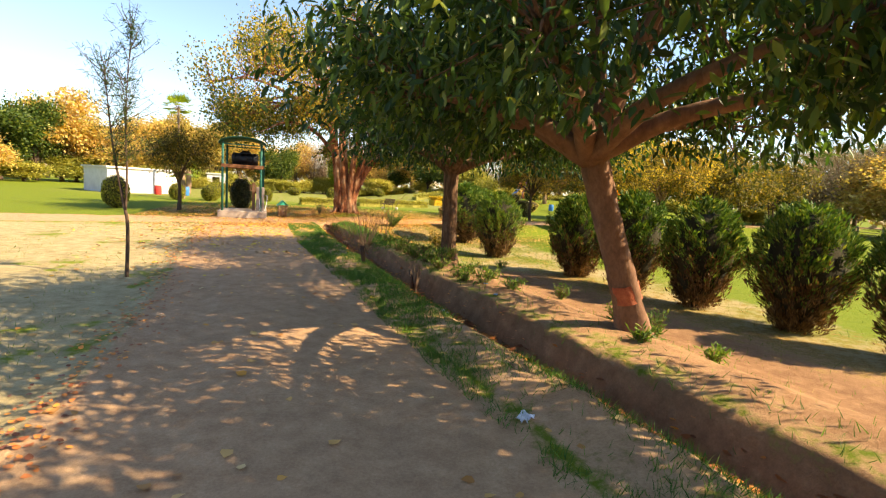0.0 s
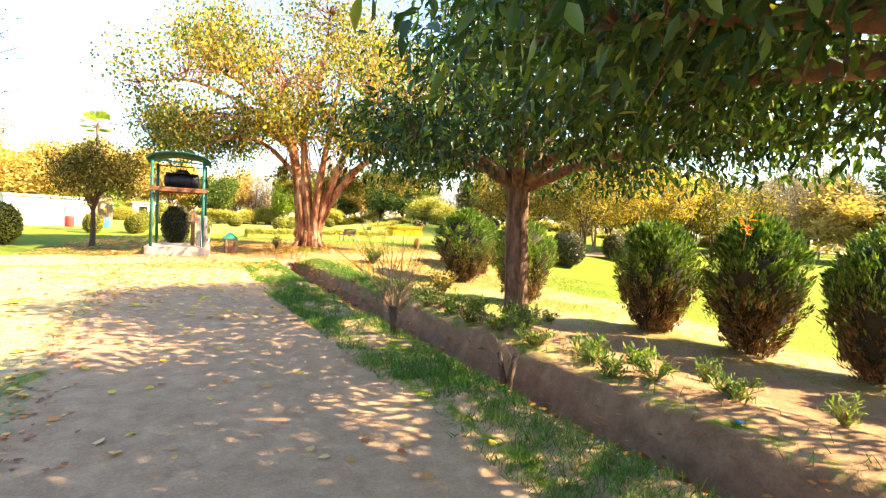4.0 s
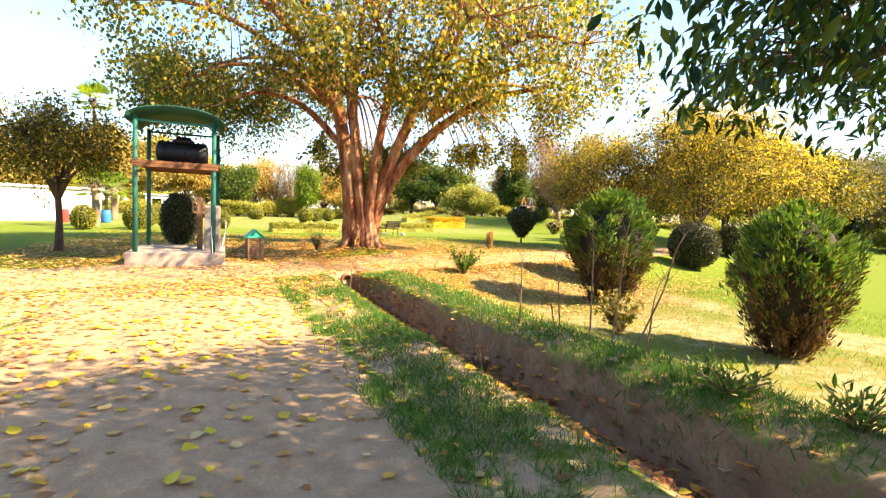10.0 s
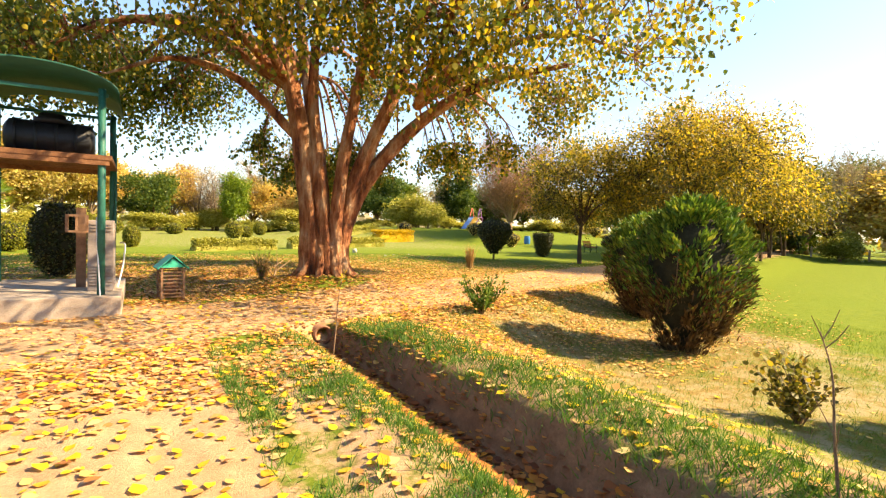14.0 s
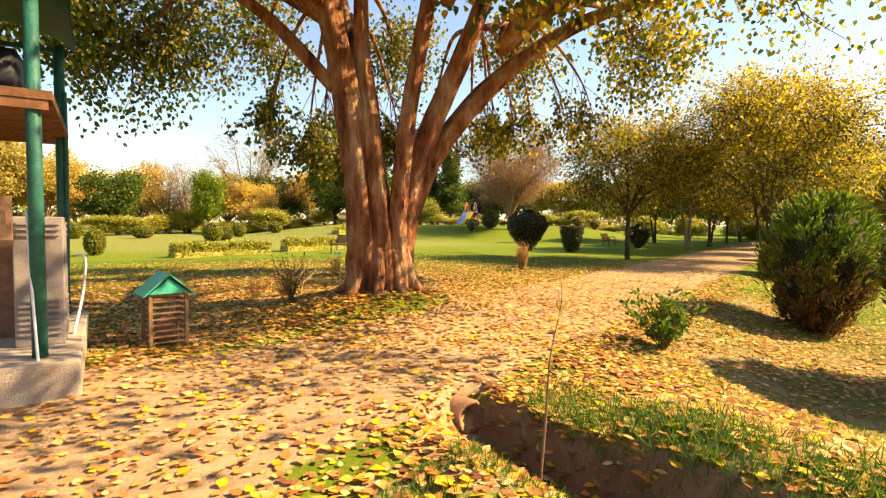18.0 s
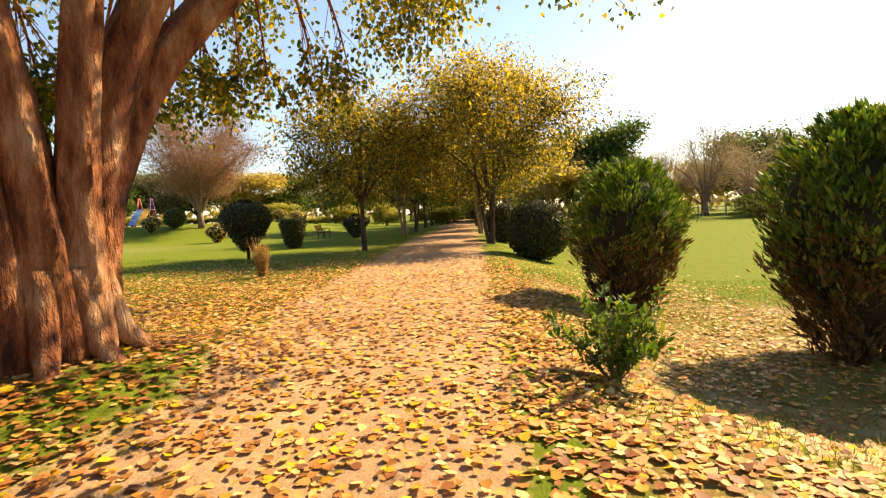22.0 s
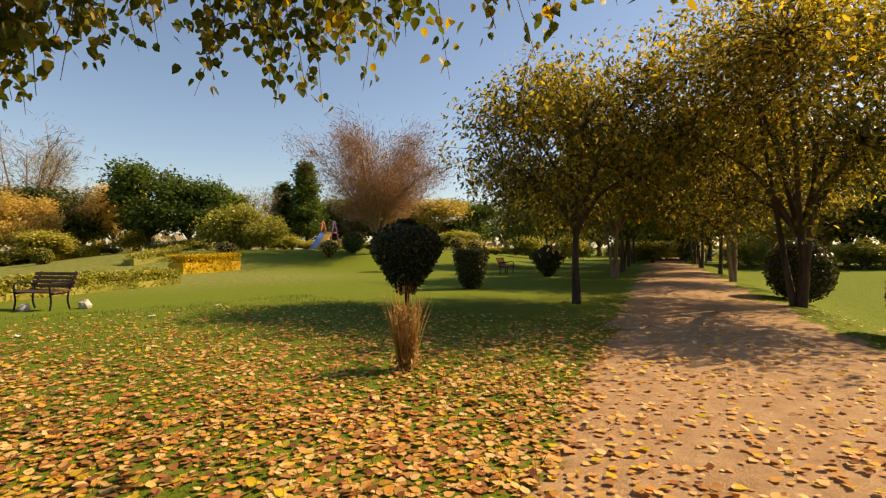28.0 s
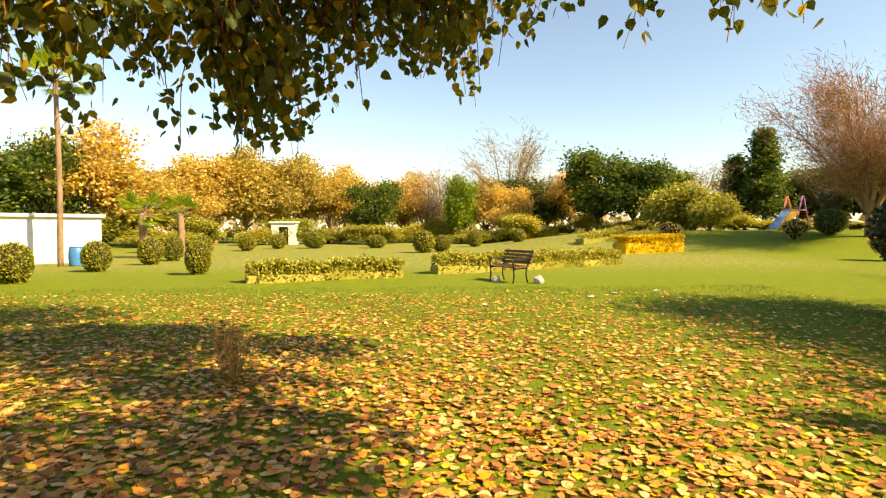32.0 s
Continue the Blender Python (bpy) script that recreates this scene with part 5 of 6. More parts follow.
# ---- trees of the avenue ----
def small_tree(name, label, x, y, h, w, fork, seed, leaf, bark, clusters=260, per=22, size=0.11, stems=1, leaf_two=None, low=0.30, group="", spread=0.21, shape=LEAFLET, shell=0.15):
    rng = np.random.RandomState(seed)
    limbs, lobes = [], []
    k = 9
    for i in range(k):
        a = i * 2.4 + rng.uniform(-0.3, 0.3)
        up = (i + 0.5) / k
        zz = h * (low + 0.14 + (0.72 - low) * up)
        rr = w / 2 * math.sqrt(max(0.05, 1 - ((up - 0.3) / 0.8) ** 2)) * rng.uniform(0.52, 0.74)
        tip = (rr * math.cos(a), rr * math.sin(a), zz)
        limbs.append(([(0, 0, fork * 0.9), (tip[0] * 0.4, tip[1] * 0.4, fork + (zz - fork) * 0.55), tip], [0.07, 0.045, 0.012]))
        lobes.append((tip, (w * 0.27, w * 0.27, h * 0.16), 1 / (k + 1.5)))
    lobes.append(((0, 0, h * 0.78), (w * 0.3, w * 0.3, h * 0.2), 1.5 / (k + 1.5)))
    tr = ([(0, 0, -0.1), (rng.uniform(-.06, .06), rng.uniform(-.06, .06), fork * 0.5), (0, 0, fork)], [0.12, 0.085, 0.075])
    t = tree(name, label, tr, limbs, lobes, clusters, per, size, shape, leaf, bark, spread, 0.4, seed, on(x, y, 0, 30 * seed), group=group, shell=shell, leaf_two=leaf_two, sides=9)
    for s in range(stems - 1):
        a = 2.1 * s + 0.6
        p = curve([(0.1 * math.cos(a), 0.1 * math.sin(a), -0.1), (0.3 * math.cos(a), 0.3 * math.sin(a), fork * 0.6), (0.8 * math.cos(a), 0.8 * math.sin(a), h * 0.6)], 6)
        part("stem", mesh_of("stem", *tube_arrays(p, np.linspace(0.10, 0.03, len(p)), 8, 0.05, s), bark, True), bark, t)
    return t


# gold leaves grow more frequent with height and toward the tree's own -y
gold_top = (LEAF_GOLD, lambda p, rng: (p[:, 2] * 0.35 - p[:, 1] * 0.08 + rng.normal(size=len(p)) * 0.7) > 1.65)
AV = "trees along the footpath"
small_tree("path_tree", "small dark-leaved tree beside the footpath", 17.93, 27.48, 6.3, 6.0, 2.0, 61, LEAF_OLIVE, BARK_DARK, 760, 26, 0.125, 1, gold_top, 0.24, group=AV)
small_tree("path_tree", "twin-stemmed tree with golden upper leaves beside the footpath", 20.6, 23.3, 7.6, 8.2, 1.8, 62, LEAF_OLIVE, BARK_DARK, 1250, 26, 0.13, 3, gold_top, 0.2, group=AV)
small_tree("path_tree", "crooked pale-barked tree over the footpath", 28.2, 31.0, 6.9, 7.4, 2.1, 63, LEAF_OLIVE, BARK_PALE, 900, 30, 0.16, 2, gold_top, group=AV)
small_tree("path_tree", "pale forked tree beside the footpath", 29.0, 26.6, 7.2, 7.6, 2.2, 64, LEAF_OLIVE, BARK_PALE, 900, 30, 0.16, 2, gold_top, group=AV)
for i, (x, y) in enumerate(((34.8, 33.6), (36.2, 28.9), (42.0, 36.2), (42.6, 31.6), (49.5, 38.9), (50.0, 34.2), (38.0, 40.0))):
    small_tree("path_tree", "broad dark tree over the footpath", x, y, 6.6 + (i % 3) * 0.5, 6.8, 2.2, 70 + i, LEAF_OLIVE if i % 2 else LEAF_GREEN, BARK_DARK, 380, 26, 0.25, 2, group=AV, spread=0.4)
small_tree("path_tree", "small round olive-leaved tree on the lawn", -4.8, 22.4, 4.2, 3.6, 1.6, 81, LEAF_OLIVE, BARK_DARK, 420, 30, 0.10, 1, group=AV, low=0.42, spread=0.16)

# bare reddish tree on the lawn
def bare_tree(name, label, x, y, h, w, seed, haze, bark, stems=6, n=5200, ln=0.55, fork=0.15, leafy=None):
    rng = np.random.RandomState(seed)
    t = thing(name, label, "tree", on(x, y, -0.05))
    v, f = tube_arrays([(0, 0, -0.1), (0, 0, h * fork)], [h * 0.028, h * 0.02], 10, 0.06, seed)
    part("trunk", mesh_of("trunk", v, f, bark, True), bark, t)
    tips, specs = [], []
    for i in range(stems):
        a = i * 2.4 + rng.uniform(-0.3, 0.3)
        r = w / 2 * rng.uniform(0.3, 0.95)
        c = curve([(0, 0, h * fork * 0.8), (r * 0.42 * math.cos(a), r * 0.42 * math.sin(a), h * 0.4), (r * math.cos(a), r * math.sin(a), h * (0.95 - 0.38 * (2 * r / w) ** 2) * rng.uniform(0.9, 1.0))], 6)
        part("limb", mesh_of("limb", *tube_arrays(c, np.linspace(h * 0.014, 0.015, len(c)), 7, 0.05, i), bark, True), bark, t)
        for j in range(16):
            s = c[rng.randint(4, len(c))]
            b = a + rng.normal() * 0.9
            e = s + [w * 0.2 * rng.random_sample() * math.cos(b), w * 0.2 * rng.random_sample() * math.sin(b), h * rng.uniform(0.0, 0.16)]
            specs.append((np.array([s, (s + e) / 2 + [0, 0, 0.1], e]), [0.03, 0.02, 0.008]))
            tips += [s, (s + e) / 2, e]
    part("twig_mass", tubes("twigs", specs, bark, 4, cap=False), bark, t)
    tips = np.array(tips)
    P = tips[rng.randint(0, len(tips), n)] + rng.normal(size=(n, 3)) * [w * 0.06, w * 0.06, h * 0.05]
    out = unit(P * [1, 1, 0.0] + [0, 0, 0.01])
    D = unit(out * 0.6 + [0, 0, 0.6] + rng.normal(size=(n, 3)) * 0.6)
    part("crown", leaves("crown", P, D, rng.normal(size=(n, 3)), ln * (0.5 + rng.random_sample(n)), SLIVER if leafy is None else ROUND, haze), haze, t)
    return t


bare_tree("bare_tree", "leafless reddish-brown tree with upswept branches", 33.2, 52.8, 10.6, 11.5, 91, LEAF_BROWN, BARK_PALE, 14, 34000, 0.5)


# ---- the belt of trees round the park ----
def belt_tree(kind, seed):
    rng = np.random.RandomState(seed)
    h, w = {"round": (9, 9), "tall": (12, 7), "gold": (11, 10), "pine": (13, 5.5), "bare": (12, 9), "scrub": (5, 6)}[kind]
    leaf, bark, txt = {"round": (LEAF_GREEN, BARK_DARK, "broad dark green tree at the park's edge"), "tall": (LEAF_LIME, BARK_DARK, "bright green tree at the park's edge"),
                       "gold": (LEAF_TAN, BARK_PALE, "tree with tan and gold autumn leaves at the park's edge"), "pine": (LEAF_GREEN, BARK_DARK, "tall dark conifer at the park's edge"),
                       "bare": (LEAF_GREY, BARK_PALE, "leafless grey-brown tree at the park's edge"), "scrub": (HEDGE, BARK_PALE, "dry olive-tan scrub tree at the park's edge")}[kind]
    if kind == "bare":
        return bare_tree("bare_tree", txt, 0, 900, h, w, seed, leaf, bark, 9, 6500, 0.6)
    lobes, limbs = [], []
    k = 9 if kind != "pine" else 8
    for i in range(k):
        a = i * 2.4
        if kind == "pine":
            z = h * (0.25 + 0.7 * i / (k - 1))
            r = w * 0.32 * (1.1 - i / k)
            lobes.append(((0.4 * r * math.cos(a), 0.4 * r * math.sin(a), z), (r * 1.2, r * 1.2, h * 0.1), 1 / k))
        else:
            r = w / 2 * rng.uniform(0.3, 0.66)
            z = h * rng.uniform(0.32, 0.86)
            lobes.append(((r * math.cos(a), r * math.sin(a), z), (w * 0.22, w * 0.22, h * 0.14), 1 / k))
            limbs.append(([(0, 0, h * 0.15), (r * 0.4 * math.cos(a), r * 0.4 * math.sin(a), z * 0.6), (r * math.cos(a), r * math.sin(a), z)], [0.14, 0.09, 0.03]))
    t = tree("edge_tree", txt, ([(0, 0, -0.3), (0.1, 0, h * 0.1), (0, 0.05, h * (0.22 if kind != "pine" else 0.9))], [0.26, 0.2, 0.16 if kind != "pine" else 0.04]), limbs, lobes, 560, 26, 0.29 if kind != "scrub" else 0.22, DIAMOND, leaf, bark, 0.42, 0.25, seed, pose(0, 900 + seed, 0), twigs=False, group="trees round the park", shell=0.25, sides=8)
    return t


KINDS = {k: [belt_tree(k, 100 + 7 * i + j) for j in range(2)] for i, k in enumerate(("round", "tall", "gold", "pine", "bare", "scrub"))}
EYE = (7.0, 22.5)
used_first = {}


def plant(kind, bearing, dist, h, w, seed=0):
    """A belt tree by its bearing (clockwise from +y) and distance from the fig tree's east side."""
    a = radians(bearing)
    x, y = EYE[0] + dist * math.sin(a), EYE[1] + dist * math.cos(a)
    src = KINDS[kind][seed % 2]
    h0, w0 = {"round": (9, 9), "tall": (12, 7), "gold": (11, 10), "pine": (13, 5.5), "bare": (12, 9), "scrub": (5, 6)}[kind]
    jit = np.random.RandomState(int(1000 + bearing * 31 + seed) % 9999)
    h, w = h * jit.uniform(0.88, 1.1) - float(ground_z(x, y)), w * jit.uniform(0.75, 1.2)
    m = pose(x, y, float(ground_z(x, y)), 0, 0, 53 * seed + bearing * 7) @ Matrix.Diagonal((w / w0, w / w0, h / h0, 1))
    if src.name not in used_first:
        used_first[src.name] = True
        src.matrix_world = m
        return src
    return copy_thing(src, m @ Matrix.Diagonal((1 / src.scale[0], 1 / src.scale[1], 1 / src.scale[2], 1)))


rng = np.random.RandomState(77)
PLANTED = [  # kind, bearing, distance, height, width
    ("round", -49, 54, 7, 10), ("gold", -45, 52, 6.8, 9), ("round", -40, 58, 9, 10), ("round", -36, 60, 10, 9), ("gold", -33, 62, 12, 11), ("gold", -29, 62, 10.5, 11), ("gold", -25.5, 60, 9.4, 10), ("gold", -22.5, 64, 10.5, 11), ("gold", -19.6, 64, 11.3, 11), ("gold", -17, 66, 11, 11), ("gold", -14.3, 64, 11, 11), ("gold", -11, 66, 10.5, 11), ("gold", -8.5, 68, 9.5, 10), ("round", -6, 58, 7.5, 8), ("gold", -3, 66, 8.5, 10), ("bare", -0.5, 64, 9, 9),
    ("bare", 1.5, 62, 9, 9), ("tall", 3.2, 58, 8.5, 5), ("gold", 6, 66, 8, 9), ("gold", 8.5, 58, 6.6, 8), ("bare", 8.5, 66, 15.8, 12), ("round", 11, 66, 8, 9), ("bare", 12.5, 66, 9.5, 10), ("gold", 15, 64, 9, 9), ("round", 17.8, 56, 9.3, 8.5), ("round", 21.4, 54, 9.5, 8.5), ("tall", 24.5, 60, 8.6, 7), ("scrub", 25.5, 48, 5, 6), ("bare", 27, 62, 9, 9),
    ("pine", 33, 64, 11.4, 6), ("pine", 30.6, 66, 9.5, 5.5), ("scrub", 28.5, 46, 4.8, 6), ("bare", 31.5, 70, 9, 9), ("round", 36, 74, 9, 10), ("bare", 38, 70, 9.5, 9), ("round", 41, 72, 8.6, 10), ("bare", 44, 70, 9.5, 10), ("gold", 47, 66, 8.5, 9), ("round", 51, 70, 8.5, 10), ("bare", 55, 74, 10, 10), ("round", 58, 74, 9, 10), ("gold", 62, 80, 9, 10), ("bare", 65, 85, 11, 12), ("round", 69, 82, 9, 10), ("bare", 72, 76, 9, 11)]
for i, (k, b, d, h, w) in enumerate(PLANTED):
    plant(k, b, d, h, w, i)
for i in range(44):   # the east and south side, beyond the low field
    plant(("bare", "round", "bare", "bare", "gold", "bare", "round")[i % 7], 74 + i * 2.2 + rng.uniform(-0.6, 0.6), 54 + 7 * (i % 2) + rng.uniform(-3, 4), (10.5 if i < 9 else 7.6) + rng.uniform(-1.2, 2.0), 9 + rng.uniform(-1, 2.5), i)
for i in range(16):   # west and north-west
    plant(("gold", "round", "bare", "gold")[i % 4], -54 - i * 8 + rng.uniform(-2, 2), 56 + rng.uniform(-6, 8), 8 + rng.uniform(-2, 3), 11, i)
for i in range(30):   # undergrowth in front of the belt
    plant("scrub", -48 + i * 4.1 + rng.uniform(-1, 1), 56 + rng.uniform(-4, 8), 2.4 + rng.uniform(-0.8, 1.0), 5.5 + rng.uniform(-1, 2), i)
for i in range(11):   # scrub along the far side of the low field
    plant("scrub", 72 + i * 8.5 + rng.uniform(-2, 2), 49 + rng.uniform(-3, 4), 2.0 + rng.uniform(-0.6, 0.8), 4.5 + rng.uniform(-1, 1), i)


# ---- hazy woods behind the belt ----
def far_woods():
    rng = np.random.RandomState(88)
    n = 15000
    a = rng.uniform(0, 2 * math.pi, n)
    r = rng.uniform(78, 96, n)
    top = 5.0 + 2.2 * np.sin(a * 23) * np.sin(a * 9 + 1) + 1.4 * np.sin(a * 61)
    z = top * rng.random_sample(n) ** 0.8
    P = np.column_stack([EYE[0] + r * np.cos(a), EYE[1] + r * np.sin(a), z])
    k = rng.random_sample(n) < 0.55
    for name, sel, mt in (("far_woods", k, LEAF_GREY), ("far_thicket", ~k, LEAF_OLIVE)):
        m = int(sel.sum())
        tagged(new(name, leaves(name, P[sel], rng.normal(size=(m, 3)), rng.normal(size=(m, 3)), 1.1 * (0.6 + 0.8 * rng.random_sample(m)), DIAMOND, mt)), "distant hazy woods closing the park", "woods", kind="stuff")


far_woods()


# ---- fan palms ----
def palm(label, x, y, h, r, seed, fronds=26, skirt=True):
    rng = np.random.RandomState(seed)
    t = thing("fan_palm", label, "palm", on(x, y, -0.05))
    c = curve([(0, 0, 0), (0.06, 0, h * 0.5), (0, 0, h)], 8)
    part("trunk", mesh_of("trunk", *tube_arrays(c, np.linspace(r * 1.3, r, len(c)), 12, 0.06, seed), BARK_PALE, True), BARK_PALE, t)
    P, D, N, S = [], [], [], []
    st = []
    for k in range(fronds):
        a, el = k * 2.4, rng.uniform(-0.5, 1.2)
        d = np.array([math.cos(a) * math.cos(el), math.sin(a) * math.cos(el), math.sin(el)])
        tip = np.array([0, 0, h]) + d * 0.75
        st.append((np.array([(0, 0, h - 0.1), tip]), [0.02, 0.012]))
        side = unit(np.cross(d, [0, 0, 1.0]))
        for q in np.linspace(-1.3, 1.3, 15):
            P.append(tip)
            D.append(d * math.cos(q) + side * math.sin(q) + [0, 0, -0.18])
            N.append(np.cross(d, side))
            S.append(0.8 * (0.7 + 0.3 * math.cos(q)))
    part("stalk_mass", tubes("stalks", st, BARK_PALE, 4), BARK_PALE, t)
    part("frond_mass", leaves("fronds", np.array(P), np.array(D), np.array(N), np.array(S), ([(0, 0, 0), (0.5, 0.045, 0), (1, 0, -0.12), (0.5, -0.045, 0)], [(0, 1, 2, 3)]), LEAF_LIME), LEAF_LIME, t)
    return t


palm("tall fan palm with a thin bare trunk", -8.1, 43.6, 7.6, 0.085, 201, 34)
palm("short fan palm beside the white building", -6.9, 37.6, 2.1, 0.17, 202)
palm("short fan palm on the lawn's edge", -8.1, 49.6, 2.4, 0.18, 203)
palm("short fan palm on the lawn's edge", -9.0, 55.6, 2.6, 0.18, 204)

# ---- white building ----
def building():
    t = thing("white_building", "low whitewashed building with a flat roof", "building", pose(-12.0, 46.0, 0, 0, 0, 40))
    L, W, H, th = 6.4, 4.0, 2.05, 0.22
    part("wall", boxes(((-L / 2, -W / 2, -0.3), (-1.0, -W / 2 + th, H)), ((-1.0, -W / 2, -0.3), (L / 2, -W / 2 + th, H))), WHITE_WALL, t)
    part("wall", boxes(((-L / 2, W / 2 - th, -0.3), (L / 2, W / 2, H))), WHITE_WALL, t)
    for s in (-1, 1):
        x = s * (L / 2 - th / 2)
        part("wall", boxes(((x - th / 2, -W / 2 + th, -0.3), (x + th / 2, W / 2 - th, H))), WHITE_WALL, t)
    part("roof", boxes(((-L / 2 - 0.15, -W / 2 - 0.15, H), (L / 2 + 0.15, W / 2 + 0.15, H + 0.14))), WHITE_WALL, t)
    return t


building()
hut = thing("garden_hut", "small whitewashed gate hut among the trees", "hut", pose(-8.0, 76.0, 0))
part("wall", boxes(((-1.2, -1, -0.3), (-0.5, -0.8, 2.2)), ((0.5, -1, -0.3), (1.2, -0.8, 2.2)), ((-0.5, -1, 1.8), (0.5, -0.8, 2.2))), WHITE_WALL, hut)
part("wall", boxes(((-1.2, -0.8, -0.3), (-1.0, 1, 2.2)), ((1.0, -0.8, -0.3), (1.2, 1, 2.2)), ((-1.0, 0.8, -0.3), (1.0, 1, 2.2))), WHITE_WALL, hut)
part("roof", boxes(((-1.35, -1.15, 2.2), (1.35, 1.15, 2.35))), WHITE_WALL, hut)
for i, (x, y, mtl, txt) in enumerate(((-7.5, 43.7, BLUE, "blue plastic drum standing by the building"), (-9.6, 43.2, CLOTH_RED, "red plastic drum standing by the building"), (31.2, 47.5, BLUE, "dark blue litter bin near the playground"))):
    d = thing("drum", txt, "drum", on(x, y))
    part("barrel", mesh_of("barrel", *tube_arrays([(0, 0, -0.02), (0, 0, 0.05), (0, 0, 0.35), (0, 0, 0.7), (0, 0, 0.76)], [0.26, 0.28, 0.30, 0.28, 0.24], 18), mtl, True), mtl, d)
    part("rim", mesh_of("rim", *tube_arrays([(0, 0, 0.74), (0, 0, 0.79)], [0.26, 0.26], 18), mtl, True), mtl, d)

# ---- playground slide ----
def slide():
    t = thing("playground_slide", "faded play frame with a yellow and blue slide", "slide", on(33.5, 59.7, 0, 35))
    for s in (-1, 1):
        part("leg", mesh_of("leg", *tube_arrays([(s * 1.4, 0.5, 0), (s * 0.1, 0.5, 2.5)], [0.06, 0.06], 8), SLIDE_RED, True), SLIDE_RED, t)
        part("leg", mesh_of("leg", *tube_arrays([(s * 1.4, -0.5, 0), (s * 0.1, -0.5, 2.5)], [0.06, 0.06], 8), SLIDE_PURPLE, True), SLIDE_PURPLE, t)
    part("deck", boxes(((-0.5, -0.6, 1.45), (0.5, 0.6, 1.52))), SLIDE_PURPLE, t)
    V = [(-0.5, -0.55, 1.5), (-2.9, -0.55, 0.1), (-2.9, 0.0, 0.1), (-0.5, 0.0, 1.5)]
    W = [(x, y + 0.6, z) for x, y, z in V]
    for q, mt, nm in ((V, SLIDE_YELLOW, "yellow chute"), (W, SLIDE_BLUE, "pale blue chute")):
        a = q + [(x, y, z + 0.05) for x, y, z in q]
        me = mesh_of("chute", a, [(3, 2, 1, 0), (4, 5, 6, 7), (0, 1, 5, 4), (1, 2, 6, 5), (2, 3, 7, 6), (3, 0, 4, 7)], mt)
        part("chute", me, mt, t, nm)
    for k in range(6):
        part("rung", boxes(((0.6 + 0.12 * k, -0.4, 1.3 - 0.24 * k), (0.66 + 0.12 * k, 0.4, 1.34 - 0.24 * k))), SLIDE_RED, t)
    return t


slide()


# ---- planted arch over the footpath ----
def arch():
    rng = np.random.RandomState(9)
    t = thing("leafy_arch", "clipped leafy tunnel arched over the footpath", "arbour", pose(64.5, 41.6, 0, 0, 0, 19.9))
    P = []
    n = 5200
    a = rng.uniform(0, math.pi, n)
    L = rng.uniform(-8, 8, n)
    r = 1 + rng.normal(size=n) * 0.12
    P = np.column_stack([L, 2.4 * r * np.cos(a), 3.0 * np.sin(a) ** 0.7 * r])
    part("foliage", leaves("foliage", P, rng.normal(size=(n, 3)), rng.normal(size=(n, 3)), 0.42, ROUND, LEAF_GREEN), LEAF_GREEN, t)
    for i in range(5):
        c = np.array([(-8 + 4 * i, 2.4 * math.cos(b), 3.0 * math.sin(b)) for b in np.linspace(0, math.pi, 13)])
        part("hoop", mesh_of("hoop", *tube_arrays(c, [0.04] * 13, 6), IRON, True), IRON, t)
    return t


arch()


# ---- sapling on the left, cut-back shrubs, weeds ----
def sapling():
    rng = np.random.RandomState(17)
    t = thing("sapling", "thin dark sapling with sparse narrow leaves", "sapling", on(-2.75, 3.35))
    stems = [([(0, 0, -0.05), (0.02, 0.0, 0.9), (-0.05, 0.02, 1.35), (-0.22, 0.1, 2.3), (-0.35, 0.1, 3.7)], [0.035, 0.03, 0.026, 0.018, 0.005]),
             ([(-0.01, 0, 1.2), (0.02, -0.02, 1.9), (0.0, 0.0, 2.9), (0.1, 0, 4.3)], [0.022, 0.018, 0.012, 0.004])]
    pts = []
    for i, (p, r) in enumerate(stems):
        c = curve(p, 8)
        part("stem", mesh_of("stem", *tube_arrays(c, np.interp(np.linspace(0, 1, len(c)), np.linspace(0, 1, len(r)), r), 7, 0.03, i), BARK_DARK, True), BARK_DARK, t)
        pts += list(c[c[:, 2] > 1.9])
    tw, P, D = [], [], []
    for k in range(130):
        s = pts[rng.randint(len(pts))]
        a = rng.uniform(0, 6.28)
        e = s + [0.6 * math.cos(a) * rng.random_sample(), 0.6 * math.sin(a) * rng.random_sample(), rng.uniform(0.1, 0.5)]
        tw.append((np.array([s, (s + e) / 2 - [0, 0, 0.03], e]), [0.006, 0.005, 0.003]))
        for q in rng.random_sample(22):
            P.append(s + (e - s) * q + rng.normal(size=3) * 0.03)
            D.append(rng.normal(size=3) + [math.cos(a) * 0.5, math.sin(a) * 0.5, 0.2])
    part("twig_mass", tubes("twigs", tw, BARK_DARK, 4, cap=False), BARK_DARK, t)
    P, D = np.array(P), np.array(D)
    part("leaf_mass", leaves("leaves", P, D, rng.normal(size=P.shape), 0.13, ([(0, 0, 0), (0.5, 0.04, 0), (1, 0, 0), (0.5, -0.04, 0)], [(0, 1, 2, 3)]), LEAF_MANGO), LEAF_MANGO, t)
    return t


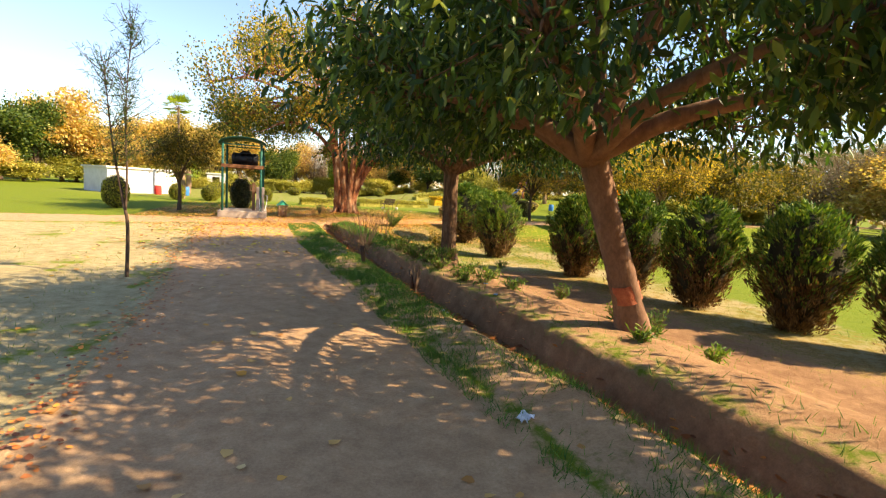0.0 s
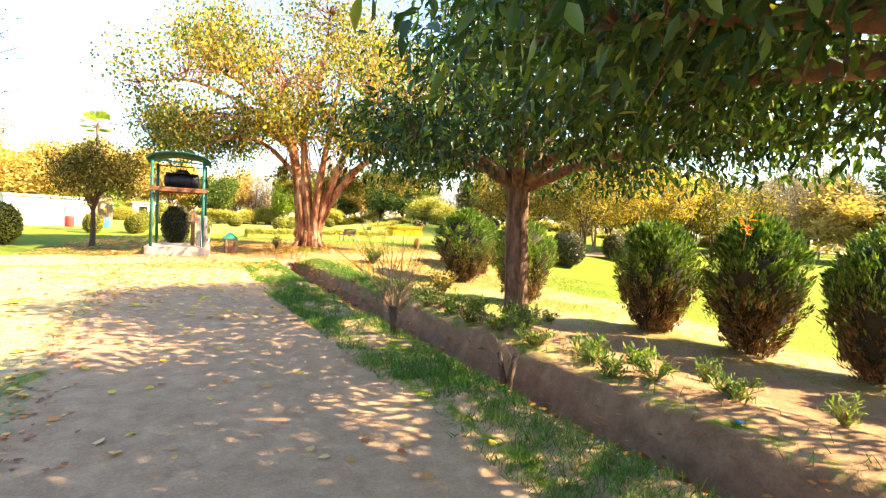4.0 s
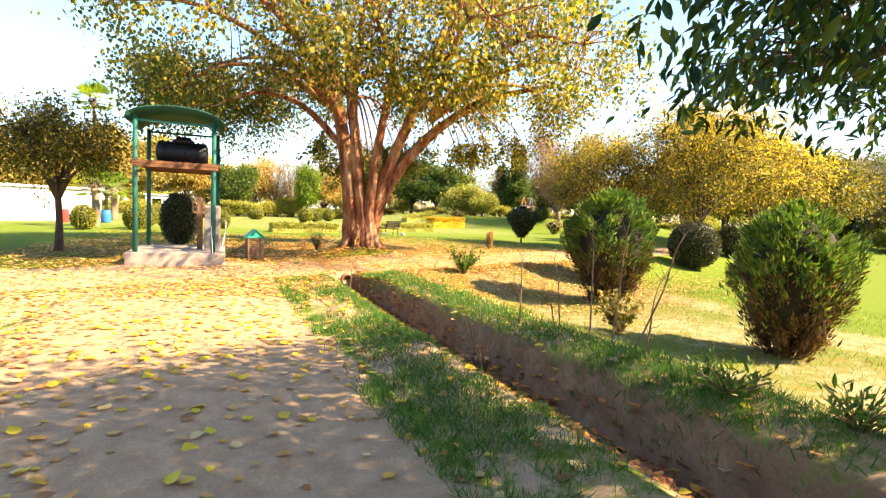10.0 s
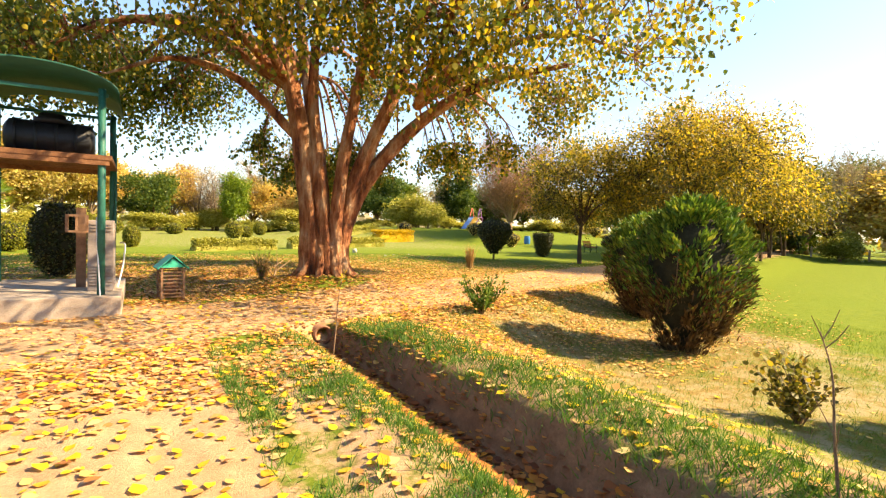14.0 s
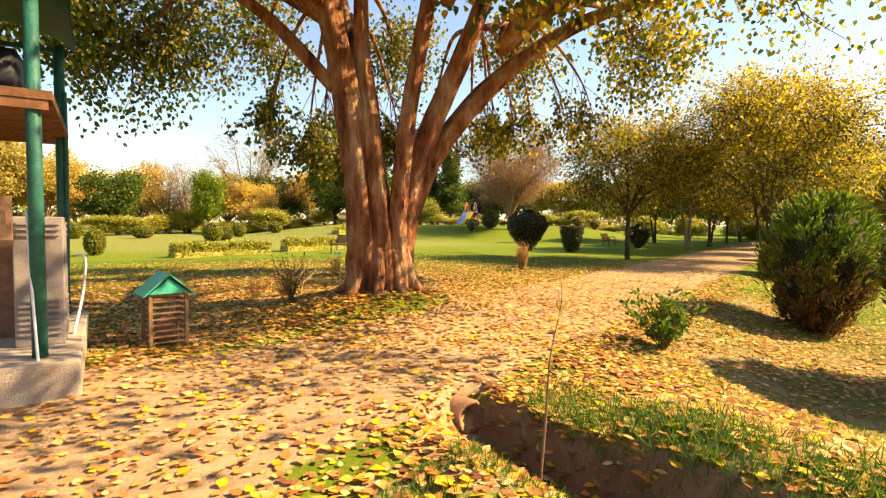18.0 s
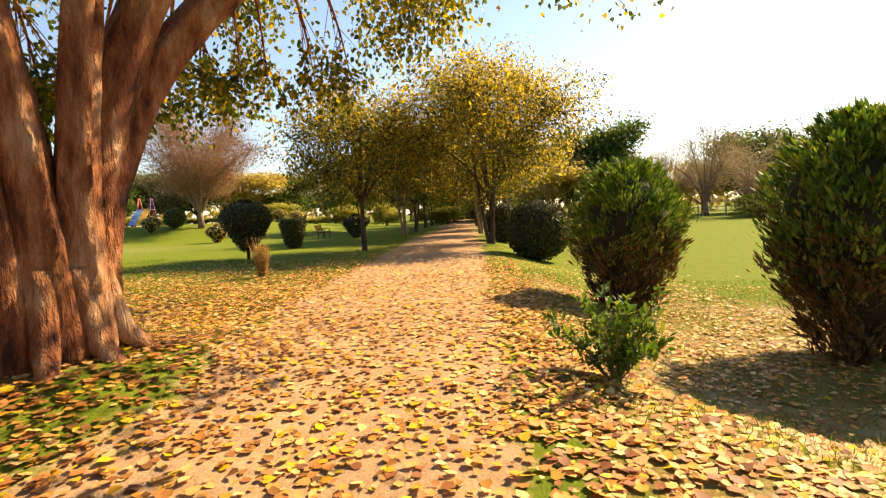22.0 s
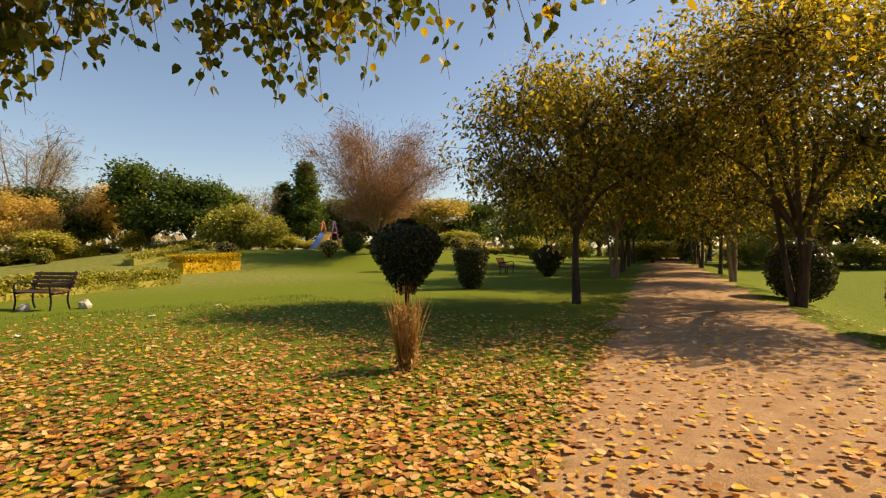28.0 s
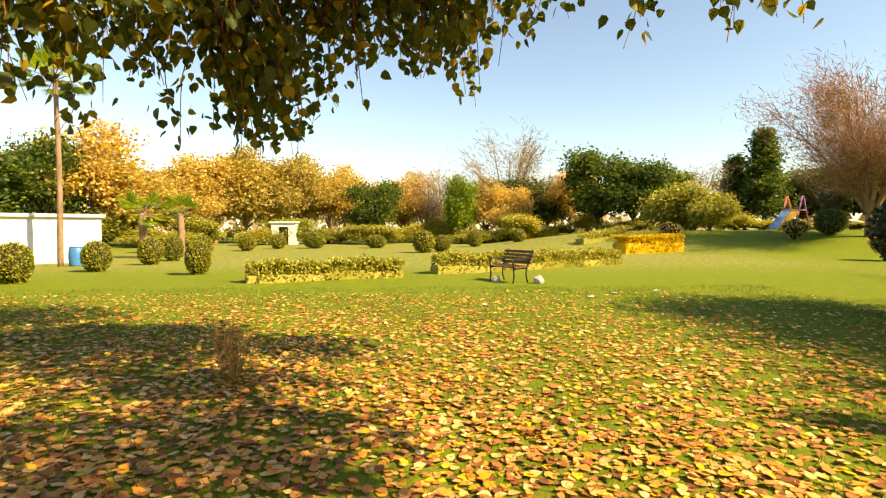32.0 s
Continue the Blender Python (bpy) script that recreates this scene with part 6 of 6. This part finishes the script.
sapling()
twig_fan("cut-back bare shrub with long thin shoots in the ditch", on(1.75, 4.7, 0.0), 301, 46, 1.25, 0.8, 0.4)
twig_fan("cut-back woody stub with a few short shoots in the ditch", on(2.45, 2.8, 0.0), 304, 9, 0.4, 0.35, 0.5)
twig_fan("small bare twiggy stub in the ditch", on(2.05, 10.0), 303, 12, 0.7, 0.4, 0.25, 0)
leafy_shrub("young leafy green shrub by the footpath", on(5.3, 17.4), 306, 0.95, 0.75, 1300, 0.075, LIT_WEED, LEAFLET)
leafy_shrub("small grey-green bush in the low field", on(6.0, 12.2), 307, 1.0, 0.7, 700, 0.07, LEAF_OLIVE, ROUND)
leafy_shrub("small leafy shoot at the foot of the fig tree", on(2.2, 22.1), 308, 0.6, 0.8, 220, 0.07, LEAF_GREEN)


def dry_clump(label, x, y, seed, h=0.75, n=110, w=0.28):
    rng = np.random.RandomState(seed)
    t = thing("dry_plant", label, "plant", on(x, y, -0.02))
    a = rng.uniform(0, 6.28, n)
    P = np.column_stack([0.06 * np.cos(a), 0.06 * np.sin(a), np.zeros(n)])
    D = np.column_stack([w * np.cos(a) * rng.random_sample(n), w * np.sin(a) * rng.random_sample(n), np.ones(n)])
    part("stalk_mass", leaves("stalks", P, D, rng.normal(size=(n, 3)), h * (0.6 + 0.5 * rng.random_sample(n)), ([(0, 0.008, 0), (0, -0.008, 0), (0.6, -0.006, 0.03), (0.6, 0.006, 0.03), (1, 0, 0.1)], [(0, 1, 2, 3), (3, 2, 4)]), GRASS_DRY), GRASS_DRY, t)
    k = n * 2
    a = rng.uniform(0, 6.28, k)
    z = rng.uniform(0.05, h * 0.75, k)
    P = np.column_stack([0.16 * np.cos(a) * rng.random_sample(k), 0.16 * np.sin(a) * rng.random_sample(k), z])
    part("leaf_mass", leaves("leaves", P, rng.normal(size=(k, 3)) + [0, 0, 0.5], rng.normal(size=(k, 3)), 0.1, LANCE, GRASS_DRY), GRASS_DRY, t)
    return t


dry_clump("dry rust-brown flower clump on the lawn", 10.4, 25.6, 311, 0.95, 140)
dry_clump("dry rust-brown flower clump by the fig tree", 5.0, 27.2, 312, 0.6, 60)
dry_clump("dry grassy clump under the oval bush", 2.0, 23.6, 313, 0.5, 50)


# ---- grass and fallen leaves ----
def scatter(rng, n, x0, x1, y0, y1, keep):
    x, y = rng.uniform(x0, x1, n), rng.uniform(y0, y1, n)
    k = keep(x, y) > rng.random_sample(n)
    return x[k], y[k]


def grass(name, label, seed, n, area, keep, ln, material, up=0.9):
    rng = np.random.RandomState(seed)
    x, y = scatter(rng, n, *area, keep)
    P = np.column_stack([x, y, ground_z(x, y) - 0.01])
    k = len(x)
    D = unit(np.column_stack([rng.normal(size=k) * 0.5, rng.normal(size=k) * 0.5, np.full(k, up)]))
    N = np.column_stack([rng.normal(size=k), rng.normal(size=k), np.full(k, 0.2)])
    return tagged(new(name, leaves(name, P, D, N, ln * (0.45 + 0.8 * rng.random_sample(k)), BLADE, material)), label, "grass", kind="stuff")


def patch(x, y, f=1.0):
    return np.clip(0.5 + 0.9 * bumps(x * f, y * f), 0, 1)


def strip(x, y):
    xn = ditch_near(y)
    xr = road_right(y)
    return (x > xr - 0.15) * (x < xn + 0.15) * (cross_at(x, y) < 14.8) * np.clip(2.0 * patch(x, y, 1.6) - 0.45, 0.03, 1) * (0.4 + 0.6 * step(-2, 3, y))


def far_bank(x, y):
    d = x - ditch_far(y)
    return (d > -0.06) * (d < 1.2) * (cross_at(x, y) < 14.9) * (0.03 + 0.97 * step(6.5, 8.0, y)) * np.exp(-((d - 0.3) / 0.4) ** 2) * (0.35 + 0.65 * patch(x, y, 1.1))


def field(x, y):
    d = x - ditch_far(y)
    return (d > 1.3) * (cross_at(x, y) < 14.9) * (0.2 + 0.8 * patch(x, y)) * (0.1 + 0.9 * step(7.0, 9.0, y)) * (0.6 + 0.4 * step(11.0, 13.0, y))


def lawn_near(x, y):
    n = cross_at(x, y)
    return (n > 18.6) * (0.25 + 0.75 * patch(x, y)) * (np.hypot(x - 3.52, y - 21.4) > 0.9)


def west_verge(x, y):
    xl = -1.93 - 0.06 * np.clip(y, 0, 12)
    return (x < xl) * (x > xl - 4.5) * (cross_at(x, y) < 15.0) * np.clip(patch(x, y, 0.7) - 0.35, 0, 1)


grass("verge_grass", "green grass on the verge between road and ditch", 401, 260000, (0.2, 3.2, -7, 16.5), strip, 0.10, WEED)
grass("bank_grass", "green grass hanging over the ditch's bank", 402, 230000, (2.2, 4.6, -5, 17), far_bank, 0.11, WEED)
grass("field_grass", "thin green grass of the low field", 403, 130000, (4, 14, -4, 20), field, 0.09, GRASS)
grass("lawn_grass", "lawn grass showing between fallen leaves", 404, 170000, (-4, 15, 18, 35), lawn_near, 0.08, GRASS)
grass("road_verge_grass", "thin dry grass beside the road", 405, 26000, (-7.5, -1.2, -7, 16), west_verge, 0.07, GRASS)


def fallen(name, label, seed, n, area, keep, material, size=0.085, shape=CURLED):
    rng = np.random.RandomState(seed)
    x, y = scatter(rng, n, *area, keep)
    k = len(x)
    P = np.column_stack([x, y, ground_z(x, y) + 0.004 + 0.012 * rng.random_sample(k)])
    a = rng.uniform(0, 6.2832, k)
    D = np.column_stack([np.cos(a), np.sin(a), rng.normal(size=k) * 0.14])
    N = np.column_stack([rng.normal(size=k) * 0.15, rng.normal(size=k) * 0.15, np.ones(k)])
    return tagged(new(name, leaves(name, P, D, N, size * (0.55 + 0.75 * rng.random_sample(k)), shape, material)), label, "leaves", kind="stuff")


def under_fig(x, y):
    r = np.hypot(x - 3.52, y - 21.4)
    n = cross_at(x, y)
    trodden = np.exp(-((n - 17.0 + 0.4 * np.sin(x)) / 0.9) ** 2)
    d = np.exp(-(r / 6.5) ** 2) * (1 - 0.45 * trodden) + 0.35 * np.exp(-(r / 10.0) ** 2)
    d = np.where((n < 18.5) & (n > 15.3), d * 0.5, d * 1.1)
    d = np.where((n < 14.6) & (x > 5.2), d * 0.5 * patch(x, y, 0.9), d)
    return np.clip(d, 0, 1) * (0.45 + 0.55 * patch(x, y, 1.3))


def off_path(x, y):
    n = cross_at(x, y)
    return under_fig(x, y) * np.where((n < 18.4) & (n > 15.5), 0.22, 1.0)


def path_far(x, y):
    n = cross_at(x, y)
    walked = np.where((n > 15.5) & (n < 18.5), 0.22, 1.0)
    return (n > 11.0) * (n < 20.2) * (x > 6) * np.exp(-((x - 7) / 8.0) ** 2) * walked * (0.35 + 0.65 * patch(x, y, 0.8))


def road_leaves(x, y):
    return (x > -4.5) * (x < 3.4) * (cross_at(x, y) < 15.3) * (0.04 + 0.5 * step(3, 13, y)) * (0.3 + 0.7 * patch(x, y))


def ditch_leaves(x, y):
    d = x - ditch_near(y)
    return (d > 0.2) * (x < ditch_far(y)) * (cross_at(x, y) < 15.2) * (0.3 + 0.7 * step(5, 11, y))


fallen("fallen_leaves", "curled tan fig leaves lying thick on path and lawn", 411, 165000, (-6, 15, 14, 34), under_fig, LEAF_FALLEN, 0.066)
fallen("yellow_leaves", "bright yellow fig leaves scattered on the ground", 412, 34000, (-6, 15, 10, 34), under_fig, LEAF_YELLOW, 0.07)


def mound(x, y):
    r = np.hypot(x - 3.5, y - 21.3)
    return (r > 0.5) * np.exp(-(r / 1.9) ** 2)


# orange-brown leaves, also added to darken the mound in place of crown shade
fallen("rust_leaves", "rust-brown leaves round the fig tree, darkening the mound for crown shade", 417, 16000, (0, 7.5, 17.8, 25.5), mound, LEAF_RUST, 0.065)
fallen("brown_leaves", "dull brown fig leaves among the yellow ones", 418, 115000, (-6, 15, 14, 34), off_path, LEAF_RUST, 0.066)
fallen("path_leaves", "tan leaves drifted along the footpath", 413, 70000, (6, 26, 12, 32), path_far, LEAF_FALLEN, 0.066)
fallen("road_leaves", "dry leaves scattered over the dirt road", 414, 16000, (-4.5, 3.4, -7, 17), road_leaves, LEAF_FALLEN, 0.085)
fallen("ditch_leaves", "brown leaves lying in the ditch", 415, 30000, (1.4, 3.8, -7, 17), ditch_leaves, LEAF_RUST, 0.08)
fallen("stray_leaves", "few bright yellow leaves on road and ditch", 416, 4500, (-3, 3.4, 2, 17), road_leaves, LEAF_YELLOW, 0.09)


def road_edge(x, y):
    d = x + 1.95 + 0.06 * np.clip(y, 0, 12)
    return np.exp(-(d / 0.3) ** 2) * (cross_at(x, y) < 14.5) * (0.25 + 0.75 * patch(x, y, 1.4))


fallen("edge_leaves", "dark dry leaves caught along the road's worn edge", 419, 10000, (-3.6, -1.2, -7, 15.5), road_edge, LEAF_RUST, 0.05)


# ---- weeds, sticks, shoots ----
for i, (x, y, w, h) in enumerate(((3.5, 4.35, 0.55, 0.28), (3.75, 4.75, 0.5, 0.3), (3.3, 5.2, 0.6, 0.25), (3.15, 5.9, 0.5, 0.22), (3.85, 2.2, 0.4, 0.2), (3.45, 1.6, 0.5, 0.22), (3.7, 0.9, 0.45, 0.18), (3.55, 2.7, 0.45, 0.2), (4.3, -1.35, 0.35, 0.2), (4.0, -2.1, 0.3, 0.16), (4.6, -2.6, 0.3, 0.18), (4.9, -1.2, 0.3, 0.2), (3.3, 7.0, 0.6, 0.3), (2.95, 7.7, 0.6, 0.28), (6.1, 1.2, 0.35, 0.4), (5.9, 2.9, 0.4, 0.35), (6.2, 0.2, 0.4, 0.45), (6.6, 7.6, 0.5, 0.3), (3.05, 4.1, 0.6, 0.25), (3.2, 3.7, 0.6, 0.28), (3.4, 3.9, 0.5, 0.3), (2.95, 4.7, 0.6, 0.25), (3.0, 5.4, 0.55, 0.22), (2.9, 6.2, 0.6, 0.25), (3.1, 3.2, 0.5, 0.2), (3.3, 2.4, 0.5, 0.22), (3.15, 1.9, 0.45, 0.2), (3.65, 4.15, 0.45, 0.3), (3.5, 5.6, 0.5, 0.22))):
    leafy_shrub("low leafy green weed on the bare bank", on(x, y, -0.02), 500 + i, w, h, 190, 0.085, LIT_WEED)


def stick(x, y, h, lean, seed, label="bare upright stick growing from the ditch's bank", bud=None):
    rng = np.random.RandomState(seed)
    t = thing("bare_shoot", label, "shoot", on(x, y, -0.05))
    c = curve([(0, 0, 0), (lean[0] * 0.3 * h, lean[1] * 0.3 * h, h * 0.4), (lean[0] * 0.5 * h, lean[1] * 0.5 * h, h * 0.75), (lean[0] * h, lean[1] * h, h)], 5)
    part("stem", mesh_of("stem", *tube_arrays(c, np.linspace(0.011, 0.003, len(c)), 6, 0.05, seed), TWIG, True), TWIG, t)
    sp = []
    for k in range(int(4 + h * 3)):
        s = c[rng.randint(4, len(c))]
        a = rng.uniform(0, 6.28)
        e = s + [0.1 * math.cos(a), 0.1 * math.sin(a), rng.uniform(0.06, 0.2)]
        sp.append((np.array([s, (s + e) / 2 + [0.01, 0, -0.01], e]), [0.004, 0.003, 0.002]))
    part("twig_mass", tubes("twigs", sp, TWIG, 4, cap=False), TWIG, t)
    if bud is not None:
        n = 6
        P = np.array([c[-1 - (k // 2)] for k in range(n)])
        D = rng.normal(size=(n, 3)) + [0, 0, 0.6]
        part("leaf_mass", leaves("leaves", P, D, rng.normal(size=(n, 3)), 0.08, LANCE, bud), bud, t, "bright yellow leaves")
    return t


for i, (x, y, h, lx, ly) in enumerate(((2.96, 9.89, 0.5, -0.3, 0.2), (3.11, 9.5, 1.3, 0.05, 0.1), (3.19, 9.26, 1.6, 0.1, -0.05), (3.07, 8.84, 1.6, 0.45, -0.25), (3.05, 9.95, 0.9, -0.1, 0.1), (2.9, 10.6, 0.9, 0.1, 0.2), (3.0, 8.6, 0.8, 0.3, 0.1))):
    stick(x, y, h, (lx, ly), 520 + i)
stick(1.95, 16.04, 1.22, (0.09, -0.04), 530, "thin shoot with a few bright yellow leaves", LEAF_YELLOW)


# ---- fallen dry branch beside the fig tree ----
br = thing("fallen_branch", "dry forked branch lying on the leaves", "branch", on(2.75, 23.35, 0.02))
for i, p in enumerate(([(0, 0, 0.0), (0.15, 0.4, 0.12), (0.2, 0.9, 0.2), (-0.2, 1.5, 0.28)], [(0.15, 0.4, 0.12), (0.5, 0.7, 0.3), (0.75, 1.1, 0.38)], [(0, 0, 0), (-0.2, -0.15, 0.3), (-0.35, -0.2, 0.62)], [(0, 0, 0), (0.1, 0.05, 0.35), (0.12, 0.2, 0.7)], [(0.2, 0.9, 0.2), (0.5, 1.3, 0.3), (0.6, 1.7, 0.32)])):
    c = curve(p, 5)
    part("bough", mesh_of("bough", *tube_arrays(c, np.linspace(0.018, 0.005, len(c)), 6, 0.08, i), TWIG, True), TWIG, br)
dry_clump("dry rust-brown plant beside the fig tree", 2.5, 23.4, 541, 0.6, 90, 0.5)


# ---- litter ----
def scrap(x, y, s, material, label, seed, dz=0.0):
    rng = np.random.RandomState(seed)
    k = 6
    V = [((i / (k - 1) - 0.5) * s * (1 + 0.3 * rng.uniform(-1, 1)), (j / (k - 1) - 0.5) * s * 0.7 * (1 + 0.3 * rng.uniform(-1, 1)), 0.015 + s * 0.22 * rng.random_sample()) for j in range(k) for i in range(k)]
    V += [(a, b, c - 0.004) for a, b, c in V]
    F = []
    for j in range(k - 1):
        for i in range(k - 1):
            q = j * k + i
            F += [(q, q + 1, q + k + 1, q + k), (q + k * k + k, q + k * k + k + 1, q + k * k + 1, q + k * k)]
    o = part("scrap", mesh_of("plastic_scrap", V, F, material), material, None)
    o.name = "plastic_scrap"
    o.matrix_world = on(x, y, dz, 40 * seed)
    return tagged(o, label, "litter")


scrap(1.67, -3.55, 0.16, PLASTIC, "crumpled white plastic scrap on the verge", 1)
scrap(2.6, 1.4, 0.14, PLASTIC, "crumpled white plastic scrap in the ditch", 2)
scrap(3.43, 1.49, 0.08, BLUE, "crumpled blue plastic scrap on the bank", 3)
scrap(2.38, 0.61, 0.12, PLASTIC, "torn white wrapper at the ditch's edge", 4)
scrap(2.75, 0.9, 0.08, SLIDE_RED, "torn orange-red wrapper in the ditch", 5)
scrap(3.2, 0.5, 0.08, BLUE, "crumpled blue wrapper on the bank", 6)
for i, (x, y) in enumerate(((10.9, 33.5), (10.2, 32.9), (12.0, 33.9), (7.9, 31.9))):
    scrap(x, y, 0.12, PLASTIC, "small white paper scrap on the lawn", 7 + i)


# ---- orange blossoms in two cypress bushes ----
for i, (x, y, z, s) in enumerate(((7.72, 3.75, 1.75, 0.10), (7.25, 14.7, 1.0, 0.045))):
    rng = np.random.RandomState(550 + i)
    t = thing("orange_blossom", "orange blossom spray among the cypress twigs", "flower", pose(x, y, z))
    part("stalk", mesh_of("stalk", *tube_arrays([(0.1, 0.1, -0.3), (0.03, 0.02, -0.1), (0, 0, 0.25)], [0.008, 0.007, 0.004], 6), TWIG, True), TWIG, t)
    n = 22 if i == 0 else 7
    P = np.column_stack([rng.normal(size=n) * 0.03, rng.normal(size=n) * 0.03, rng.uniform(0, 0.3, n)])
    part("petal_mass", leaves("petals", P, rng.normal(size=(n, 3)) + [0, 0, 0.4], rng.normal(size=(n, 3)), s, LANCE, FLOWER), FLOWER, t, "orange petals")


# ---- railing beyond the low field ----
rail = thing("park_fence", "low pale railing along the far side of the field", "fence")
for i in range(15):
    y = 2.0 + 2.4 * i
    z = float(ground_z(58.0, y))
    part("post", boxes(((57.93, y - 0.07, z - 0.1), (58.07, y + 0.07, z + 1.05))), CONCRETE, rail)
    if i < 14:
        for h in (0.45, 0.9):
            part("bar", boxes(((57.97, y + 0.07, z + h), (58.03, y + 2.33, z + h + 0.06))), CONCRETE, rail)
